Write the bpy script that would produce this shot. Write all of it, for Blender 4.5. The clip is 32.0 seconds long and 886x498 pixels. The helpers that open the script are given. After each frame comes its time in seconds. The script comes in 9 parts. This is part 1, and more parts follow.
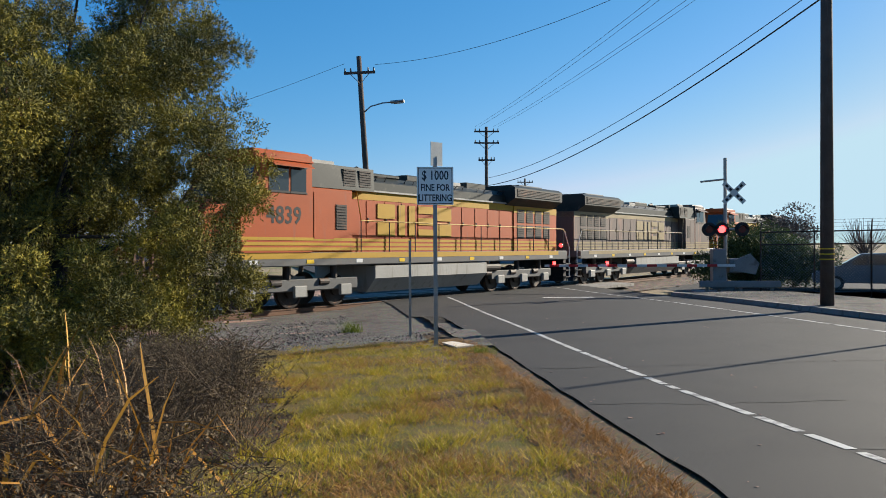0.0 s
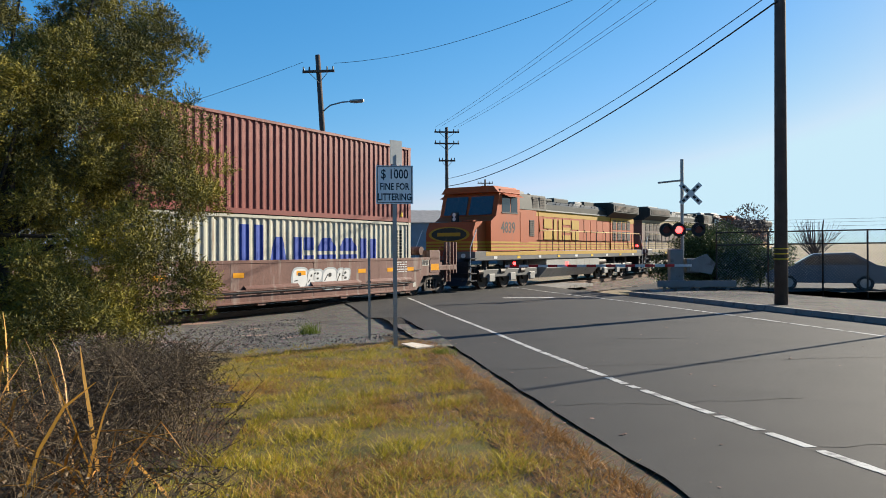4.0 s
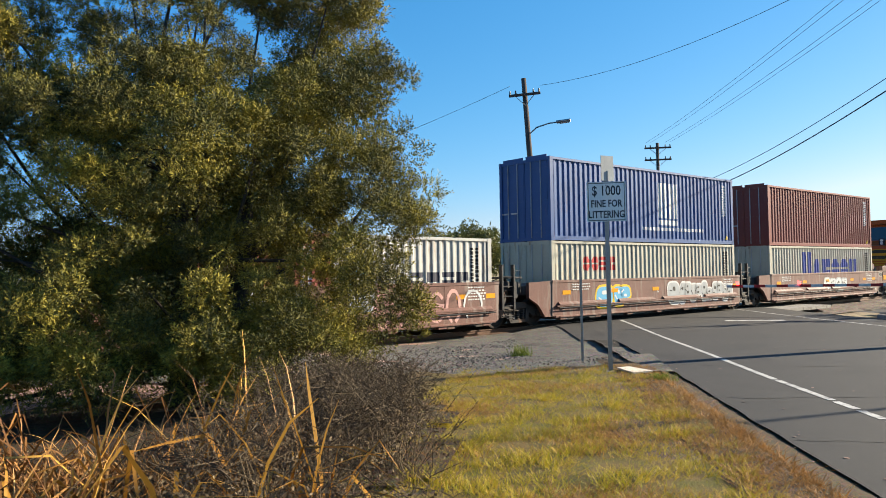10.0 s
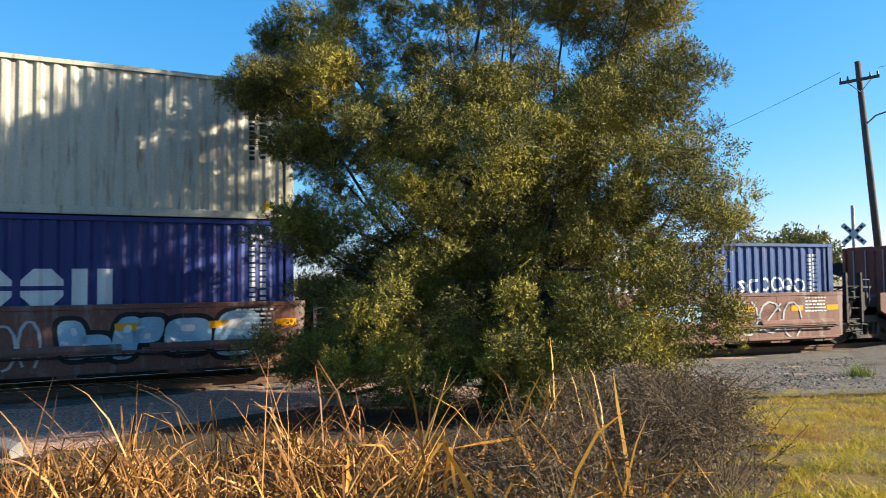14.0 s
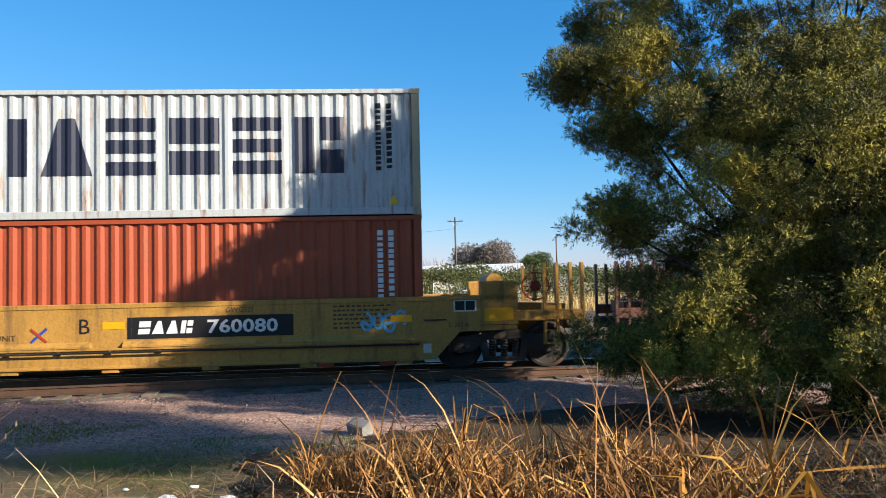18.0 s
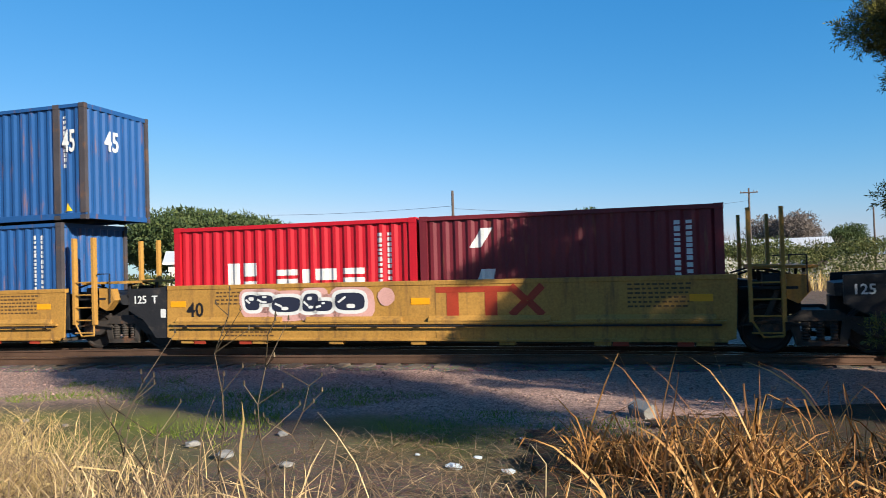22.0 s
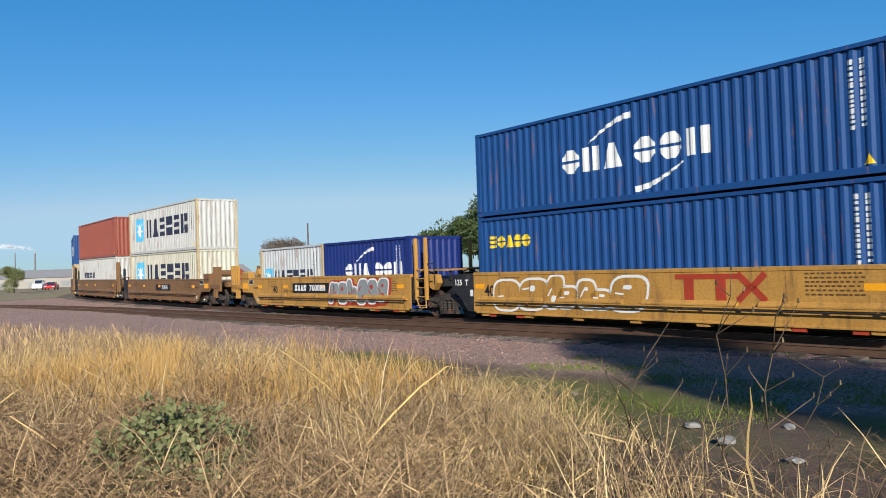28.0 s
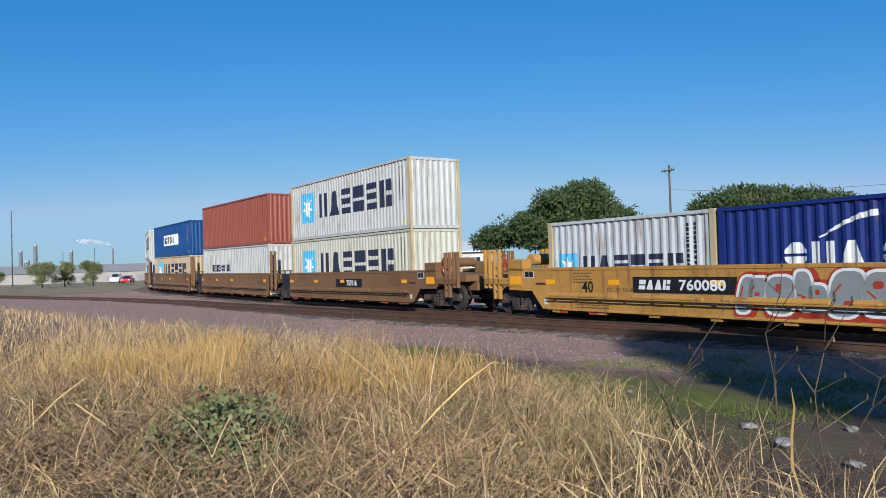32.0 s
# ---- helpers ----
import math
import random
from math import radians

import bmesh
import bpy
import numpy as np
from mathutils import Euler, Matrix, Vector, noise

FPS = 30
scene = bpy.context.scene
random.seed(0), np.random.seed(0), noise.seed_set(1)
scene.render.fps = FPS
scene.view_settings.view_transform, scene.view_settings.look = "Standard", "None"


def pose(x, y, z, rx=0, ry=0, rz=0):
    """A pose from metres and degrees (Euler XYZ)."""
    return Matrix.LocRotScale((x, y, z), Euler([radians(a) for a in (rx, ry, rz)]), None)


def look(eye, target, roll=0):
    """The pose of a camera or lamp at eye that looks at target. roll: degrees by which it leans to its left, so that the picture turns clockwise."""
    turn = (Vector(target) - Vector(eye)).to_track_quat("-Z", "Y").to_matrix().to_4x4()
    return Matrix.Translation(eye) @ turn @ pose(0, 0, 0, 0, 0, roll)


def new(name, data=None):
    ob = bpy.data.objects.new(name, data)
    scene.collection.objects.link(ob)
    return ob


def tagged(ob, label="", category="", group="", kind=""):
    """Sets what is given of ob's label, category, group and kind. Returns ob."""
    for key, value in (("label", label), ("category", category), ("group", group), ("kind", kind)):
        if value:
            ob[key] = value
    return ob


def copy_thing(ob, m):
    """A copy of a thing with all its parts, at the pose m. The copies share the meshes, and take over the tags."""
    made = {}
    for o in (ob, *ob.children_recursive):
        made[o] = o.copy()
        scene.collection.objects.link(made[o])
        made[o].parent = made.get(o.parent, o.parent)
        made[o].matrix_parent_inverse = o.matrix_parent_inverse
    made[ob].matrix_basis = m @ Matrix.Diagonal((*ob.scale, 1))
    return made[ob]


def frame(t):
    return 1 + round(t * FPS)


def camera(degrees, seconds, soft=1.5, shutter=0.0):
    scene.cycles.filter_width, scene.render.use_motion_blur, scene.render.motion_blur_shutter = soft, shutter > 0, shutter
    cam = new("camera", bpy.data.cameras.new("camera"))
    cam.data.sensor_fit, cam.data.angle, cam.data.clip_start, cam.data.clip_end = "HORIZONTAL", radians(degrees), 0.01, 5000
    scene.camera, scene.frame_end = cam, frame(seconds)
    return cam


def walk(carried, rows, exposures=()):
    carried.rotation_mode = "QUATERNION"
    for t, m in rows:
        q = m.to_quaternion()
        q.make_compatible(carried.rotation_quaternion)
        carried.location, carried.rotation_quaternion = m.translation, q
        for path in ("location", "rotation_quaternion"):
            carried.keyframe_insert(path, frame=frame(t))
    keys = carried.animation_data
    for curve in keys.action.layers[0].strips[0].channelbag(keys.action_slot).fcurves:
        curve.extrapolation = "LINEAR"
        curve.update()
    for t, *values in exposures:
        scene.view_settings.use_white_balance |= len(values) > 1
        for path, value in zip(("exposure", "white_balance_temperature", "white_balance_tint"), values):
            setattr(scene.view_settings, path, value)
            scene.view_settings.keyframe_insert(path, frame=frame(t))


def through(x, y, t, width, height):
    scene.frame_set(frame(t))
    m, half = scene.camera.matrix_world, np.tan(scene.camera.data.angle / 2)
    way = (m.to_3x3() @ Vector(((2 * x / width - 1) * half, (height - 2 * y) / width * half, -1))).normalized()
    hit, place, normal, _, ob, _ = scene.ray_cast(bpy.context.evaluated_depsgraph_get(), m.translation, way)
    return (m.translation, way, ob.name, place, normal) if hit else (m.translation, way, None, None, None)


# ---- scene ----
cam = camera(60.66, 32.0, soft=0.9, shutter=0.12)
PATH = [
    (0.0, pose(-0.190, 0.061, 1.679, 89.66, 0.33, -3.38)),
    (0.5, pose(-0.188, 0.060, 1.680, 89.66, 0.33, -3.49)),
    (1.0, pose(-0.186, 0.063, 1.679, 89.63, 0.38, -3.63)),
    (1.5, pose(-0.184, 0.073, 1.675, 89.60, 0.35, -3.79)),
    (2.0, pose(-0.182, 0.087, 1.669, 89.55, 0.35, -4.04)),
    (2.5, pose(-0.180, 0.102, 1.665, 89.57, 0.33, -4.66)),
    (3.0, pose(-0.176, 0.133, 1.661, 89.57, 0.33, -5.65)),
    (3.5, pose(-0.169, 0.197, 1.658, 89.64, 0.36, -6.51)),
    (5.5, pose(-0.159, 0.278, 1.654, 90.03, 0.64, -4.65)),
    (6.0, pose(-0.152, 0.334, 1.646, 90.24, 0.84, -3.80)),
    (6.5, pose(-0.154, 0.360, 1.640, 90.54, 0.95, -2.86)),
    (7.0, pose(-0.158, 0.373, 1.636, 90.86, 1.10, -1.74)),
    (7.5, pose(-0.162, 0.382, 1.634, 90.94, 1.00, -0.58)),
    (8.0, pose(-0.172, 0.401, 1.630, 90.88, 0.92, 1.47)),
    (8.5, pose(-0.190, 0.434, 1.624, 91.21, 0.93, 4.32)),
    (9.0, pose(-0.207, 0.466, 1.620, 91.41, 0.90, 6.54)),
    (9.5, pose(-0.216, 0.482, 1.617, 91.46, 1.02, 7.54)),
    (10.0, pose(-0.218, 0.485, 1.617, 91.63, 1.19, 9.28)),
    (10.5, pose(-0.218, 0.485, 1.617, 91.53, 0.82, 11.72)),
    (11.0, pose(-0.218, 0.485, 1.619, 91.60, 0.73, 14.06)),
    (11.5, pose(-0.217, 0.485, 1.621, 91.59, 0.62, 16.00)),
    (12.0, pose(-0.218, 0.485, 1.622, 91.73, 0.62, 16.61)),
    (12.5, pose(-0.217, 0.485, 1.621, 92.03, 0.84, 17.64)),
    (13.0, pose(-0.217, 0.487, 1.619, 92.28, 0.80, 21.47)),
    (13.5, pose(-0.222, 0.498, 1.617, 92.37, 0.75, 26.34)),
    (14.0, pose(-0.233, 0.521, 1.612, 92.77, 1.11, 32.11)),
    (14.5, pose(-0.249, 0.549, 1.607, 92.88, 1.39, 36.79)),
    (15.0, pose(-0.270, 0.572, 1.607, 92.98, 1.67, 41.48)),
    (15.5, pose(-0.311, 0.596, 1.617, 93.05, 1.45, 45.98)),
    (17.5, pose(-0.375, 0.626, 1.638, 92.79, 1.64, 55.35)),
    (18.0, pose(-0.435, 0.646, 1.665, 92.51, 1.55, 55.53)),
    (18.5, pose(-0.473, 0.647, 1.689, 92.00, 1.88, 56.53)),
    (19.0, pose(-0.491, 0.643, 1.703, 91.84, 2.11, 58.01)),
    (19.5, pose(-0.496, 0.652, 1.702, 91.95, 1.84, 62.57)),
    (20.0, pose(-0.491, 0.679, 1.692, 91.78, 1.02, 67.73)),
    (20.5, pose(-0.488, 0.706, 1.685, 91.85, 1.52, 70.03)),
    (21.0, pose(-0.492, 0.724, 1.683, 91.73, 1.69, 72.18)),
    (21.5, pose(-0.499, 0.737, 1.681, 91.59, 1.59, 74.43)),
    (22.0, pose(-0.506, 0.752, 1.680, 91.41, 1.85, 76.71)),
    (22.5, pose(-0.517, 0.770, 1.677, 91.46, 2.21, 79.67)),
    (23.0, pose(-0.533, 0.790, 1.674, 91.29, 2.19, 82.53)),
    (23.5, pose(-0.549, 0.809, 1.672, 91.24, 2.10, 85.98)),
    (24.0, pose(-0.557, 0.818, 1.670, 91.25, 2.17, 88.81)),
    (24.5, pose(-0.560, 0.812, 1.664, 91.21, 1.97, 91.17)),
    (25.0, pose(-0.566, 0.781, 1.659, 91.25, 2.68, 93.11)),
    (25.5, pose(-0.569, 0.716, 1.661, 91.13, 2.74, 93.77)),
    (26.0, pose(-0.564, 0.657, 1.664, 91.08, 2.71, 94.86)),
    (26.5, pose(-0.570, 0.667, 1.661, 91.38, 2.35, 101.01)),
    (28.5, pose(-0.596, 0.736, 1.657, 91.31, 2.15, 114.97)),
    (29.0, pose(-0.615, 0.793, 1.656, 91.42, 2.34, 117.46)),
    (29.5, pose(-0.616, 0.816, 1.656, 91.55, 2.31, 119.03)),
    (30.0, pose(-0.612, 0.823, 1.657, 91.43, 1.88, 118.95)),
    (30.5, pose(-0.614, 0.827, 1.657, 91.31, 1.88, 119.27)),
    (31.0, pose(-0.618, 0.827, 1.659, 91.33, 1.82, 118.62)),
    (31.5, pose(-0.618, 0.829, 1.659, 91.34, 1.94, 117.50)),
    (32.0, pose(-0.615, 0.831, 1.659, 91.16, 1.82, 117.48)),
]
EXPOSURE = [(0.0, 0.97, 6650, 10), (6.0, 1.18, 6900, 10), (10.0, 1.42, 7200, 10), (12.6, 1.54, 7200, 10), (13.2, 1.5, 7200, 10), (14.2, 1.78, 7200, 10), (15.3, 1.92, 7000, 10), (17.5, 1.36, 6750, 10), (19.0, 1.36, 6600, 10), (21.0, 1.15, 6500, 10), (23.0, 1.02, 6450, 10), (26.0, 0.97, 6350, 10), (29.0, 0.56, 5900, 10), (32.0, 0.5, 5600, 10)]
walk(cam, PATH, EXPOSURE)

# world, sun
SUN_YAW, SUN_EL = -61.0, 22.0
world = bpy.data.worlds.new("sky")
scene.world = world
world.use_nodes = True
wn = world.node_tree
sky = wn.nodes.new("ShaderNodeTexSky")
sky.sky_type, sky.sun_disc = "NISHITA", False
sky.sun_elevation, sky.sun_rotation = radians(SUN_EL), radians(-SUN_YAW)
sky.air_density, sky.dust_density, sky.ozone_density, sky.altitude = 1.0, 0.4, 1.2, 300.0
def sky_mix(kind, a, b):
    """One step of the sky's colour: a and b are sockets or colours."""
    m = wn.nodes.new("ShaderNodeMix")
    m.data_type, m.blend_type, m.inputs["Factor"].default_value = "RGBA", kind, 1.0
    for name, v in (("A", a), ("B", b)):
        if isinstance(v, tuple):
            m.inputs[name].default_value = (*v, 1)
        else:
            wn.links.new(v, m.inputs[name])
    return m.outputs["Result"]


air = sky_mix("DARKEN", sky.outputs[0], (6.4, 8.6, 7.1))
haze = sky_mix("MULTIPLY", sky_mix("MULTIPLY", air, air), (0.085, 0.0, 0.0))
clear = sky_mix("ADD", sky_mix("MULTIPLY", air, (0.11, 0.64, 0.68)), (0.0, 0.5, 2.3))
wn.links.new(sky_mix("ADD", clear, haze), wn.nodes["Background"].inputs[0])
wn.nodes["Background"].inputs[1].default_value = 0.066
sun = new("sun", bpy.data.lights.new("sun", "SUN"))
sun.data.energy, sun.data.angle, sun.data.color = 5.6, radians(0.6), (1.0, 0.92, 0.78)
sy, se = radians(SUN_YAW), radians(SUN_EL)
sun_from = Vector((-math.sin(sy) * math.cos(se), math.cos(sy) * math.cos(se), math.sin(se)))
sun.matrix_world = look(sun_from * 50, (0, 0, 0))


# ---- materials ----
def mat(name, col, rough=0.7, metal=0.0, var=0.25, scale=1.5, fine=40.0, bump=0.15, stain=None, stain_amt=0.0, tint=0.0,
        stain_scale=3.0, streak=False, spec=0.25):
    """A procedural surface: a base colour broken by coarse and fine noise, with stains, a bump and a tint by object."""
    m = bpy.data.materials.new(name)
    m.use_nodes = True
    n, l = m.node_tree.nodes, m.node_tree.links
    b = n["Principled BSDF"]
    b.inputs["Roughness"].default_value, b.inputs["Metallic"].default_value = rough, metal
    b.inputs["Specular IOR Level"].default_value = spec
    tc = n.new("ShaderNodeTexCoord")
    co = tc.outputs["Object"]
    n1 = n.new("ShaderNodeTexNoise")
    n1.inputs["Scale"].default_value, n1.inputs["Detail"].default_value = scale, 6
    n2 = n.new("ShaderNodeTexNoise")
    n2.inputs["Scale"].default_value, n2.inputs["Detail"].default_value = fine, 3
    l.new(co, n1.inputs["Vector"]), l.new(co, n2.inputs["Vector"])
    add = n.new("ShaderNodeMath")
    add.operation = "ADD"
    l.new(n1.outputs[0], add.inputs[0]), l.new(n2.outputs[0], add.inputs[1])
    ramp = n.new("ShaderNodeMapRange")
    ramp.inputs[1].default_value, ramp.inputs[2].default_value = 0.7, 1.3
    ramp.inputs[3].default_value, ramp.inputs[4].default_value = 1 - var, 1 + var
    l.new(add.outputs[0], ramp.inputs[0])
    mul = n.new("ShaderNodeVectorMath")
    mul.operation = "SCALE"
    mul.inputs[0].default_value = col[:3]
    l.new(ramp.outputs[0], mul.inputs["Scale"])
    out = mul.outputs[0]
    if tint:
        info = n.new("ShaderNodeObjectInfo")
        mr = n.new("ShaderNodeMapRange")
        mr.inputs[3].default_value, mr.inputs[4].default_value = 1 - tint, 1 + tint
        l.new(info.outputs["Random"], mr.inputs[0])
        t2 = n.new("ShaderNodeVectorMath")
        t2.operation = "SCALE"
        l.new(out, t2.inputs[0]), l.new(mr.outputs[0], t2.inputs["Scale"])
        out = t2.outputs[0]
    if stain:
        ns = n.new("ShaderNodeTexNoise")
        ns.inputs["Scale"].default_value, ns.inputs["Detail"].default_value, ns.inputs["Roughness"].default_value = stain_scale, 8, 0.65
        if streak:
            mp = n.new("ShaderNodeMapping")
            mp.inputs["Scale"].default_value = (3.0, 3.0, 0.35)
            l.new(co, mp.inputs["Vector"]), l.new(mp.outputs[0], ns.inputs["Vector"])
        else:
            l.new(co, ns.inputs["Vector"])
        sr = n.new("ShaderNodeMapRange")
        sr.inputs[1].default_value, sr.inputs[2].default_value = 0.62 - 0.2 * stain_amt, 0.72 - 0.12 * stain_amt
        sr.inputs[4].default_value = min(1.0, 0.55 + 0.4 * stain_amt)
        l.new(ns.outputs[0], sr.inputs[0])
        mix = n.new("ShaderNodeMix")
        mix.data_type = "RGBA"
        l.new(sr.outputs[0], mix.inputs["Factor"]), l.new(out, mix.inputs["A"])
        mix.inputs["B"].default_value = (*stain[:3], 1)
        out = mix.outputs["Result"]
    l.new(out, b.inputs["Base Color"])
    if bump:
        bp = n.new("ShaderNodeBump")
        bp.inputs["Strength"].default_value, bp.inputs["Distance"].default_value = bump, 0.02
        l.new(n2.outputs[0], bp.inputs["Height"]), l.new(bp.outputs[0], b.inputs["Normal"])
    return m


def glow(name, col, power):
    m = mat(name, col, 0.3, var=0.02, bump=0)
    b = m.node_tree.nodes["Principled BSDF"]
    b.inputs["Emission Color"].default_value, b.inputs["Emission Strength"].default_value = (*col, 1), power
    return m


RUST = (0.16, 0.07, 0.035)
DIRT = (0.07, 0.06, 0.05)


# ---- mesh building ----
class MB:
    """Gathers vertices and faces of one mesh."""

    def __init__(self):
        self.v, self.f = [], []

    def add(self, vs, fs):
        o = len(self.v)
        self.v += [tuple(p) for p in vs]
        self.f += [tuple(i + o for i in q) for q in fs]
        return self

    def box(self, x0, x1, y0, y1, z0, z1, c=0.0):
        """A box; c: chamfer of its four long (x) edges."""
        if c:
            prof = [(y0 + c, z0), (y1 - c, z0), (y1, z0 + c), (y1, z1 - c), (y1 - c, z1), (y0 + c, z1), (y0, z1 - c), (y0, z0 + c)]
            return self.prism_x(prof, x0, x1)
        return self.add([(x0, y0, z0), (x1, y0, z0), (x1, y1, z0), (x0, y1, z0), (x0, y0, z1), (x1, y0, z1), (x1, y1, z1), (x0, y1, z1)],
                        [(0, 3, 2, 1), (4, 5, 6, 7), (0, 1, 5, 4), (1, 2, 6, 5), (2, 3, 7, 6), (3, 0, 4, 7)])

    def prism_x(self, prof, x0, x1):
        n = len(prof)
        return self.add([(x0, y, z) for y, z in prof] + [(x1, y, z) for y, z in prof],
                        [tuple(range(n - 1, -1, -1)), tuple(range(n, 2 * n))] + [(i, (i + 1) % n, n + (i + 1) % n, n + i) for i in range(n)])

    def prism_y(self, prof, y0, y1):
        n = len(prof)
        return self.add([(x, y0, z) for x, z in prof] + [(x, y1, z) for x, z in prof],
                        [tuple(range(n)), tuple(range(2 * n - 1, n - 1, -1))] + [(i, n + i, n + (i + 1) % n, (i + 1) % n) for i in range(n)])

    def prism_z(self, prof, z0, z1):
        n = len(prof)
        return self.add([(x, y, z0) for x, y in prof] + [(x, y, z1) for x, y in prof],
                        [tuple(range(n - 1, -1, -1)), tuple(range(n, 2 * n))] + [(i, (i + 1) % n, n + (i + 1) % n, n + i) for i in range(n)])

    def tube(self, pts, r, n=6, r1=None):
        """A round bar along points, of radius r (tapering to r1)."""
        pts = [Vector(p) for p in pts]
        o, k = len(self.v), len(pts)
        side = None
        for i, p in enumerate(pts):
            d = (pts[min(i + 1, k - 1)] - pts[max(i - 1, 0)])
            d = d.normalized() if d.length > 1e-9 else Vector((0, 0, 1))
            if side is None or abs(side.dot(d)) > 0.95:
                side = d.orthogonal().normalized()
            side = (side - d * side.dot(d)).normalized()
            up = d.cross(side)
            rr = r if r1 is None else r + (r1 - r) * i / max(1, k - 1)
            for j in range(n):
                a = 2 * math.pi * j / n
                q = p + (side * math.cos(a) + up * math.sin(a)) * rr
                self.v.append((q.x, q.y, q.z))
        for i in range(k - 1):
            for j in range(n):
                a, b = o + i * n + j, o + i * n + (j + 1) % n
                self.f.append((a, b, b + n, a + n))
        self.f.append(tuple(o + j for j in range(n - 1, -1, -1)))
        self.f.append(tuple(o + (k - 1) * n + j for j in range(n)))
        return self

    def cyl(self, p0, p1, r, n=16, r1=None):
        return self.tube([p0, p1], r, n, r1)

    def wheel(self, x, y0, y1, z, prof, n=24):
        """A body turned about the y axis through (x, z); prof: rows of (share of y0..y1, radius)."""
        o = len(self.v)
        for a, r in prof:
            for j in range(n):
                t = 2 * math.pi * j / n
                self.v.append((x + r * math.cos(t), y0 + (y1 - y0) * a, z + r * math.sin(t)))
        for i in range(len(prof) - 1):
            for j in range(n):
                a, b = o + i * n + j, o + i * n + (j + 1) % n
                self.f.append((a, a + n, b + n, b))
        self.f.append(tuple(o + j for j in range(n)))
        self.f.append(tuple(o + (len(prof) - 1) * n + j for j in range(n - 1, -1, -1)))
        return self

    def mesh(self, name, smooth=False):
        me = bpy.data.meshes.new(name)
        me.from_pydata(self.v, [], self.f)
        if smooth:
            me.polygons.foreach_set("use_smooth", [True] * len(me.polygons))
        me.update()
        return me


def part(name, mb, material, parent=None, label="", smooth=False):
    """Links a mesh as one object, under a thing or a part where one is given."""
    me = mb.mesh(name, smooth) if isinstance(mb, MB) else mb
    if not me.materials:
        me.materials.append(material)
    ob = new(name, me)
    if parent is not None:
        ob.parent = parent
    if label:
        ob["label"] = label
    return ob


def thing(name, label, category, group="", kind="", m=None):
    ob = new(name)
    ob.empty_display_size = 0.2
    if m is not None:
        ob.matrix_world = m
    return tagged(ob, label, category, group, kind)


def stroke(mb, pts, width, y, thick=0.004):
    """A flat painted stroke along points (x, z) on a plane facing -y."""
    for (xa, za), (xb, zb) in zip(pts, pts[1:]):
        d = math.hypot(xb - xa, zb - za) or 1e-6
        nx, nz = -(zb - za) / d * width / 2, (xb - xa) / d * width / 2
        ex, ez = (xb - xa) / d * width * 0.3, (zb - za) / d * width * 0.3
        mb.prism_y([(xa - ex + nx, za - ez + nz), (xa - ex - nx, za - ez - nz), (xb + ex - nx, zb + ez - nz), (xb + ex + nx, zb + ez + nz)][::-1], y - thick, y)


def lettering(body, size, material, parent, m, name="lettering", label="", extrude=0.003, bold=0.0, align="LEFT", squeeze=1.0):
    """Words in the built-in font, as a mesh."""
    cu = bpy.data.curves.new(name, "FONT")
    cu.body, cu.size, cu.extrude, cu.offset, cu.align_x = body, size, extrude, bold, align
    cu.resolution_u = 2
    tmp = bpy.data.objects.new(name, cu)
    scene.collection.objects.link(tmp)
    bpy.context.view_layer.update()
    me = bpy.data.meshes.new_from_object(tmp)
    bpy.data.objects.remove(tmp)
    bpy.data.curves.remove(cu)
    turn = m @ Matrix.Diagonal((squeeze, 1, 1, 1))
    if name == "number":
        return digits(me, turn, material, parent)
    me.transform(turn)
    return part(name, me, material, parent, label)


def digits(me, turn, material, parent):
    """Each digit of a number as a part of its own."""
    spans = sorted((min(me.vertices[i].co.x for i in p.vertices), max(me.vertices[i].co.x for i in p.vertices), p.index) for p in me.polygons)
    groups, right = [], -1e9
    for a, b, k in spans:
        if a > right - 1e-4:
            groups.append([])
        groups[-1].append(k)
        right = max(right, b)
    ob = None
    for g in groups:
        ids = sorted({i for k in g for i in me.polygons[k].vertices})
        at = {i: n for n, i in enumerate(ids)}
        mb = MB()
        mb.v = [tuple(turn @ me.vertices[i].co) for i in ids]
        mb.f = [tuple(at[i] for i in me.polygons[k].vertices) for k in g]
        ob = part("digit", mb, material, parent)
    return ob


# ---- the line of the track ----
FACE = [(-330, -240), (-105, -100), (-73, -80), (-51.5, -58.5), (-43.2, -44.8), (-36, -31), (-29.5, -19.3), (-23.9, -9.1), (-18.9, -0.5), (-14.4, 7.5),
        (-7, 18.6), (0.5, 28.1), (3.2, 31.2), (10.6, 39.8), (40, 74.5), (100, 145), (200, 262)]


def smooth_line(points, passes=3, half=20):
    p = np.array(points, float)
    d = np.r_[0, np.cumsum(np.hypot(*np.diff(p, axis=0).T))]
    s = np.arange(0, d[-1], 0.25)
    q = np.stack([np.interp(s, d, p[:, k]) for k in (0, 1)], 1)
    box = np.ones(2 * half + 1) / (2 * half + 1)
    for _ in range(passes):
        w = np.pad(q, ((half, half), (0, 0)), mode="reflect", reflect_type="odd")
        q = np.stack([np.convolve(w[:, k], box, "valid") for k in (0, 1)], 1)
    return q


near_face = smooth_line(FACE)
tang = np.gradient(near_face, axis=0)
tang /= np.linalg.norm(tang, axis=1)[:, None]
away = np.stack([-tang[:, 1], tang[:, 0]], 1)
ARC = np.r_[0, np.cumsum(np.hypot(*np.diff(near_face, axis=0).T))]
ARC -= ARC[np.argmin(np.hypot(*(near_face - [-14.4, 7.5]).T))]
CENTRE = near_face + away * 1.22


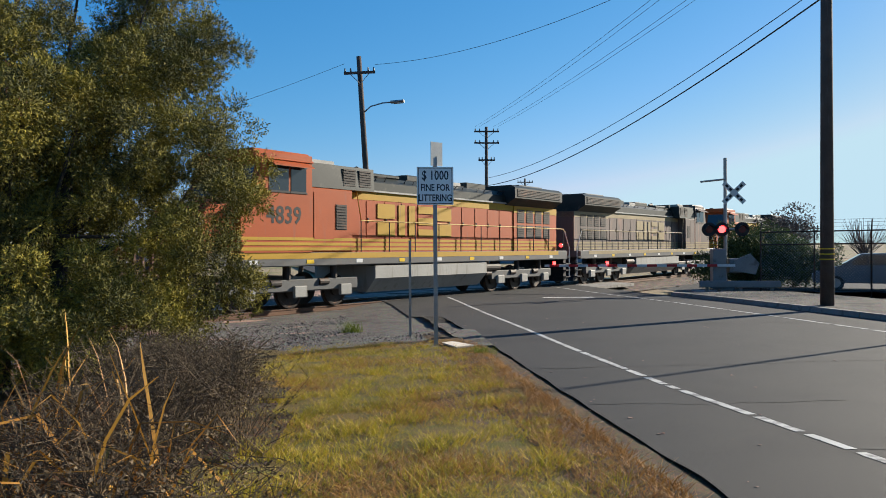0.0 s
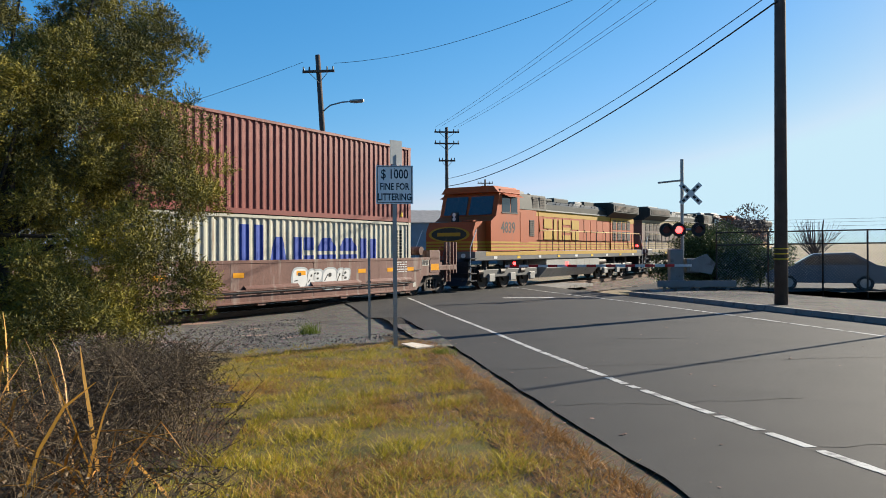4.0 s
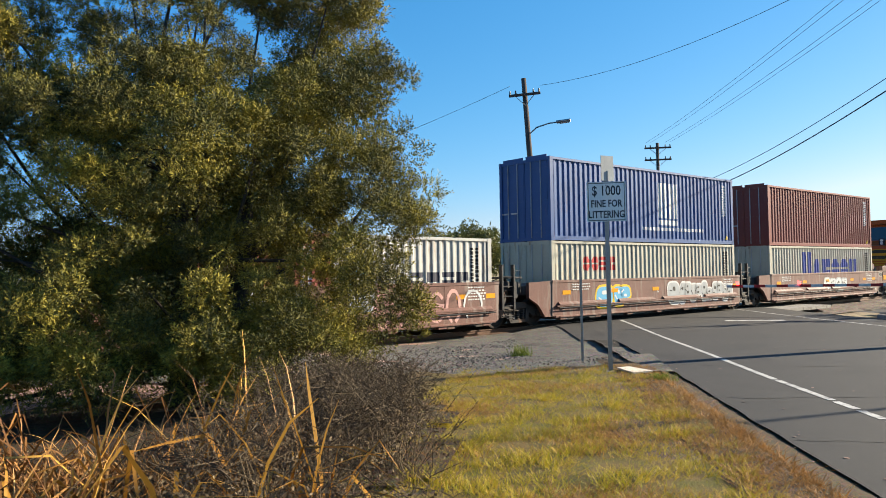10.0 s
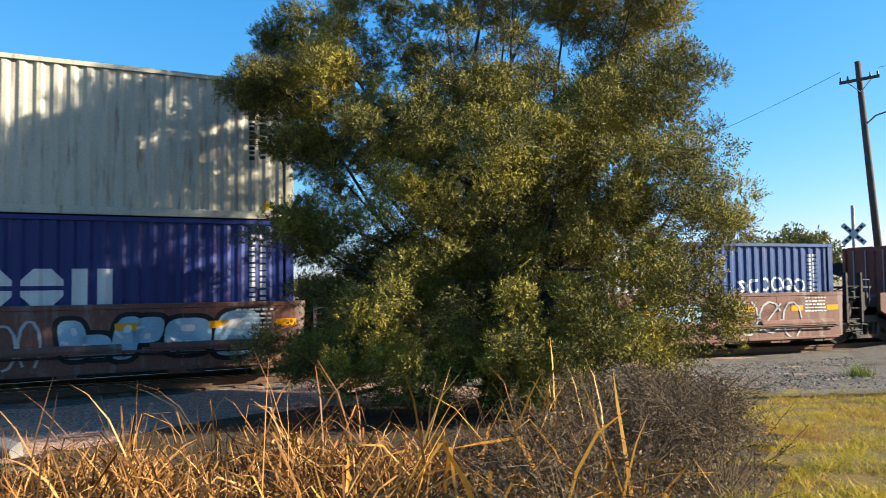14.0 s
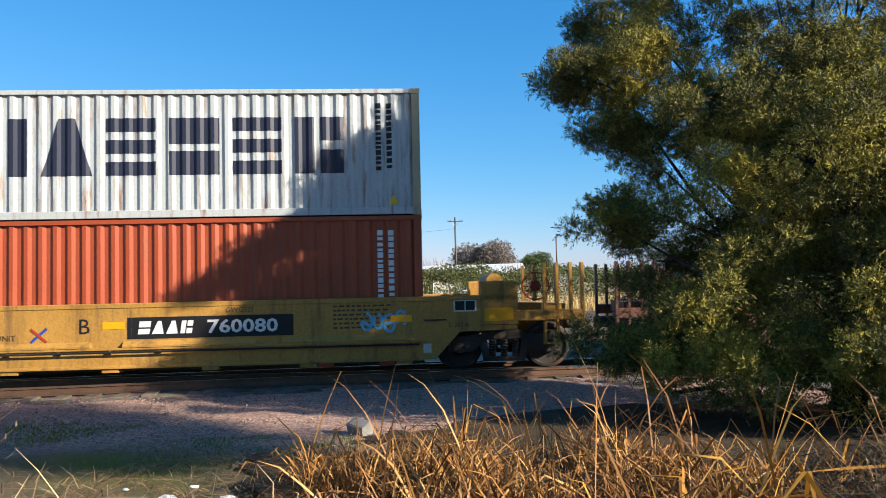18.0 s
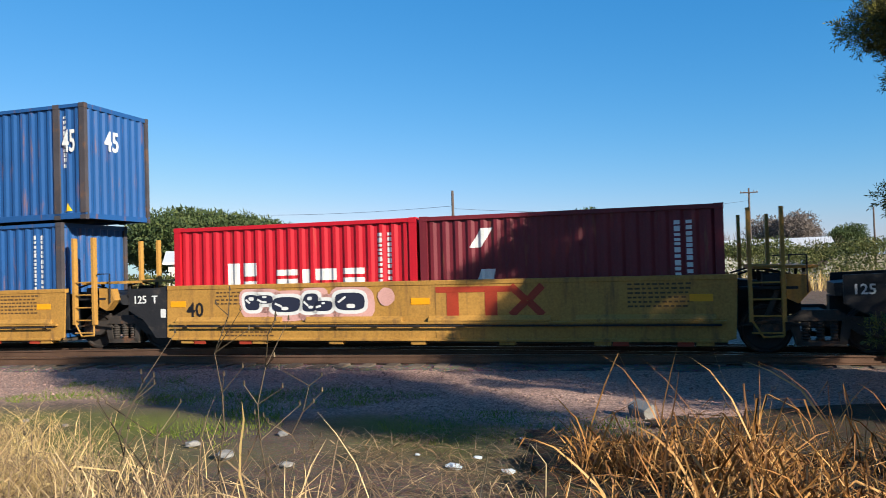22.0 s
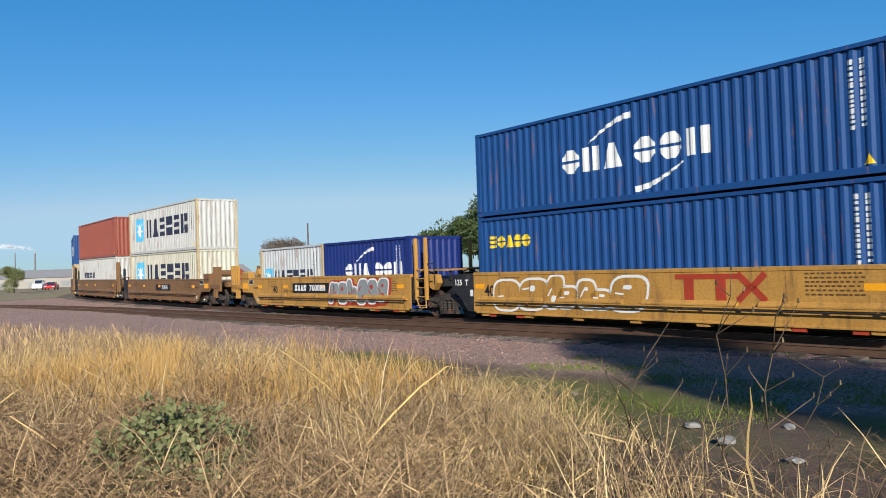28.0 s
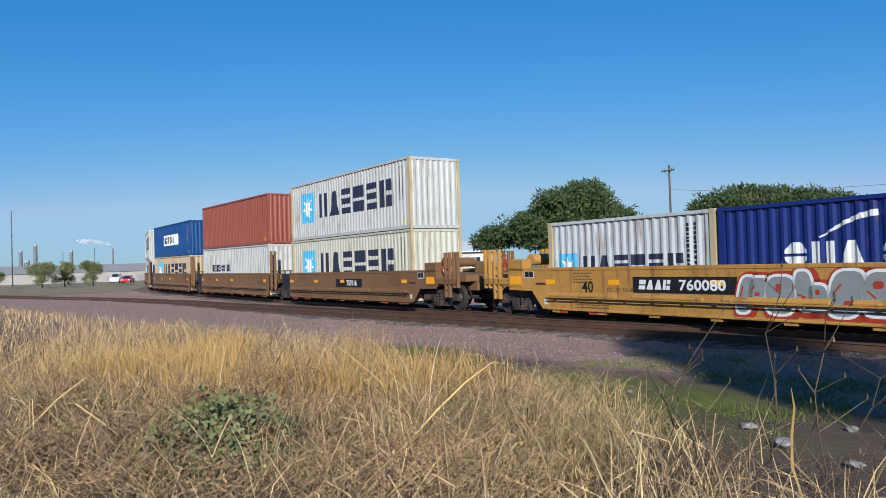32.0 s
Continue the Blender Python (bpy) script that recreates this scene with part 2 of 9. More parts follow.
def sstep(a, b, x):
    u = max(0.0, min(1.0, (x - a) / (b - a)))
    return u * u * (3 - 2 * u)


def rail_z(y):
    return -0.12 + 0.06 * sstep(32.0, 10.0, y) - 0.0072 * max(0.0, min(y, 45.0)) + 0.008 * max(0.0, -25.0 - y)


def on_track(s, side=0.0):
    """The place on the track at arc s, side metres towards the camera's side, and the direction of travel."""
    x, y = (float(np.interp(s, ARC, CENTRE[:, k])) for k in (0, 1))
    tx, ty = (float(np.interp(s, ARC, tang[:, k])) for k in (0, 1))
    h = math.hypot(tx, ty)
    tx, ty = tx / h, ty / h
    return Vector((x + ty * side, y - tx * side, rail_z(y))), Vector((tx, ty, 0))


def run(t):
    """How far the train has come at t seconds."""
    u = t - 16.0
    return 3.8923 * u + 0.03266 * u * u / 20 + 0.1199 * u ** 3 / 400


def ride(off, t, half=7.0):
    """The pose of a body riding on two points, off metres along the train: x ahead, y to the far side, z up from the rail."""
    s = off + run(t)
    a, b = on_track(s - half)[0], on_track(s + half)[0]
    d = (b - a).normalized()
    side = Vector((0, 0, 1)).cross(d).normalized()
    up = d.cross(side)
    m = Matrix((d, side, up)).transposed().to_4x4()
    m.translation = (a + b) / 2
    return m


TIMES = [i * 1.0 for i in range(33)]
SPINS = []
MOVERS = []
MOVING_STEAM = []


def rides(ob, off, half=7.0, local=None):
    """Notes that a thing rides with the train; its keys are set at the end."""
    MOVERS.append((ob, off, half, local or Matrix()))
    ob.matrix_world = ride(off, 0.0, half) @ (local or Matrix())
    return ob


def track_dist(x, y):
    return float(np.min(np.hypot(CENTRE[::4, 0] - x, CENTRE[::4, 1] - y)))


def ground_z(x, y):
    """The height of the ground."""
    base = -0.01 * max(0.0, min(y, 45.0))
    low = rail_z(y) - 0.2
    return base + (low - base) * sstep(12.0, 3.5, track_dist(x, y))

# ---- ground ----
def blend_mat(name, cols, scale, rough=0.95, fine=60.0, bump=0.5, speck=None, extra=None, dist=0.03):
    """Earth, gravel or grass: colours mixed by noise at two scales."""
    m = bpy.data.materials.new(name)
    m.use_nodes = True
    n, l = m.node_tree.nodes, m.node_tree.links
    b = n["Principled BSDF"]
    b.inputs["Roughness"].default_value = rough
    b.inputs["Specular IOR Level"].default_value = 0.2
    geo = n.new("ShaderNodeNewGeometry")
    n1 = n.new("ShaderNodeTexNoise")
    n1.inputs["Scale"].default_value, n1.inputs["Detail"].default_value, n1.inputs["Roughness"].default_value = scale, 8, 0.6
    n2 = n.new("ShaderNodeTexNoise")
    n2.inputs["Scale"].default_value, n2.inputs["Detail"].default_value = fine, 4
    l.new(geo.outputs["Position"], n1.inputs["Vector"]), l.new(geo.outputs["Position"], n2.inputs["Vector"])
    r = n.new("ShaderNodeValToRGB")
    for i, c in enumerate(cols):
        e = r.color_ramp.elements[i] if i < 2 else r.color_ramp.elements.new(0.5)
        e.color = (*c, 1)
    k = len(cols)
    for i, e in enumerate(r.color_ramp.elements):
        e.position = 0.34 + 0.32 * i / (k - 1)
    ps = sorted(range(k), key=lambda i: r.color_ramp.elements[i].position)
    for i, c in zip(ps, cols):
        r.color_ramp.elements[i].color = (*c, 1)
    l.new(n1.outputs[0], r.inputs[0])
    mr = n.new("ShaderNodeMapRange")
    mr.inputs[1].default_value, mr.inputs[2].default_value, mr.inputs[3].default_value, mr.inputs[4].default_value = 0.3, 0.7, 0.55, 1.45
    l.new(n2.outputs[0], mr.inputs[0])
    sc = n.new("ShaderNodeVectorMath")
    sc.operation = "SCALE"
    l.new(r.outputs[0], sc.inputs[0]), l.new(mr.outputs[0], sc.inputs["Scale"])
    out = sc.outputs[0]
    if speck:
        vo = n.new("ShaderNodeTexVoronoi")
        vo.inputs["Scale"].default_value = speck[1]
        l.new(geo.outputs["Position"], vo.inputs["Vector"])
        mx = n.new("ShaderNodeMix")
        mx.data_type, mx.blend_type = "RGBA", "MULTIPLY"
        mx.inputs["Factor"].default_value = speck[0]
        l.new(out, mx.inputs["A"]), l.new(vo.outputs["Color"], mx.inputs["B"])
        out = mx.outputs["Result"]
    l.new(out, b.inputs["Base Color"])
    bp = n.new("ShaderNodeBump")
    bp.inputs["Strength"].default_value, bp.inputs["Distance"].default_value = bump, dist
    l.new(n2.outputs[0], bp.inputs["Height"]), l.new(bp.outputs[0], b.inputs["Normal"])
    return m


M_EARTH = blend_mat("dry_earth", [(0.19, 0.145, 0.095), (0.23, 0.18, 0.11), (0.13, 0.13, 0.05)], 0.12)
M_GRASS_GROUND = blend_mat("grass_ground", [(0.06, 0.055, 0.014), (0.12, 0.078, 0.026), (0.08, 0.075, 0.014)], 3.0)
M_GREYGRAVEL = blend_mat("grey_gravel", [(0.104, 0.094, 0.0835), (0.153, 0.139, 0.122), (0.0835, 0.0766, 0.0696)], 0.8, speck=(0.5, 24.0), bump=0.8)
M_BALLAST = blend_mat("ballast", [(0.125, 0.095, 0.078), (0.20, 0.155, 0.128), (0.085, 0.068, 0.056)], 1.4, speck=(0.6, 18.0), bump=1.0)
M_ASPHALT = blend_mat("asphalt", [(0.0285, 0.0278, 0.0268), (0.0355, 0.0338, 0.032), (0.025, 0.0243, 0.024)], 0.35, 0.8, 140.0, 0.35, dist=0.008)
M_LINE = mat("road_paint", (0.421, 0.414, 0.387), 0.7, 0, 0.2, 2.5, 60, 0.1, (0.12, 0.115, 0.11), 0.75, 0, 5.0)
M_RAIL = mat("rusty_rail", (0.102, 0.0587, 0.0391), 0.6, 0.5, 0.25, 2, 40, 0.1)
M_RAILTOP = mat("polished_rail", (0.365, 0.331, 0.304), 0.28, 0.95, 0.1, 3, 60, 0.02)
M_TIE = mat("old_tie_wood", (0.0813, 0.0629, 0.0481), 0.9, 0, 0.35, 4, 60, 0.4, tint=0.3)
M_CONCRETE = mat("kerb_concrete", (0.209, 0.198, 0.181), 0.85, 0, 0.25, 2, 60, 0.3, DIRT, 0.4)


def sheet(name, inside, material, x0, x1, y0, y1, step, lift=0.0, label="", kind="structure", rough=0.0, wave=0.6):
    """A patch of ground over the cells for which inside(x, y) holds, following the ground's height."""
    nx, ny = int((x1 - x0) / step) + 1, int((y1 - y0) / step) + 1
    idx, vs, fs = {}, [], []

    def vert(i, j):
        if (i, j) not in idx:
            x, y = x0 + i * step, y0 + j * step
            z = ground_z(x, y) + lift + rough * noise.noise((x * wave, y * wave, 3.1))
            idx[i, j] = len(vs)
            vs.append((x, y, z))
        return idx[i, j]

    for i in range(nx):
        for j in range(ny):
            if inside(x0 + (i + 0.5) * step, y0 + (j + 0.5) * step):
                fs.append((vert(i, j), vert(i + 1, j), vert(i + 1, j + 1), vert(i, j + 1)))
    mb = MB()
    mb.v, mb.f = vs, fs
    ob = part(name, mb, material, smooth=True)
    return tagged(ob, label, "ground", kind=kind)


def ring(name, material):
    """The wide ground: fine near the camera, coarse towards the horizon."""
    xs = sorted(set([-2500, -1500, -900, -500, -300, -200, -150] + list(range(-120, 121, 4)) + [150, 200, 300, 500, 900, 1500, 2500]))
    vs = [(x, y, ground_z(x, y) - 0.28 if abs(x) < 200 and abs(y) < 200 else -0.3) for y in xs for x in xs]
    n = len(xs)
    fs = [(j * n + i, j * n + i + 1, (j + 1) * n + i + 1, (j + 1) * n + i) for j in range(n - 1) for i in range(n - 1)]
    mb = MB()
    mb.v, mb.f = vs, fs
    return tagged(part(name, mb, material, smooth=True), "dry earth ground with thin weeds reaching the horizon", "ground", kind="structure")


ring("ground", M_EARTH)

# the road that crosses the track: its near edge runs from (2.1, 5) to (0.6, 22)
ROAD_L = [(2.6, -40), (2.12, 3), (1.95, 6.0), (1.74, 8.8), (1.38, 14.6), (0.95, 19.0), (0.3, 25), (-1.2, 34), (-4, 50), (-12, 90)]
ROAD_W = 10.6


def edge_x(y):
    return float(np.interp(y, [p[1] for p in ROAD_L], [p[0] for p in ROAD_L]))


def road_strip(name, a, b, material, lift, y0, y1, label, step=1.0, under=0.0, category="road", edge=0.0):
    """A strip of road between a and b metres from its near edge."""
    mb = MB()
    ys = np.arange(y0, y1 + 1e-6, step)
    k = 8
    for y in ys:
        for i in range(k + 1):
            x = edge_x(y) + a + (b - a) * i / k
            w = edge * noise.noise((x * 0.5 if k else 0, y * 1.3, i * 9.1)) if i in (0, k) else 0
            mb.v.append((x + w, y, road_z(x, y) + lift))
    n = k + 1
    for j in range(len(ys) - 1):
        for i in range(k):
            mb.f.append((j * n + i, j * n + i + 1, (j + 1) * n + i + 1, (j + 1) * n + i))
    ob = part(name, mb, material, smooth=True)
    return tagged(ob, label, category, kind="structure")


def road_z(x, y):
    """The road climbs to the top of the rail where it crosses the track."""
    base = -0.01 * max(0.0, min(y, 45.0)) - 0.06
    d = track_dist(x, y)
    return base + (rail_z(y) - 0.005 - base) * sstep(7.0, 1.5, d)


road_strip("road", 0.14, ROAD_W, M_ASPHALT, 0.0, -30, 85, "worn grey asphalt road crossing the railway", 0.25, edge=0.05)
for ya, yb in ((-30, -6.0), (20.5, 85)):
    road_strip("road_shoulder", -0.7, 0.16, M_ASPHALT, -0.004, ya, yb, "worn asphalt shoulder of the road", 0.5)


def paint_line(off, y0, y1, w, label, name="road_marking", seg=0.11, worn=0.07):
    """A worn line: ragged edges, with pieces that have flaked away."""
    mb, rnd = MB(), random.Random(int(y0 * 7))
    ys = np.arange(y0, y1 + 1e-6, seg)
    for y in ys:
        x = off(y) if callable(off) else edge_x(y) + off
        a, b = w / 2 * rnd.uniform(0.78, 1.05), w / 2 * rnd.uniform(0.78, 1.05)
        mb.v += [(x - a, y, road_z(x, y) + 0.005), (x + b, y, road_z(x, y) + 0.005)]
    for j in range(len(ys) - 1):
        if rnd.random() > worn * (0.4 + 1.2 * abs(noise.noise((ys[j] * 0.5, 3.1, 0)))) * 2:
            mb.f.append((2 * j, 2 * j + 1, 2 * j + 3, 2 * j + 2))
    return tagged(part(name, mb, M_LINE), label, "road marking", kind="structure")


paint_line(lambda y: float(np.interp(y, [2, 6, 9.5, 13.5, 16.85, 21.3, 26.5, 30], [4.4, 3.79, 3.28, 2.9, 2.66, 2.27, 1.88, 1.6])), 3.0, 29.0, 0.115, "worn white edge line on the asphalt")
paint_line(8.74, 8.0, 37.0, 0.12, "worn white lane line on the far side of the road")

# near ground: bare earth that turns to pink gravel towards the track and to moss in a band before it
def near_ground():
    m = blend_mat("earth_and_gravel", [(0.085, 0.058, 0.042), (0.125, 0.085, 0.06), (0.06, 0.046, 0.034)], 0.9, speck=(0.35, 30.0), bump=0.7)
    n, l = m.node_tree.nodes, m.node_tree.links
    b = n["Principled BSDF"]
    earth = b.inputs["Base Color"].links[0].from_socket
    geo = n.new("ShaderNodeNewGeometry")
    for attr, cols, sc, sp in (("moss", [(0.065, 0.08, 0.016), (0.15, 0.15, 0.03)], 2.0, None), ("gravel", [(0.27, 0.165, 0.128), (0.37, 0.245, 0.19)], 0.8, 30.0)):
        nz = n.new("ShaderNodeTexNoise")
        nz.inputs["Scale"].default_value, nz.inputs["Detail"].default_value = sc, 8
        l.new(geo.outputs["Position"], nz.inputs["Vector"])
        rp = n.new("ShaderNodeMix")
        rp.data_type = "RGBA"
        rp.inputs["A"].default_value, rp.inputs["B"].default_value = (*cols[0], 1), (*cols[1], 1)
        l.new(nz.outputs[0], rp.inputs["Factor"])
        col = rp.outputs["Result"]
        if sp:
            vo = n.new("ShaderNodeTexVoronoi")
            vo.inputs["Scale"].default_value = sp
            l.new(geo.outputs["Position"], vo.inputs["Vector"])
            mm = n.new("ShaderNodeMapRange")
            mm.inputs[3].default_value, mm.inputs[4].default_value = 0.45, 1.35
            sep = n.new("ShaderNodeSeparateColor")
            l.new(vo.outputs["Color"], sep.inputs[0]), l.new(sep.outputs[0], mm.inputs[0])
            vs = n.new("ShaderNodeVectorMath")
            vs.operation = "SCALE"
            l.new(col, vs.inputs[0]), l.new(mm.outputs[0], vs.inputs["Scale"])
            col = vs.outputs[0]
        at = n.new("ShaderNodeAttribute")
        at.attribute_name = attr
        mx = n.new("ShaderNodeMix")
        mx.data_type = "RGBA"
        l.new(at.outputs["Fac"], mx.inputs["Factor"]), l.new(earth, mx.inputs["A"]), l.new(col, mx.inputs["B"])
        earth = mx.outputs["Result"]
    l.new(earth, b.inputs["Base Color"])
    ob = sheet("near_ground", lambda x, y: x < edge_x(y) - 0.3, m, -70, 4, -60, 40, 0.5, -0.01, "bare earth and pink gravel between the grass and the track", rough=0.06, wave=0.9)
    gr, mo = [], []
    for v in ob.data.vertices:
        x, y = v.co.x, v.co.y
        d = track_dist(x, y) + 1.6 * noise.noise((x * 0.35, y * 0.35, 1)) + 0.5 * noise.noise((x * 1.5, y * 1.5, 4))
        wide = 7.0 * sstep(-5.0, -20.0, y)
        gr.append(sstep(8.6 + wide, 6.6 + wide, d))
        mo.append(sstep(-15.0, -7.0, y) * sstep(7.4, 8.4, d) * sstep(11.5, 9.5, d) * max(0.0, min(0.95, 0.65 + 1.4 * noise.noise((x * 0.6, y * 0.6, 7)))))
    for nm, vals in (("gravel", gr), ("moss", mo)):
        ob.data.attributes.new(nm, "FLOAT", "POINT").data.foreach_set("value", vals)


near_ground()
M_SOIL = blend_mat("edge_soil", [(0.045, 0.034, 0.022), (0.095, 0.062, 0.034), (0.06, 0.045, 0.028)], 2.2, speck=(0.5, 34.0), bump=0.9)
soil = MB()
soil_y = np.arange(-6.0, 21.6, 0.2)
for y in soil_y:
    for j, (u, z) in enumerate(((-0.95, 0.012), (-0.62, 0.022), (-0.38, 0.008), (-0.2, -0.02), (-0.02, -0.05), (0.2, -0.1))):
        w = 0.09 * noise.noise((u * 2.0, y * 1.1, j * 3.7)) if 0 < j < 5 else 0.0
        x = edge_x(y) + u + w
        soil.v.append((x, y, min(ground_z(x, y), road_z(x, y) + 0.06) + z + (0.03 * noise.noise((x * 4, y * 4, 2)) if 0 < j < 5 else 0.0)))
for i in range(len(soil_y) - 1):
    soil.f += [(6 * i + j, 6 * i + j + 1, 6 * i + 7 + j, 6 * i + 6 + j) for j in range(5)]
tagged(part("edge_soil", soil, M_SOIL, smooth=True), "dark crumbling soil along the broken asphalt edge", "ground", kind="structure")
sheet("gravel_verge", lambda x, y: y > 13.6 + 0.6 * noise.noise((x * 0.5, 0, 2)) and track_dist(x, y) < 13 and x < edge_x(y) + 0.1 and y < 34,
      M_GREYGRAVEL, -16, 3, 10, 34, 0.5, 0.012, "grey gravel verge at the level crossing", rough=0.03)
ramp = MB()
ramp_y = np.arange(14.2, 30.21, 0.4)
for y in ramp_y:
    for u, k, z in ((-2.6, 0.0, -0.02), (-1.5, 0.55, 0.0), (-0.72, 0.95, -0.02), (0.2, 1.0, -0.05)):
        x = edge_x(y) + u
        ramp.v.append((x, y, ground_z(x, y) * (1 - k) + road_z(x, y) * k + z + 0.02 * noise.noise((x * 2, y * 2, 5))))
for i in range(len(ramp_y) - 1):
    ramp.f += [(4 * i + j, 4 * i + j + 1, 4 * i + 5 + j, 4 * i + 4 + j) for j in range(3)]
tagged(part("gravel_ramp", ramp, M_GREYGRAVEL, smooth=True), "grey gravel banked up against the road at the crossing", "ground", kind="structure")
sheet("grass_verge", lambda x, y: -6.4 + 1.5 * noise.noise((x * 0.7, 1, 5)) < y < 14.6 + 0.5 * noise.noise((x * 0.6, 0, 5)) and -5.5 < x < edge_x(y) - 0.58 + 0.12 * noise.noise((0, y * 1.2, 3)),
      M_GRASS_GROUND, -6, 4.5, -7.0, 16, 0.25, 0.012, "low green and yellow grass verge beside the road", rough=0.03, wave=1.5)


# ---- tracks ----
def rail_track(name, path_of, s0, s1, label, ties=True):
    """Two rails with foot, web and head, on wooden ties. path_of(s) gives a place and a direction."""
    ob = thing(name, label, "railway track", kind="structure")
    prof = [(-0.07, -0.17), (0.07, -0.17), (0.07, -0.155), (0.012, -0.135), (0.012, -0.045), (0.036, -0.035), (0.036, -0.006), (0.028, 0.0), (-0.028, 0.0), (-0.036, -0.006), (-0.036, -0.035),
            (-0.012, -0.045), (-0.012, -0.135), (-0.07, -0.155)]
    for off in (-0.752, 0.752):
        mb, top = MB(), MB()
        ss = np.arange(s0, s1 + 0.01, 1.0)
        n = len(prof)
        for i, s in enumerate(ss):
            p, d = path_of(s)
            nx, ny = d.y, -d.x
            for u, z in prof:
                mb.v.append((p.x + nx * (off + u), p.y + ny * (off + u), p.z + z))
            top.v += [(p.x + nx * (off - 0.024), p.y + ny * (off - 0.024), p.z + 0.002), (p.x + nx * (off + 0.024), p.y + ny * (off + 0.024), p.z + 0.002)]
            if i:
                o = (i - 1) * n
                for j in range(n):
                    mb.f.append((o + j, o + (j + 1) % n, o + n + (j + 1) % n, o + n + j)[::-1])
                top.f.append((2 * i - 2, 2 * i - 1, 2 * i + 1, 2 * i))
        r = part("rail", mb, M_RAIL, ob)
        part("rail_head", top, M_RAILTOP, r, "bright worn running surface")
    return ob


def second(s):
    """The empty siding, which leaves the main track by a turnout and bends towards the camera."""
    pts = [(-110, 34), (-90, 22), (-70, 12), (-55, 7.0), (-45, 5.0), (-35, 3.9), (-25, 3.2), (-18, 2.5), (-8, 1.4), (0, 0.6), (6, 0.12), (9, 0.0)]
    k = float(np.interp(s, [p[0] for p in pts], [p[1] for p in pts]))
    p, d = on_track(s, k)
    q, _ = on_track(s + 0.5, float(np.interp(s + 0.5, [a[0] for a in pts], [a[1] for a in pts])))
    return p, (Vector((q.x, q.y, 0)) - Vector((p.x, p.y, 0))).normalized()


main_line = rail_track("main_track", on_track, -240, 120, "main railway track with worn rails on ballast")
siding = rail_track("siding_track", second, -95, 8, "rusty empty siding track that joins the main track")
SHARED = {}


def lay_ties(parent, path_of, s0, s1, near0, near1):
    rnd = random.Random(4)
    if "tie" not in SHARED:
        SHARED["tie"] = MB().box(-0.115, 0.115, -1.3, 1.3, -0.33, -0.165, 0.012).mesh("tie")
        SHARED["tie"].materials.append(M_TIE)
    for s in np.arange(s0, s1, 0.53):
        p, d = path_of(s)
        o = part("tie", SHARED["tie"], M_TIE, parent)
        o.matrix_basis = Matrix.Translation((p.x, p.y, p.z + rnd.uniform(-0.015, 0.01))) @ pose(0, 0, 0, 0, 0, math.degrees(math.atan2(d.y, d.x)) + rnd.uniform(-1.5, 1.5))


def ballast(name, path_of, s0, s1, label, half=1.75):
    mb = MB()
    ss = np.arange(s0, s1 + 0.01, 0.5)
    row = [(-half - 1.2, -0.42), (-half, -0.2), (-0.6, -0.185), (0.6, -0.185), (half, -0.2), (half + 1.2, -0.42)]
    for i, s in enumerate(ss):
        p, d = path_of(s)
        for j, (u, z) in enumerate(row):
            w = 0.05 * noise.noise((p.x * 1.5, p.y * 1.5, j))
            mb.v.append((p.x + d.y * (u + 2 * w), p.y - d.x * (u + 2 * w), p.z + z + w))
        if i:
            o = (i - 1) * 6
            for j in range(5):
                mb.f.append((o + j, o + j + 1, o + 6 + j + 1, o + 6 + j)[::-1])
    return tagged(part(name, mb, M_BALLAST, smooth=True), label, "ballast", kind="structure")


ballast("ballast_main", on_track, -240, 100, "dark dusty crushed-stone ballast under the main track")
ballast("ballast_siding", second, -95, 2, "dark dusty crushed-stone ballast under the siding", 1.5)

# ---- materials of the train ----
def paint(name, col, rust=0.25, rough=0.45, var=0.12):
    return mat(name, col, rough, 0.0, var, 0.8, 30.0, 0.05, RUST, rust, 0.0, 2.2, True, spec=0.25)


P_BLUE = paint("container_blue", (0.009, 0.043, 0.145), 0.15)
P_MID = paint("container_mid_blue", (0.016, 0.062, 0.19), 0.12)
P_NAVY = paint("container_navy", (0.0079, 0.0185, 0.106), 0.08)
P_SEA = paint("container_bright_blue", (0.012, 0.058, 0.175), 0.2)
P_WHITE = paint("container_white", (0.344, 0.344, 0.324), 0.4)
P_CREAM = paint("container_cream", (0.357, 0.344, 0.278), 0.35)
P_GREY = paint("container_grey", (0.33, 0.348, 0.352), 0.5)
P_RED = paint("container_red", (0.353, 0.0082, 0.017), 0.08)
P_ORANGE = paint("container_orange_red", (0.245, 0.047, 0.019), 0.2)
P_BROWN = paint("container_oxide", (0.158, 0.0298, 0.0231), 0.2)
P_MAROON = paint("container_maroon", (0.112, 0.0132, 0.0198), 0.2)
P_RUSTY = paint("container_rust_brown", (0.19, 0.052, 0.034), 0.25)
P_TAN = paint("container_tan", (0.331, 0.264, 0.158), 0.4)
P_RUST = mat("rusty_corner_post", (0.045, 0.040, 0.045), 0.75, 0.1, 0.3, 2, 40, 0.15, (0.12, 0.06, 0.03), 0.4)
CAR_YELLOW = mat("car_yellow", (0.30, 0.158, 0.036), 0.55, 0.0, 0.25, 0.7, 25, 0.06, (0.13, 0.07, 0.03), 0.5, 0.0, 1.5, True, spec=0.2)
CAR_OLD = mat("car_old_yellow", (0.131, 0.0686, 0.0294), 0.6, 0.0, 0.25, 0.7, 25, 0.06, (0.12, 0.07, 0.04), 0.5, 0.0, 1.8, True, spec=0.25)
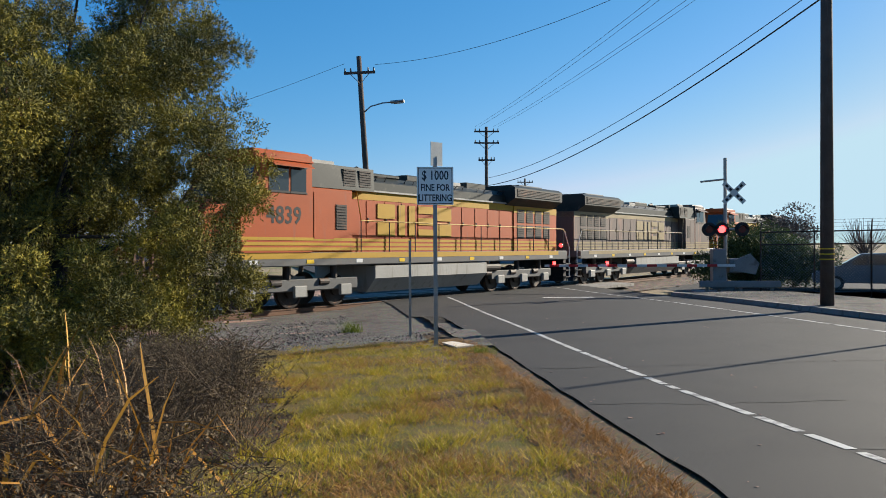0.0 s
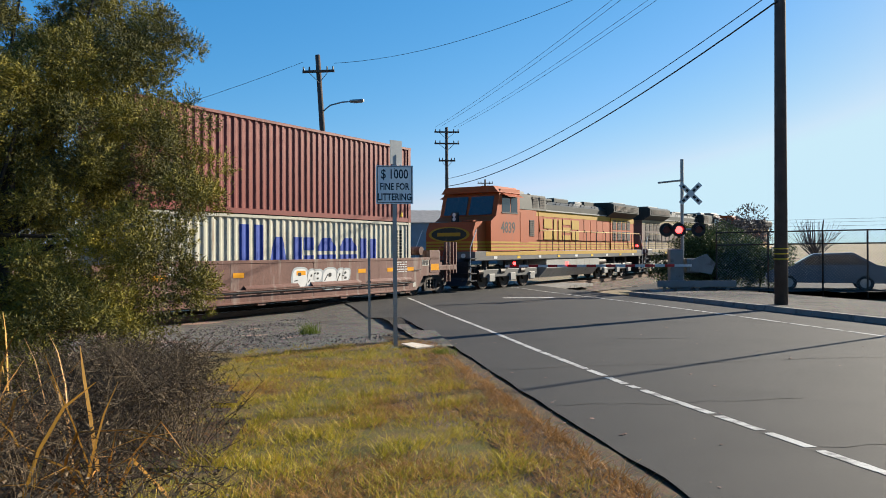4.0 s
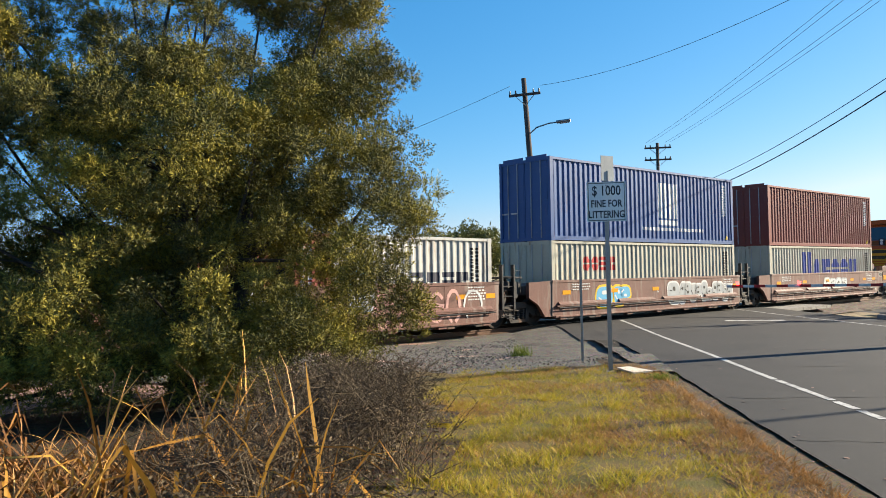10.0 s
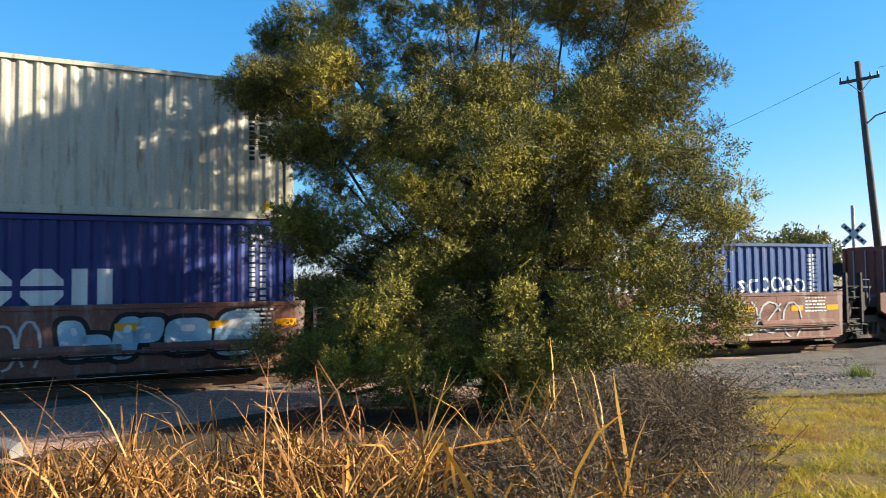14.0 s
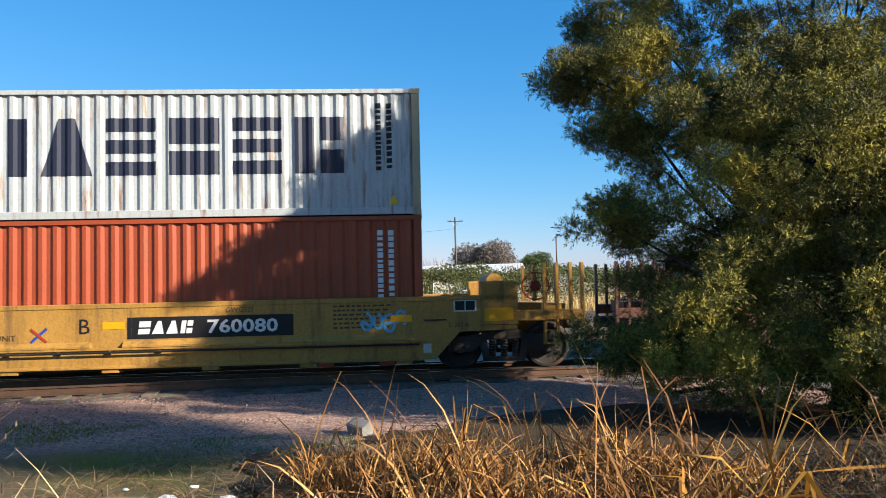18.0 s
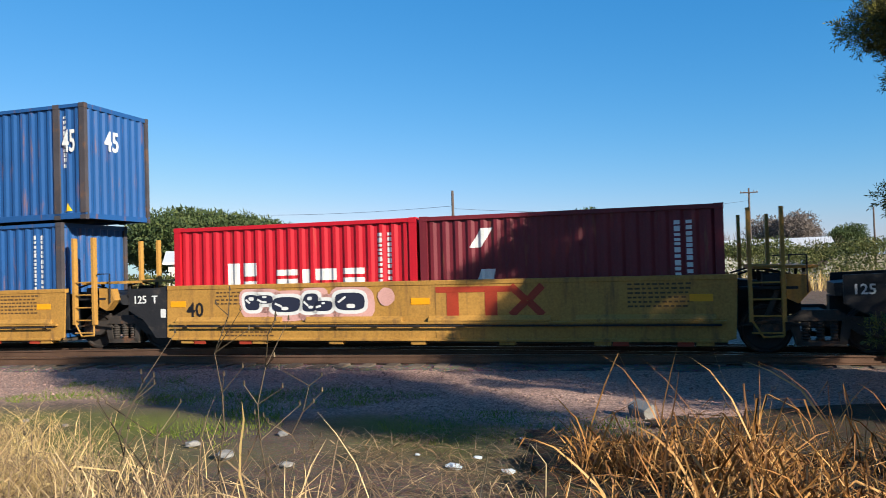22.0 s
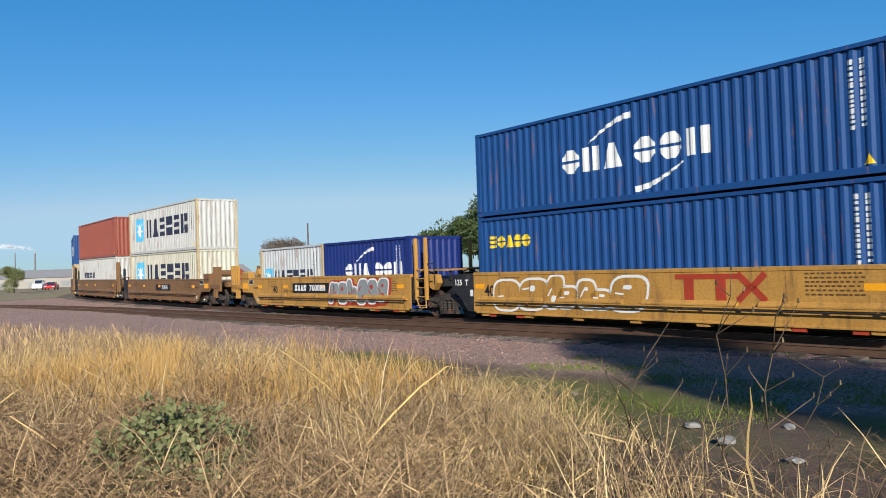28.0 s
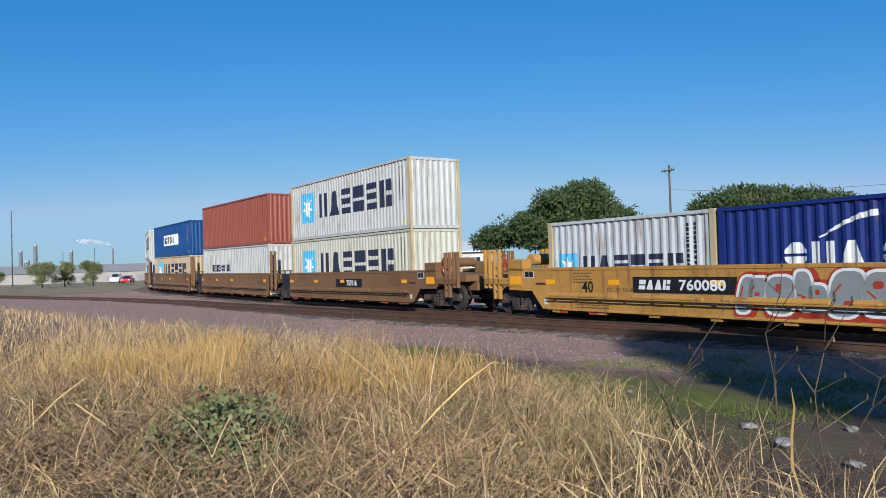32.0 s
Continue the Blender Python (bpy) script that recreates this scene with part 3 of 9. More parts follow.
CAR_BROWN = mat("car_brown", (0.115, 0.050, 0.038), 0.6, 0.0, 0.3, 0.7, 25, 0.06, (0.21, 0.165, 0.14), 0.5, 0.0, 1.2, True, spec=0.25)
BLACK = mat("black_paint", (0.014, 0.014, 0.016), 0.6, 0.0, 0.3, 2.0, 30, 0.1, (0.06, 0.05, 0.04), 0.3)
STEEL = mat("dirty_steel", (0.038, 0.032, 0.028), 0.65, 0.15, 0.3, 2.0, 30, 0.15, RUST, 0.4)
WHEEL = mat("wheel_steel", (0.032, 0.026, 0.023), 0.6, 0.2, 0.25, 3.0, 40, 0.08, RUST, 0.3)
MARK_WHITE = mat("painted_white", (0.513, 0.513, 0.499), 0.5, 0, 0.1, 3, 40, 0.02)
MARK_NAVY = mat("painted_navy", (0.0157, 0.0185, 0.0357), 0.5, 0, 0.1, 3, 40, 0.02)
MARK_INK = mat("faded_stencil_ink", (0.0713, 0.0392, 0.0157), 0.6, 0, 0.2, 3, 40, 0.02)
MARK_BLACK = mat("painted_black", (0.0085, 0.0085, 0.01), 0.55, 0, 0.15, 3, 40, 0.02)
MARK_SKY = mat("painted_sky_blue", (0.0713, 0.299, 0.471), 0.5, 0, 0.1, 3, 40, 0.02)
MARK_BLUE = mat("painted_blue", (0.0143, 0.0428, 0.243), 0.5, 0, 0.1, 3, 40, 0.02)
MARK_RED = mat("painted_red", (0.392, 0.0214, 0.0214), 0.5, 0, 0.1, 3, 40, 0.02)
MARK_DULL = mat("painted_dull_red", (0.257, 0.0321, 0.0143), 0.5, 0, 0.15, 3, 40, 0.02)
MARK_YELLOW = mat("painted_yellow", (0.571, 0.371, 0.0143), 0.45, 0, 0.1, 3, 40, 0.02)
MARK_AMBER = mat("reflector_amber", (0.606, 0.257, 0.0071), 0.35, 0, 0.1, 3, 40, 0.02)
MARK_GREY = mat("painted_silver", (0.299, 0.321, 0.328), 0.45, 0, 0.15, 3, 40, 0.02)
MARK_ASH = mat("painted_ash_grey", (0.17, 0.18, 0.182), 0.5, 0, 0.15, 3, 40, 0.02)
MARK_TEAL = mat("painted_pale_blue", (0.214, 0.357, 0.442), 0.5, 0, 0.2, 1.5, 40, 0.02)
MARK_PINK = mat("painted_pink", (0.442, 0.243, 0.214), 0.5, 0, 0.2, 1.5, 40, 0.02)

PERIOD, DEEP = 0.2785, 0.036


def corrugation(x0, x1):
    """Breaks of a corrugated wall from x0 to x1: (x, depth inwards)."""
    n = max(1, round((x1 - x0) / PERIOD))
    p = (x1 - x0) / n
    out = []
    for i in range(n):
        a = x0 + i * p
        out += [(a, DEEP), (a + 0.13 * p, DEEP), (a + 0.37 * p, 0), (a + 0.63 * p, 0), (a + 0.87 * p, DEEP)]
    return out + [(x1, DEEP)]


def clip_x(poly, a, keep_right):
    out = []
    for (p, q) in zip(poly, poly[1:] + poly[:1]):
        ip, iq = ((p[0] >= a) == keep_right or p[0] == a), ((q[0] >= a) == keep_right or q[0] == a)
        if ip:
            out.append(p)
        if ip != iq:
            u = (a - p[0]) / (q[0] - p[0])
            out.append((a, p[1] + u * (q[1] - p[1])))
    return out


def painted(polys, breaks, y_out, lift=0.004):
    """Paint on a corrugated wall that faces -y: convex outlines (x, z), laid on each flute."""
    mb = MB()
    for poly in polys:
        lo, hi = min(p[0] for p in poly), max(p[0] for p in poly)
        for (xa, da), (xb, db) in zip(breaks, breaks[1:]):
            if xb <= lo or xa >= hi or xb - xa < 1e-6:
                continue
            c = clip_x(clip_x(poly, xa, True), xb, False)
            if len(c) < 3:
                continue
            area = sum(p[0] * q[1] - q[0] * p[1] for p, q in zip(c, c[1:] + c[:1]))
            if area < 0:
                c = c[::-1]
            mb.add([(x, y_out + da + (db - da) * (x - xa) / (xb - xa) - lift, z) for x, z in c], [tuple(range(len(c)))])
    return mb


def rect(x0, x1, z0, z1):
    return [(x0, z0), (x1, z0), (x1, z1), (x0, z1)]


def bar(xa, za, xb, zb, w):
    d = math.hypot(xb - xa, zb - za)
    nx, nz = -(zb - za) / d * w / 2, (xb - xa) / d * w / 2
    return [(xa + nx, za + nz), (xa - nx, za - nz), (xb - nx, zb - nz), (xb + nx, zb + nz)]


def glyphs(kinds, x, z, w, h, gap, lean=0.0, low=1.0):
    """Plain blocks of the size and weight of big letters: r uprights, t a taper, b bars, p halves, o a split disc, k an upright and squares, i one upright.
    low: height of those after the first."""
    polys, a = [], x
    for i, kind in enumerate(kinds):
        hh, ww = h * (low if i else 1.0), w * (0.34 if kind == "i" else 1.0)
        b, top = a + ww, z + hh
        if kind == "r":
            polys += [rect(a, a + w * 0.38, z, top), rect(b - w * 0.38, b, z, top)]
        elif kind == "p":
            polys += [rect(a, b, z, z + hh * 0.42), rect(a, b, z + hh * 0.54, top)]
        elif kind == "t":
            polys += [[(a, z), (b, z), (b - w * 0.34, top), (a + w * 0.34, top)]]
        elif kind == "b":
            polys += [rect(a, b, z + u * hh, z + (u + 0.24) * hh) for u in (0.0, 0.38, 0.76)]
        elif kind == "k":
            polys += [rect(a, a + w * 0.4, z, top), rect(a + w * 0.52, b, z, z + hh * 0.42), rect(a + w * 0.52, b, z + hh * 0.58, top)]
        elif kind == "i":
            polys.append(rect(a, b, z, top))
        elif kind == "o":
            rim = [(a + w / 2 + math.cos(math.pi / 8 + q * math.pi / 4) * w * 0.54, z + hh / 2 + math.sin(math.pi / 8 + q * math.pi / 4) * hh * 0.54) for q in range(8)]
            polys += [[(rim[0][0], z + hh * 0.56)] + rim[0:4] + [(rim[3][0], z + hh * 0.56)], [(rim[4][0], z + hh * 0.44)] + rim[4:8] + [(rim[7][0], z + hh * 0.44)]]
        a = b + gap
    if lean:
        polys = [[(px + (pz - z) * lean, pz) for px, pz in p] for p in polys]
    return polys


def letters(name, polys):
    """Outlines that touch make one letter, each a part of its own; other paint stays whole."""
    if "lettering" not in name and "logo" not in name and name not in ("emblem", "white_mark", "swoosh", "paint_patch", "sign_wave"):
        return [(name, polys)]
    left = [(min(p[0] for p in q), max(p[0] for p in q), min(p[1] for p in q), max(p[1] for p in q), q) for q in polys]
    out = []
    while left:
        grp = [left.pop(0)]
        k = 0
        while k < len(grp):
            g = grp[k]
            near = [q for q in left if q[0] < g[1] + 0.012 and q[1] > g[0] - 0.012 and q[2] < g[3] + 0.012 and q[3] > g[2] - 0.012]
            grp += near
            left = [q for q in left if q not in near]
            k += 1
        out.append(("letter" if "lettering" in name else name, [g[4] for g in grp]))
    return out


def small_text(x, z, w, rows, pitch, seed, vertical=False):
    """Bars for small lines of writing."""
    rnd = random.Random(seed)
    polys = []
    for r in range(rows):
        a = 0.0
        while a < w:
            d = rnd.uniform(0.05, 0.11)
            if vertical:
                polys.append(rect(x + r * pitch, x + r * pitch + pitch * 0.5, z - a - d, z - a))
            else:
                polys.append(rect(x + a, x + a + d, z - r * pitch - pitch * 0.42, z - r * pitch))
            a += d + rnd.uniform(0.02, 0.05)
    return polys


def container(L, H, colour, label, marks=(), post=None, doors="back", rail=None, end_marks=()):
    """A shipping container: corrugated walls, posts, castings, doors. x ahead, near wall at -y, base at 0."""
    W = 2.438
    hw = W / 2
    post = post or colour
    rail = rail or colour
    ob = thing("shipping_container", label, "shipping container", "containers on the train")
    iso = min(L, 12.192) / 2  # lifting posts of long boxes stand at forty feet
    x0, x1 = -L / 2 + 0.12, L / 2 - 0.12
    br = corrugation(x0, x1)
    z0, z1 = 0.16, H - 0.09
    for side, nm in ((-1, "near"), (1, "far")):
        mb = MB()
        vs, fs = [], []
        for x, d in br:
            y = side * (hw - 0.03 - d)
            vs += [(x, y, z0), (x, y, z1)]
        for i in range(len(br) - 1):
            q = (2 * i, 2 * i + 2, 2 * i + 3, 2 * i + 1)
            fs.append(q if side < 0 else q[::-1])
        part("side_wall", mb.add(vs, fs), colour, ob)
        part("top_rail", MB().box(-L / 2, L / 2, min(side * hw, side * (hw - 0.06)), max(side * hw, side * (hw - 0.06)), H - 0.1, H - 0.01, 0.006), rail, ob)
        part("bottom_rail", MB().box(-L / 2, L / 2, min(side * hw, side * (hw - 0.07)), max(side * hw, side * (hw - 0.07)), 0.02, 0.17, 0.006), rail, ob)
    roof = MB()
    rb = corrugation(x0, x1)
    vs, fs = [], []
    for x, d in rb:
        vs += [(x, -hw + 0.06, H - 0.02 - d * 0.6), (x, hw - 0.06, H - 0.02 - d * 0.6)]
    fs = [(2 * i, 2 * i + 1, 2 * i + 3, 2 * i + 2)[::-1] for i in range(len(rb) - 1)]
    part("roof", roof.add(vs, fs), colour, ob)
    part("floor", MB().box(-L / 2 + 0.1, L / 2 - 0.1, -hw + 0.07, hw - 0.07, 0.08, 0.15), STEEL, ob)
    ends = {-L / 2, L / 2}
    posts = [(s * L / 2, sd) for s in (-1, 1) for sd in (-1, 1)]
    if L > 12.5:
        posts += [(s * (iso - 0.09), sd) for s in (-1, 1) for sd in (-1, 1)]
    for px, sd in posts:
        edge = abs(px) > L / 2 - 0.01
        a, b = (min(px, px - math.copysign(0.16, px)), max(px, px - math.copysign(0.16, px))) if edge else (px - 0.09, px + 0.09)
        ya, yb = (sd * hw, sd * (hw - 0.12))
        part("corner_post", MB().box(a, b, min(ya, yb) + (0.004 if sd > 0 else 0), max(ya, yb) - (0.004 if sd < 0 else 0), 0.1, H - 0.1, 0.01), post, ob)
        for za, zb in ((0, 0.118), (H - 0.118, H)):
            e = 0.006
            part("corner_casting", MB().box(a - e, b + e, min(ya, yb) - (e if sd < 0 else -0.0), max(ya, yb) + (e if sd > 0 else 0), za, zb, 0.012), post, ob)
    for s in (-1, 1):
        xe = s * (L / 2 - 0.05)
        part("end_sill", MB().box(min(xe, xe + s * 0.04), max(xe, xe + s * 0.04), -hw + 0.1, hw - 0.1, 0.02, 0.15), rail, ob)
        part("end_header", MB().box(min(xe, xe + s * 0.04), max(xe, xe + s * 0.04), -hw + 0.1, hw - 0.1, H - 0.12, H - 0.01), rail, ob)
        door_end = (doors == "back" and s < 0) or (doors == "front" and s > 0)
        if door_end:
            for k in (-1, 1):
                y0, y1 = (0.012, hw - 0.125) if k > 0 else (-hw + 0.125, -0.012)
                leaf = MB()
                leaf.box(min(xe, xe - s * 0.04), max(xe, xe - s * 0.04), y0, y1, 0.15, H - 0.12)
                for u in range(5):
                    zc = 0.3 + (H - 0.65) * u / 4
                    leaf.box(min(xe + s * 0.012, xe), max(xe + s * 0.012, xe), y0 + 0.05, y1 - 0.05, zc, zc + (H - 0.65) / 4 - 0.12)
                d = part("door", leaf, colour, ob)
                for q in (0.3, 0.72):
                    yy = y0 + (y1 - y0) * q
                    xr = xe + s * 0.045
                    part("locking_rod", MB().tube([(xr, yy, 0.12), (xr, yy, H - 0.1)], 0.018, 6), P_GREY, d)
                    part("handle", MB().box(min(xr, xr + s * 0.03), max(xr, xr + s * 0.03), yy, yy + 0.32 * k * -1 if k < 0 else yy + 0.3, 1.0, 1.05), P_GREY, d) if k > 0 else None
        else:
            ebr = corrugation(-hw + 0.11, hw - 0.11)
            vs, fs = [], []
            for y, d in ebr:
                x = xe + s * (0.03 - d)
                vs += [(x, y, 0.14), (x, y, H - 0.11)]
            for i in range(len(ebr) - 1):
                q = (2 * i, 2 * i + 2, 2 * i + 3, 2 * i + 1)
                fs.append(q[::-1] if s < 0 else q)
            part("end_wall", MB().add(vs, fs), colour, ob)
    for nm, polys, mt in marks:
        for one, shapes in letters(nm, polys):
            part(one, painted(shapes, br, -(hw - 0.03)), mt, ob)
    for nm, polys, mt in end_marks:  # on the wall facing ahead; outlines in (y, z), y across from the near side
        mb = painted([[(p[0] - hw, p[1]) for p in q] for q in polys], corrugation(-hw + 0.11, hw - 0.11), 0)
        mb.v = [(L / 2 - 0.02 - y, x, z) for x, y, z in mb.v]
        part(nm, mb, mt, ob)
    # small writing, danger triangle and plate near the front end
    xs = L / 2 - 0.9
    dark = colour in (P_MID, P_BLUE, P_NAVY, P_SEA, P_RED, P_ORANGE, P_BROWN, P_MAROON)
    part("small_lettering", painted(small_text(xs, H - 0.3, 1.3, 2, 0.22, int(L * 10 + H), True), br, -(hw - 0.03)), MARK_WHITE if dark else MARK_BLACK, ob)["kind"] = "stuff"
    part("warning_triangle", painted([[(xs + 0.24, 0.22), (xs + 0.46, 0.22), (xs + 0.35, 0.42)]], br, -(hw - 0.03), 0.006), MARK_YELLOW, ob)
    return ob


def placed(ob, car_off, dx, z):
    rides(ob, car_off, 7.0, Matrix.Translation((dx, 0, z)))
    return ob


# ---- trucks, wells, couplers ----
def build_truck(axles=2, base=1.83, r=0.46, label="two-axle freight truck with worn steel wheels", name="rail_truck"):
    ob = thing(name, label, "rail truck", "trucks of the train")
    half = base * (axles - 1) / 2
    for k in range(axles):
        x = -half + k * base
        axle = part("axle", MB().cyl((0, -0.95, 0), (0, 0.95, 0), 0.08, 10), STEEL, ob)
        axle.location = (x, 0, r)
        for sd in (-1, 1):
            y0, y1 = sd * 0.68, sd * 0.82
            part("wheel", MB().wheel(0, y0, y1, 0, [(0, r + 0.03), (0.2, r + 0.03), (0.3, r), (0.95, r - 0.01), (1.0, r - 0.06), (0.75, r - 0.09), (0.6, 0.2), (1.05, 0.16), (1.15, 0.1)], 28), WHEEL, axle)
    for sd in (-1, 1):
        y0, y1 = sorted((sd * 0.88, sd * 1.03))
        e = half + 0.22
        top = [(-e, r + 0.13), (-e + 0.1, r + 0.2), (-half + 0.35, r + 0.24), (-0.35, r + 0.34), (0.35, r + 0.34), (half - 0.35, r + 0.24), (e - 0.1, r + 0.2), (e, r + 0.13),
               (e, r - 0.1), (half - 0.2, r - 0.1), (half - 0.35, r - 0.02), (0.42, r - 0.26), (-0.42, r - 0.26), (-half + 0.35, r - 0.02), (-half + 0.2, r - 0.1), (-e, r - 0.1)]
        # the frame in three convex pieces
        fr = MB()
        fr.prism_y([(-e, r - 0.1), (-half + 0.25, r - 0.1), (-half + 0.45, r + 0.05), (-half + 0.45, r + 0.25), (-e + 0.1, r + 0.2), (-e, r + 0.13)], y0, y1)
        fr.prism_y([(e, r - 0.1), (e, r + 0.13), (e - 0.1, r + 0.2), (half - 0.45, r + 0.25), (half - 0.45, r + 0.05), (half - 0.25, r - 0.1)], y0, y1)
        if axles == 2:
            fr.prism_y([(-half + 0.45, r + 0.08), (-0.36, r + 0.16), (0.36, r + 0.16), (half - 0.45, r + 0.08), (half - 0.45, r + 0.25), (0.3, r + 0.36), (-0.3, r + 0.36), (-half + 0.45, r + 0.25)], y0, y1)
            fr.prism_y([(-half + 0.4, r + 0.1), (-0.42, r - 0.3), (-0.3, r - 0.24), (-half + 0.55, r + 0.2)], y0, y1)
            fr.prism_y([(half - 0.4, r + 0.1), (half - 0.55, r + 0.2), (0.3, r - 0.24), (0.42, r - 0.3)], y0, y1)
            fr.prism_y([(-0.44, r - 0.3), (0.44, r - 0.3), (0.4, r - 0.2), (-0.4, r - 0.2)], y0, y1)
        else:
            fr.prism_y([(-half + 0.45, r + 0.02), (half - 0.45, r + 0.02), (half - 0.45, r + 0.25), (-half + 0.45, r + 0.25)], y0, y1)
        part("side_frame", fr, STEEL if axles == 2 else P_GREY, ob)
        for k in range(axles):
            x = -half + k * base
            yb = sd * 1.06
            part("bearing_cap", MB().cyl((x, sd * 0.9, r), (x, yb + sd * 0.03, r), 0.12, 12), STEEL, ob)
        if axles == 2:
            for q in (-0.24, 0, 0.24):
                coil = MB()
                for i in range(13):
                    rad, zc = (0.085 if i % 2 else 0.062), r - 0.2 + i * 0.029
                    coil.v += [(q + rad * math.cos(a * math.pi / 5), sd * 0.955 + rad * math.sin(a * math.pi / 5), zc) for a in range(10)]
                    if i:
                        o = 10 * (i - 1)
                        coil.f += [(o + a, o + (a + 1) % 10, o + 10 + (a + 1) % 10, o + 10 + a) for a in range(10)]
                part("spring", coil, STEEL, ob)
    part("bolster", MB().box(-0.2, 0.2, -0.95, 0.95, r + 0.02, r + 0.3, 0.04), STEEL, ob)
    return ob


MARK_FADED = mat("faded_tan_paint", (0.30, 0.21, 0.12), 0.75, 0, 0.3, 4, 40, 0.05)
MARK_DULLWHITE = mat("dusty_white_plate", (0.42, 0.40, 0.35), 0.7, 0, 0.2, 3, 40, 0.05)


def well_car(colour, label, front="joint", back="joint", number="", unit="", marks=(), dark_back=True, patches=()):
    """One unit of a double-stack well car. front and back: joint (shared truck) or end (own truck and coupler)."""
    ob = thing("well_car", label, "well car", "well cars of the train")
    L = 6.2
    ztop, zbot = 1.5, 0.27
    for sd in (-1, 1):
        ya, yb = sorted((sd * 1.30, sd * 1.335))
        xa = -L - (1.77 if back == "end" else 0.02)
        xb = L + (1.77 if front == "end" else 0.1)
        prof = [(-L + 0.15, zbot), (L - 0.15, zbot)]
        prof += [(L + 0.12, zbot), (L + 0.62, 0.8), (xb, 0.82), (xb, ztop)] if front == "end" else [(L + 0.05, zbot + 0.05), (xb, ztop)]
        prof += [(xa, ztop), (xa, 0.82), (-L - 0.62, 0.8), (-L - 0.12, zbot)] if back == "end" else [(xa, ztop), (-L - 0.05, zbot + 0.05)]
        part("side_sill", MB().prism_y(prof, ya, yb), colour, ob)
        part("top_chord", MB().box(xa, xb, *sorted((sd * 1.22, sd * 1.35)), ztop - 0.08, ztop + 0.02, 0.012), colour, ob)
        part("bottom_chord", MB().box(-L + 0.1, L - 0.1, *sorted((sd * 1.1, sd * 1.36)), zbot - 0.02, zbot + 0.05, 0.01), colour, ob)
        yo = sd * 1.338
        for xa2, xb2 in ((-L + 0.25, -L + 3.0), (-L + 3.6, -0.35), (0.25, L - 3.4), (L - 2.9, L - 0.3)):
            part("ledge", MB().prism_x([(yo, 0.665), (yo + sd * 0.095, 0.665), (yo + sd * 0.095, 0.70), (yo, 0.785)][::-sd], xa2, xb2), colour, ob)
        part("ledge_rail", MB().box(-L + 0.12, L - 0.12, *sorted((yo, yo + sd * 0.085)), 0.615, 0.66, 0.006), colour, ob)
        part("brake_pipe", MB().tube([(-L + 0.2, yo + sd * 0.1, 0.58), (L - 0.2, yo + sd * 0.1, 0.58)], 0.02, 6), BLACK, ob)
        part("lower_lip", MB().prism_x([(yo, zbot + 0.05), (yo + sd * 0.05, zbot + 0.02), (yo + sd * 0.05, zbot - 0.01), (yo, zbot - 0.02)][::sd], -L + 0.3, L - 0.3), colour, ob)
        for q in (-3.1, 0.4, 3.9):
            part("weld_seam", MB().box(q - 0.006, q + 0.006, *sorted((yo, yo + sd * 0.003)), zbot + 0.05, ztop - 0.08), colour, ob)
        for k in range(13):
            x = -L + 0.5 + k * (2 * L - 1.0) / 12
            part("rail_bracket", MB().box(x - 0.03, x + 0.03, *sorted((yo, yo + sd * 0.06)), 0.54, 0.614), colour, ob)
            if k % 2 == 0:
                part("stake_pad", MB().box(x - 0.16, x + 0.16, *sorted((sd * 1.1, sd * 1.35)), zbot - 0.09, zbot - 0.02), colour, ob)
        for q in (-L + 0.85, -L + 2.05, L - 2.05, L - 0.85):
            part("jacking_pad", MB().box(q - 0.15, q + 0.15, *sorted((yo, yo + sd * 0.012)), zbot - 0.10, zbot + 0.02), MARK_DULL if colour is not CAR_BROWN else STEEL, ob)
        for q in ((-5.5, -2.8, -0.2, 2.9, 4.6, 5.9) if colour is CAR_BROWN else (-5.93, -3.3 if back == "end" else -2.85, 0.06, 5.65)):
            part("reflector", MB().box(q - 0.21, q + 0.21, *sorted((yo, yo + sd * 0.004)), 1.02, 1.16), MARK_AMBER, ob)
    part("well_floor", MB().box(-L + 0.1, L - 0.1, -1.2, 1.2, 0.2, 0.27), STEEL, ob)
    for s, kind in ((1, front), (-1, back)):
        m = BLACK if (dark_back and kind == "joint") else colour
        # end bulkhead and platform over the truck
        part("bulkhead", MB().box(*sorted((s * (L - 0.02), s * (L + 0.1))), -1.22, 1.22, 0.5, 1.38), m, ob)
        reach = 1.25 if kind == "joint" else 2.9
        part("end_platform", MB().prism_y([(s * L, 1.0), (s * (L + reach), 1.06), (s * (L + reach), 1.3), (s * L, 1.42)][:: (1 if s > 0 else -1)], -0.75, 0.75), m, ob)
        part("centre_sill", MB().box(*sorted((s * (L - 0.1), s * (L + reach + 0.05))), -0.3, 0.3, 0.72, 1.05), m, ob)
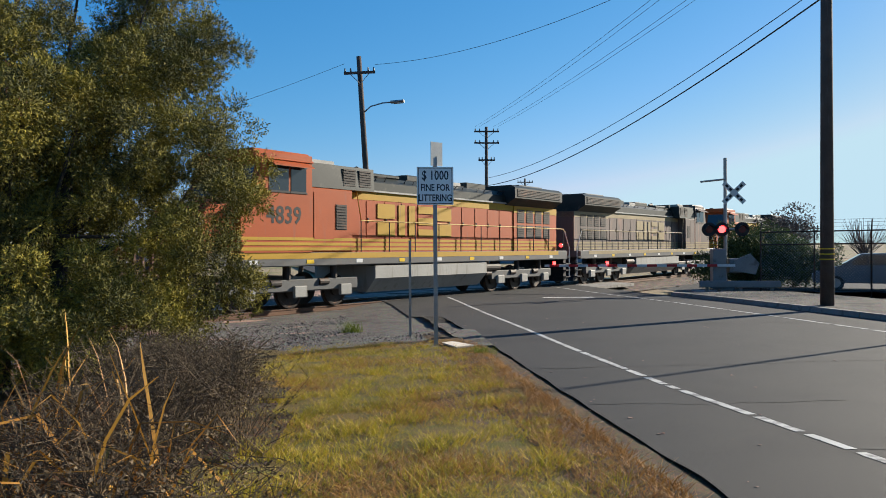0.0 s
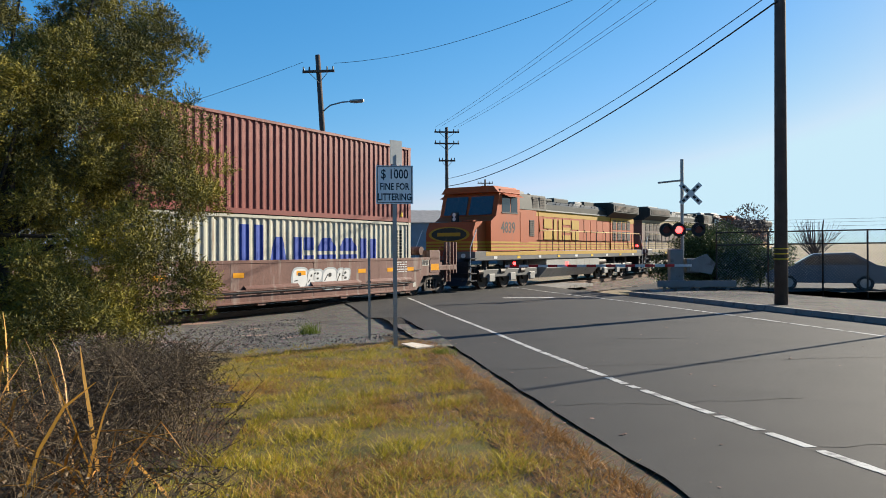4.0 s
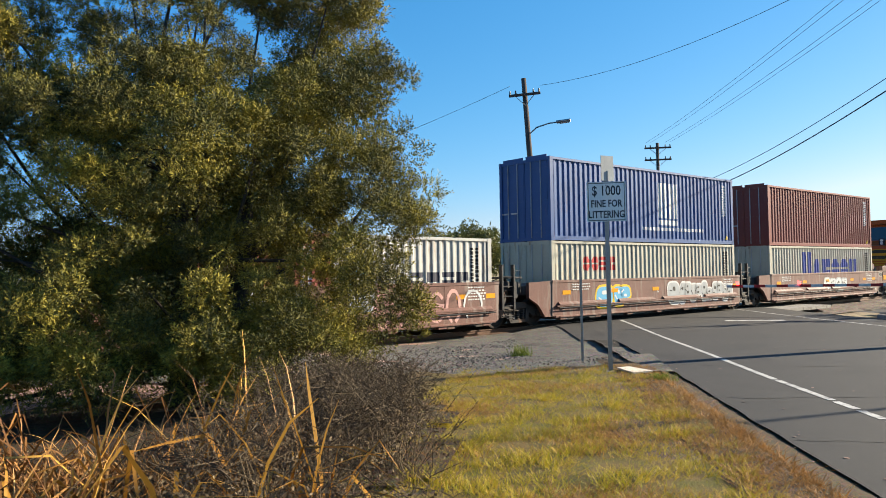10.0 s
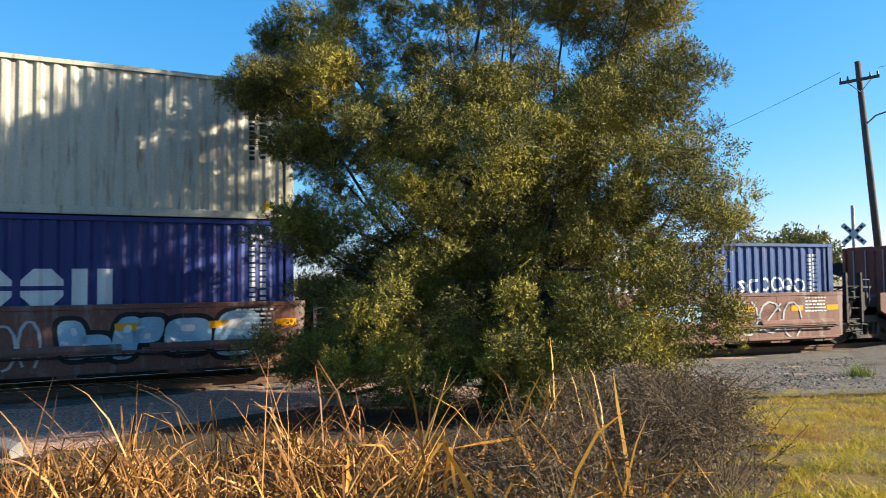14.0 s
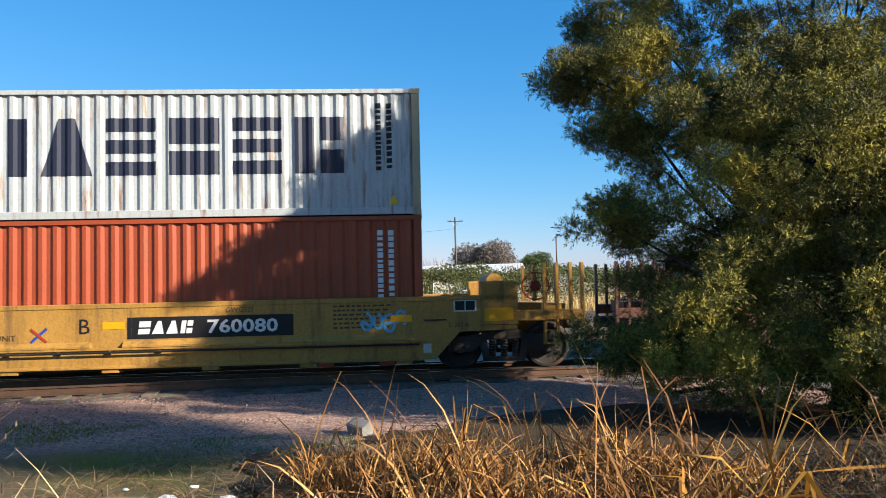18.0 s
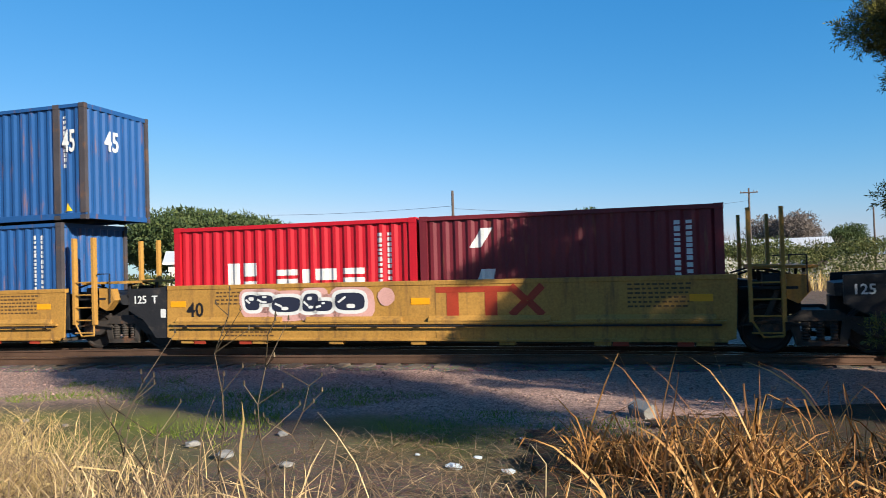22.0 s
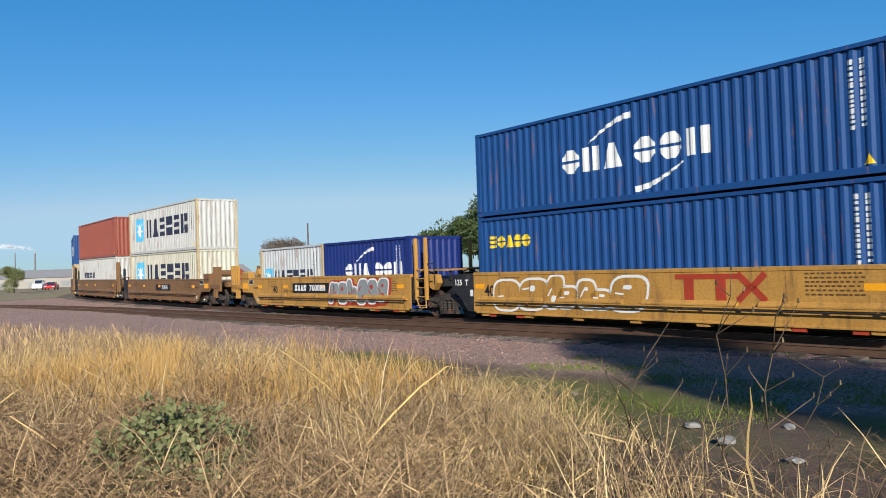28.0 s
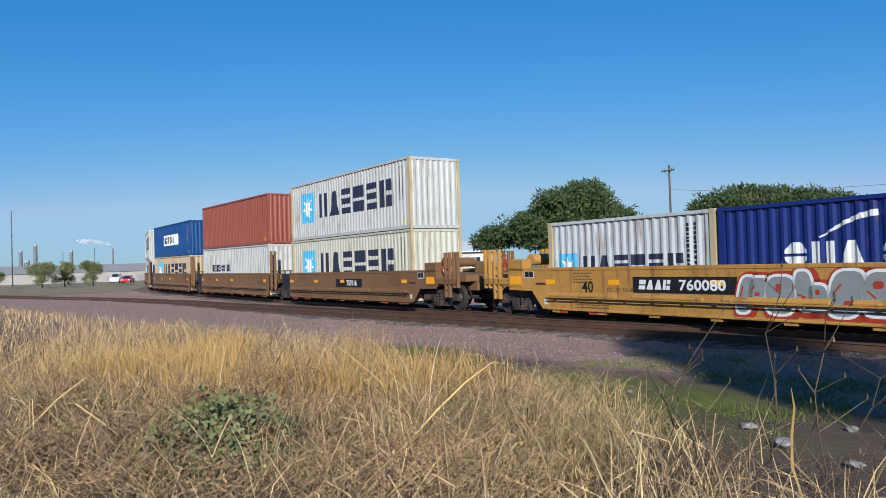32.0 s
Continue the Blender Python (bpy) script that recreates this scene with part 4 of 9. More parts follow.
        if kind == "joint":
            for sd in (-1, 1):
                ya, yb = sorted((sd * 1.18, sd * 1.31))
                if s < 0:
                    side = part("end_plate", MB().prism_y([(-L - 0.03, ztop), (-L - 1.15, ztop - 0.04), (-L - 1.15, 0.95), (-L - 0.72, 0.72), (-L - 0.38, 0.3), (-L - 0.03, 0.3)], ya, yb), m, ob)
                else:
                    # ladder between two tall posts, with a brace under it
                    pc = BLACK if colour is CAR_BROWN else colour
                    for x in (L + 0.32, L + 0.89):
                        part("post", MB().box(x - 0.035, x + 0.035, ya, yb, 0.62, 2.05 if colour is CAR_BROWN else 2.75, 0.01), pc, ob)
                    for i in range(5):
                        z = 0.42 + i * 0.31
                        part("rung", MB().tube([(L + 0.32, sd * 1.27, z), (L + 0.89, sd * 1.27, z)], 0.018, 6), pc, ob)
                    part("ladder_rail", MB().tube([(L + 0.87, sd * 1.27, 0.36), (L + 0.87, sd * 1.27, 1.7)], 0.022, 6), pc, ob)
                    part("ladder_rail", MB().tube([(L + 0.34, sd * 1.27, 0.64), (L + 0.52, sd * 1.27, 0.34), (L + 0.87, sd * 1.27, 0.36)], 0.022, 6), pc, ob)
                    part("cast_bracket", MB().prism_y([(L + 0.95, 1.5), (L + 1.3, 1.48), (L + 1.38, 1.2), (L + 1.15, 0.95), (L + 0.95, 1.05)], *sorted((sd * 0.92, sd * 1.16))), pc, ob)
                    part("crossover_board", MB().box(L + 0.4, L + 1.5, *sorted((sd * 0.25, sd * 1.12)), 1.6, 1.66, 0.01), pc, ob)
                    part("board_leg", MB().box(L + 1.3, L + 1.36, *sorted((sd * 0.5, sd * 0.56)), 1.28, 1.6), BLACK, ob)
                    part("board_leg", MB().box(L + 0.5, L + 0.56, *sorted((sd * 0.5, sd * 0.56)), 1.28, 1.6), BLACK, ob)
                    # walkway grating, brake rigging and pipes over the shared truck
                    part("walkway", MB().box(L + 0.15, L + 1.15, *sorted((sd * 0.76, sd * 1.17)), 1.22, 1.27), BLACK, ob)
                    part("brake_lever", MB().prism_y([(L + 0.5, 0.55), (L + 0.58, 0.55), (L + 0.86, 1.2), (L + 0.76, 1.2)], *sorted((sd * 1.02, sd * 1.06))), STEEL, ob)
                    part("brake_rod", MB().tube([(L - 0.1, sd * 1.1, 0.5), (L + 0.6, sd * 1.1, 0.62), (L + 1.3, sd * 1.1, 0.55)], 0.025, 6), STEEL, ob)
                    part("pipe", MB().tube([(L + 0.1, sd * 0.95, 1.5), (L + 0.5, sd * 0.98, 1.62), (L + 0.95, sd * 0.95, 1.52), (L + 1.35, sd * 0.9, 1.3)], 0.022, 6), BLACK, ob)
                    part("handhold", MB().tube([(L + 0.98, sd * 1.25, 1.85), (L + 1.3, sd * 1.2, 1.85), (L + 1.3, sd * 1.2, 1.15)], 0.018, 6), BLACK, ob)
                    part("stop_block", MB().box(L + 0.55, L + 0.85, *sorted((sd * 0.8, sd * 1.12)), 1.27, 1.52, 0.03), BLACK, ob)
        else:
            for sd in (-1, 1):
                ya, yb = sorted((sd * 1.2, sd * 1.33))
                part("end_box", MB().box(*sorted((s * (L + 1.05), s * (L + 1.8))), *sorted((sd * 1.0, sd * 1.35)), 0.9, 1.8, 0.03), colour, ob)
                part("reflector", MB().box(*sorted((s * (L + 1.12), s * (L + 1.7))), *sorted((sd * 1.352, sd * 1.357)), 1.0, 1.26), MARK_AMBER, ob)
                plate = part("data_plate", MB().box(*sorted((s * (L + 0.5), s * (L + 0.96))), *sorted((sd * 1.337, sd * 1.343)), 1.2, 1.44), MARK_DULLWHITE, ob)
                part("plate_field", MB().box(*sorted((s * (L + 0.53), s * (L + 0.72))), *sorted((sd * 1.3435, sd * 1.346)), 1.23, 1.41), MARK_BLACK, plate)
                part("plate_field", MB().box(*sorted((s * (L + 0.74), s * (L + 0.93))), *sorted((sd * 1.3435, sd * 1.346)), 1.23, 1.41), MARK_BLACK, plate)
                part("small_plate", MB().box(*sorted((s * (L - 0.12), s * (L + 0.04))), *sorted((sd * 1.337, sd * 1.341)), 0.4, 0.58), MARK_DULLWHITE, ob)
                part("lever_rod", MB().tube([(s * (L - 0.1), sd * 1.38, 1.05), (s * (L + 0.35), sd * 1.38, 1.05)], 0.014, 6), STEEL, ob)
                for x, z0 in ((L + 2.36, 0.5), (L + 2.62, 0.5), (L + 2.9, 0.85), (L + 3.14, 0.85)):
                    part("post", MB().box(*sorted((s * (x - 0.028), s * (x + 0.028))), ya, yb, z0, 2.15, 0.01), colour, ob)
                for i in range(5):
                    part("rung", MB().tube([(s * (L + 2.36), sd * 1.28, 0.52 + i * 0.26), (s * (L + 2.62), sd * 1.28, 0.52 + i * 0.26)], 0.016, 6), m, ob)
                part("step_beam", MB().box(*sorted((s * (L + 1.8), s * (L + 3.14))), ya, yb, 0.98, 1.2, 0.02), m, ob)
            wheel = MB()
            for i in range(16):
                a, b = 2 * math.pi * i / 16, 2 * math.pi * (i + 1) / 16
                wheel.tube([(s * (L + 2.2) + 0.28 * math.cos(a), -1.18, 1.68 + 0.28 * math.sin(a)), (s * (L + 2.2) + 0.28 * math.cos(b), -1.18, 1.68 + 0.28 * math.sin(b))], 0.02, 6)
            for i in range(8):
                a = 2 * math.pi * i / 8
                wheel.tube([(s * (L + 2.2), -1.18, 1.68), (s * (L + 2.2) + 0.28 * math.cos(a), -1.18, 1.68 + 0.28 * math.sin(a))], 0.016, 5)
            wheel.cyl((s * (L + 2.2), -1.12, 1.68), (s * (L + 2.2), -1.17, 1.68), 0.12, 14)
            part("brake_wheel", wheel, P_ORANGE, ob, "rusty red brake wheel")
            part("coupler", MB().box(*sorted((s * (L + 2.8), s * (L + 3.4))), -0.14, 0.14, 0.74, 0.98, 0.03), STEEL, ob)
            part("air_tank", MB().cyl((s * (L + 1.42), -0.7, 1.78), (s * (L + 1.42), 0.7, 1.78), 0.18, 14), colour, ob)
            part("air_hose", MB().tube([(s * (L + 2.5), -0.4, 0.9), (s * (L + 2.8), -0.42, 0.5), (s * (L + 3.2), -0.3, 0.45)], 0.03, 6), BLACK, ob)
    yf = -1.336
    if unit:
        lettering(unit, 0.42, MARK_BLACK, ob, Matrix.Translation((-0.62, yf, 0.94)) @ pose(0, 0, 0, 90), "unit_letter")
    for layer, (nm, polys, mt) in enumerate(marks):
        mb = MB()
        dy = 0.0025 * layer
        for q in polys:
            area = sum(p[0] * r[1] - r[0] * p[1] for p, r in zip(q, q[1:] + q[:1]))
            q = q if area > 0 else q[::-1]
            mb.prism_y(q, yf - 0.003 - dy, yf - 0.0005 - dy)
        part(nm, mb, mt, ob)["kind"] = "stuff"
    return ob


def scrawl(seed, x0, x1, z0, z1, w, n, step=0.5):
    """Loops of spray paint as bars."""
    rnd = random.Random(seed)
    polys = []
    for i in range(n):
        cx = x0 + (x1 - x0) * (i + 0.5) / n
        rw, rh = (x1 - x0) / n * rnd.uniform(0.38, 0.5), (z1 - z0) / 2 * rnd.uniform(0.75, 1.0)
        cz = (z0 + z1) / 2 + rnd.uniform(-0.05, 0.05)
        a0, turn = rnd.uniform(0, 6.28), rnd.uniform(3.8, 6.2)
        pts = [(cx + rw * math.cos(a0 + turn * k / 9), cz + rh * math.sin(a0 + turn * k / 9)) for k in range(10)]
        for p, q in zip(pts, pts[1:]):
            polys.append(bar(p[0], p[1], q[0] + 1e-4, q[1] + 1e-4, w * rnd.uniform(0.8, 1.2)))
        if rnd.random() < 0.6:
            polys.append(bar(cx - rw, cz + rh * rnd.uniform(-1, 1), cx + rw, cz + rh * rnd.uniform(-1, 1), w))
    return polys


def blob(cx, cz, rx, rz, seed, n=14):
    rnd = random.Random(seed)
    return [(cx + rx * math.cos(6.2832 * k / n) * rnd.uniform(0.92, 1.04), cz + rz * math.sin(6.2832 * k / n) * rnd.uniform(0.92, 1.04)) for k in range(n)]


def throw_up(seed, x0, x1, z0, z1, n, fill, edge, line, wide=0.2, halo=None):
    """Bubble lettering sprayed on a wall, in coats: a halo, round-edged bodies with a rim, their fill, and the eyes and creases inside."""
    rnd = random.Random(seed)
    back, out, inn, thin = [], [], [], []
    w, rim = (x1 - x0) / n, 0.045 + 0.12 * wide

    def slug(cx, cz, rx, rz, tilt, k=18):
        pts = []
        for q in range(k):
            c, d = math.cos(6.2832 * q / k), math.sin(6.2832 * q / k)
            px, pz = rx * math.copysign(abs(c) ** 0.62, c), rz * math.copysign(abs(d) ** 0.62, d)
            pts.append((cx + px + tilt * pz, cz + pz))
        return pts

    for i in range(n):
        cx, tilt = x0 + (i + 0.5) * w + rnd.uniform(-0.04, 0.04) * w, rnd.uniform(-0.15, 0.25)
        lo, hi = z0 + rnd.uniform(-0.04, 0.1), z1 + rnd.uniform(-0.1, 0.05)
        cz, rz = (lo + hi) / 2, (hi - lo) / 2
        bodies = [(cx, cz, 0.52 * w, rz)] if rnd.random() < 0.55 else [(cx - 0.22 * w, cz, 0.3 * w, rz), (cx + 0.2 * w, cz + rnd.choice((-0.3, 0.3)) * rz, 0.34 * w, rz * 0.66)]
        for bx, bz, rx, rr in bodies:
            if halo:
                back.append(slug(bx + 0.05, bz - 0.03, rx + rim + 0.07, rr + rim + 0.05, tilt))
            out.append(slug(bx, bz, rx + rim * 0.5, rr + rim * 0.3, tilt))
            inn.append(slug(bx, bz, rx - rim * 0.5, rr - rim * 0.7, tilt))
            for u in (0.36, -0.4):
                if rnd.random() < 0.7:
                    thin.append(slug(bx + rnd.uniform(-0.1, 0.1) * rx, bz + u * rr, rx * rnd.uniform(0.16, 0.3), rr * rnd.uniform(0.12, 0.2), tilt, 10))
            thin.append(bar(bx - rx * 0.7, bz + rnd.uniform(-0.3, 0.3) * rr, bx - rx * 0.25, bz + rnd.uniform(-0.5, 0.5) * rr, rim * 0.6))
    cut = lambda ps: [[(px, min(max(pz, 0.3), 1.415)) for px, pz in p] for p in ps]
    coats = [("graffiti_edge", cut(out), edge), ("graffiti_fill", cut(inn), fill), ("graffiti_stroke", cut(thin), line)]
    return ([("graffiti_halo", cut(back), halo)] if halo else []) + coats

# ---- the train, from the front backwards; off: metres along the train ----
HC, STD, L40, L20, L45 = 2.896, 2.591, 12.192, 6.058, 13.716
BASE = 0.28


def star_logo(x, z, s):
    n = 7
    sq = rect(x, x + s, z, z + s)
    c = (x + s / 2, z + s / 2)
    rays = []
    for i in range(n):
        a = math.pi / 2 + 2 * math.pi * i / n
        r = s * 0.43
        rays.append([(c[0] + r * math.cos(a), c[1] + r * math.sin(a)), (c[0] + 0.18 * s * math.cos(a + 0.45), c[1] + 0.18 * s * math.sin(a + 0.45)), c,
                     (c[0] + 0.18 * s * math.cos(a - 0.45), c[1] + 0.18 * s * math.sin(a - 0.45))])
    return sq, rays


def white_star_marks(L, H):
    s = 1.5 if L > 10 else 0.8
    x = -L / 2 + (1.35 if L > 10 else 0.4)
    z = (H - s) / 2 + (0.15 if L > 10 else -0.05)
    sq, rays = star_logo(x, z, s)
    rays = [[(p[0], p[1]) for p in r] for r in rays]
    h = 1.15 if L > 10 else 0.62
    w = 0.98 if L > 10 else 0.5
    g = glyphs("rtbpbk", x + s + (0.62 if L > 10 else 0.25), z + (s - h) / 2, w, h, 0.26 if L > 10 else 0.12)
    return [("logo_panel", [sq], MARK_SKY), ("big_lettering", g, MARK_NAVY)], rays


def star_box(L, H, colour, label, **kw):
    marks, rays = white_star_marks(L, H)
    ob = container(L, H, colour, label, marks, **kw)
    mb = MB()
    hw = 1.219 - 0.03
    br = corrugation(-L / 2 + 0.12, L / 2 - 0.12)
    part("logo_star", painted(rays, br, -hw, 0.009), MARK_WHITE, ob)
    return ob


def swoosh_marks(x, z, k, arc=True):
    """Seven big white letters' worth of blocks in two words, with two swooping bars."""
    polys = glyphs("ort", x, z, 0.82 * k, 0.88 * k, 0.17 * k) + glyphs("oor", x + 3.35 * k, z, 0.86 * k, 0.88 * k, 0.17 * k)
    sw = []
    for i in range(7):
        u, v = i / 7, (i + 1) / 7
        f = lambda q: (x + 1.3 * k + 1.9 * k * q, z + 1.02 * k + 0.72 * k * math.sin(q * 1.5))
        a, b = f(u), f(v)
        sw.append(bar(a[0], a[1], b[0] + 0.04, b[1], 0.06 * k + 0.17 * k * u))
        if arc:
            f2 = lambda q: (x + 5.3 * k - 1.9 * k * q, z - 0.15 * k - 0.72 * k * math.sin(q * 1.5))
            a, b = f2(u), f2(v)
            sw.append(bar(a[0], a[1], b[0] - 0.04, b[1], 0.06 * k + 0.17 * k * u))
    return [("big_lettering", polys, MARK_WHITE), ("swoosh", sw, MARK_WHITE)]


# five brown units
C1, C2, C3, C4, C5 = 68.40, 52.95, 37.80, 22.65, 7.45
BR = "weathered brown well car unit "


def brown_marks(seed, scr):
    rnd = random.Random(seed)
    out = [("stencil", small_text(4.9, 1.38, 0.7, 5, 0.09, seed) + small_text(-5.2, 1.38, 0.9, 3, 0.09, seed + 1), MARK_WHITE)]
    for x0, x1, mt, n, w in scr:
        out.append(("graffiti", scrawl(seed + n, x0, x1, 0.32, 1.3, w, n), mt))
    return out


def patch(x0, x1, z0=0.7, z1=1.42):
    return [rect(x0, x1, z0, z1)]


cars = [
    (C1, CAR_BROWN, BR + "with white spray paint", "end", "joint", throw_up(11, -0.6, 2.2, 0.5, 1.3, 4, MARK_WHITE, MARK_GREY, MARK_BLACK, 0.13) + brown_marks(11, []), "A"),
    (C2, CAR_BROWN, BR + "with blue and white spray paint", "joint", "joint",
     throw_up(12, -3.9, -1.9, 0.4, 1.38, 2, MARK_SKY, MARK_YELLOW, MARK_WHITE, 0.3) + throw_up(22, 0.6, 5.6, 0.45, 1.3, 6, MARK_GREY, MARK_WHITE, MARK_BLACK, 0.16) + brown_marks(12, []), "E"),
    (C3, CAR_BROWN, BR + "patched with grey paint", "joint", "joint",
     [("paint_patch", patch(-3.6, -1.0) + patch(0.4, 1.3), MARK_GREY)] + brown_marks(13, [(1.2, 4.6, MARK_PINK, 5, 0.10), (4.6, 5.6, MARK_WHITE, 1, 0.07)]), "D"),
    (C4, CAR_BROWN, BR + "with pale blue spray paint", "joint", "joint", throw_up(14, -5.2, 1.4, 0.4, 1.38, 6, MARK_TEAL, MARK_NAVY, MARK_YELLOW, 0.36) + brown_marks(14, [(2.5, 4.8, MARK_GREY, 3, 0.05)]), "C"),
    (C5, CAR_BROWN, BR + "with blue and black spray paint", "joint", "end",
     throw_up(15, 1.7, 5.4, 0.4, 1.38, 4, MARK_TEAL, MARK_BLACK, MARK_WHITE, 0.36) + brown_marks(15, [(-1.4, -0.2, MARK_GREY, 3, 0.05), (0.3, 1.5, MARK_GREY, 3, 0.05)]), "B"),
]
for off, col, lab, fr, bk, mk, un in cars:
    car = well_car(col, lab, fr, bk, marks=mk, dark_back=False)
    lettering(un, 0.26, MARK_WHITE, car, Matrix.Translation((-0.1, -1.337, 0.95)) @ pose(0, 0, 0, 90), "unit_letter")
    if off == C5:
        lettering("239585", 0.33, MARK_FADED, car, Matrix.Translation((-3.62, -1.337, 0.82)) @ pose(0, 0, 0, 90), "number", bold=0.006)
        for k in range(4):
            part("faded_block", MB().box(-4.86 + 0.21 * k, -4.7 + 0.21 * k, -1.339, -1.336, 0.82, 1.05), MARK_FADED, car)
    rides(car, off)

placed(container(L40, HC, P_BROWN, "oxide-brown forty-foot container, upper of a stack", doors="back"), C1, 0, BASE + STD)
placed(container(L40, STD, P_CREAM, "cream forty-foot container with big blue lettering in a well car",
                 [("big_lettering", glyphs("rtkoor", -2.6, 0.95, 0.92, 1.35, 0.2, low=0.74), MARK_BLUE)]), C1, 0, BASE)
placed(container(L40, HC, P_MID, "blue forty-foot container with white emblem, upper of a stack",
                 [("emblem", [rect(0.4, 0.62, 1.0, 2.4), rect(0.75, 0.97, 1.0, 2.4), rect(1.1, 1.32, 1.0, 2.4), rect(1.45, 1.67, 1.0, 2.4), rect(0.4, 1.67, 0.72, 0.92)], MARK_WHITE),
                  ("small_words", small_text(-0.7, 0.62, 4.3, 1, 0.3, 5), MARK_WHITE)]), C2, 0, BASE + STD)
placed(container(L40, STD, P_CREAM, "cream forty-foot container with red lettering in a well car",
                 [("big_lettering", glyphs("oobk", -4.4, 1.55, 0.42, 0.5, 0.06), MARK_RED)]), C2, 0, BASE)
placed(star_box(L20, STD, P_WHITE, "white twenty-foot container with a pale blue panel in a well car"), C3, 3.07, BASE)
placed(container(L20, STD, P_BROWN, "oxide-red twenty-foot container in a well car",
                 [("upright_lettering", [rect(-2.5, -2.3, 1.25 + 0.42 * i, 1.55 + 0.42 * i) for i in range(3)], MARK_WHITE)]), C3, -3.07, BASE)
placed(container(L20, STD, P_BLUE, "blue twenty-foot container with white script in a well car",
                 [("script", scrawl(31, -0.4, 2.0, 1.25, 1.6, 0.06, 6), MARK_WHITE)]), C4, 3.07, BASE)
placed(star_box(L20, STD, P_WHITE, "dirty white twenty-foot container with a blue panel in a well car", post=P_TAN), C4, -3.07, BASE)
placed(container(L40, HC, P_CREAM, "cream-white forty-foot container with red lettering, upper of a stack",
                 [("red_lettering", [q for i in range(3) for q in glyphs("o", -4.75 + 0.43 * i, 2.08, 0.38, 0.46, 0.05)] + [rect(-3.44, -3.3, 2.06, 2.5), rect(-3.28, -3.08, 2.06, 2.2)], MARK_RED)]), C5, 0, BASE + HC)
placed(container(L40, HC, P_NAVY, "dark blue forty-foot container with white lettering in a well car",
                 swoosh_marks(-2.36, 1.2, 0.8, False)), C5, 0, BASE)

# five yellow units
D1, D2, D3, D4, D5 = -11.95, -27.38, -42.84, -58.42, -74.35
YE = "mustard-yellow well car unit "


def number_panel(car, x):
    part("number_panel", MB().box(x, x + 3.2, -1.341, -1.337, 0.82, 1.24), MARK_BLACK, car)
    for q in glyphs("pttk", x + 0.2, 0.91, 0.22, 0.25, 0.05, 0.15):
        part("white_mark", MB().prism_y(q if sum(p[0] * r[1] - r[0] * p[1] for p, r in zip(q, q[1:] + q[:1])) > 0 else q[::-1], -1.346, -1.342), MARK_WHITE, car)
    lettering("760080", 0.36, MARK_WHITE, car, Matrix.Translation((x + 1.52, -1.342, 0.91)) @ pose(0, 0, 0, 90), "number", bold=0.008, squeeze=1.28)


def yellow_marks(seed, logo):
    out = [("stencil", small_text(4.3, 1.38, 1.1, 6, 0.085, seed) + small_text(-4.9, 1.36, 0.7, 4, 0.085, seed + 3)
            + small_text(-4.8, 0.46, 1.3, 2, 0.08, seed + 6), MARK_INK)]
    if logo:
        a = logo
        out.append(("red_logo", [rect(a, a + 1.6, 1.26, 1.38), rect(a + 0.24, a + 0.5, 0.78, 1.27), rect(a + 1.06, a + 1.32, 0.78, 1.27),
                                 bar(a + 1.6, 1.38, a + 1.92, 1.08, 0.15), bar(a + 1.6, 0.78, a + 1.92, 1.08, 0.15), bar(a + 2.25, 1.38, a + 1.95, 1.08, 0.15), bar(a + 2.25, 0.78, a + 1.95, 1.08, 0.15)], MARK_DULL))
    return out


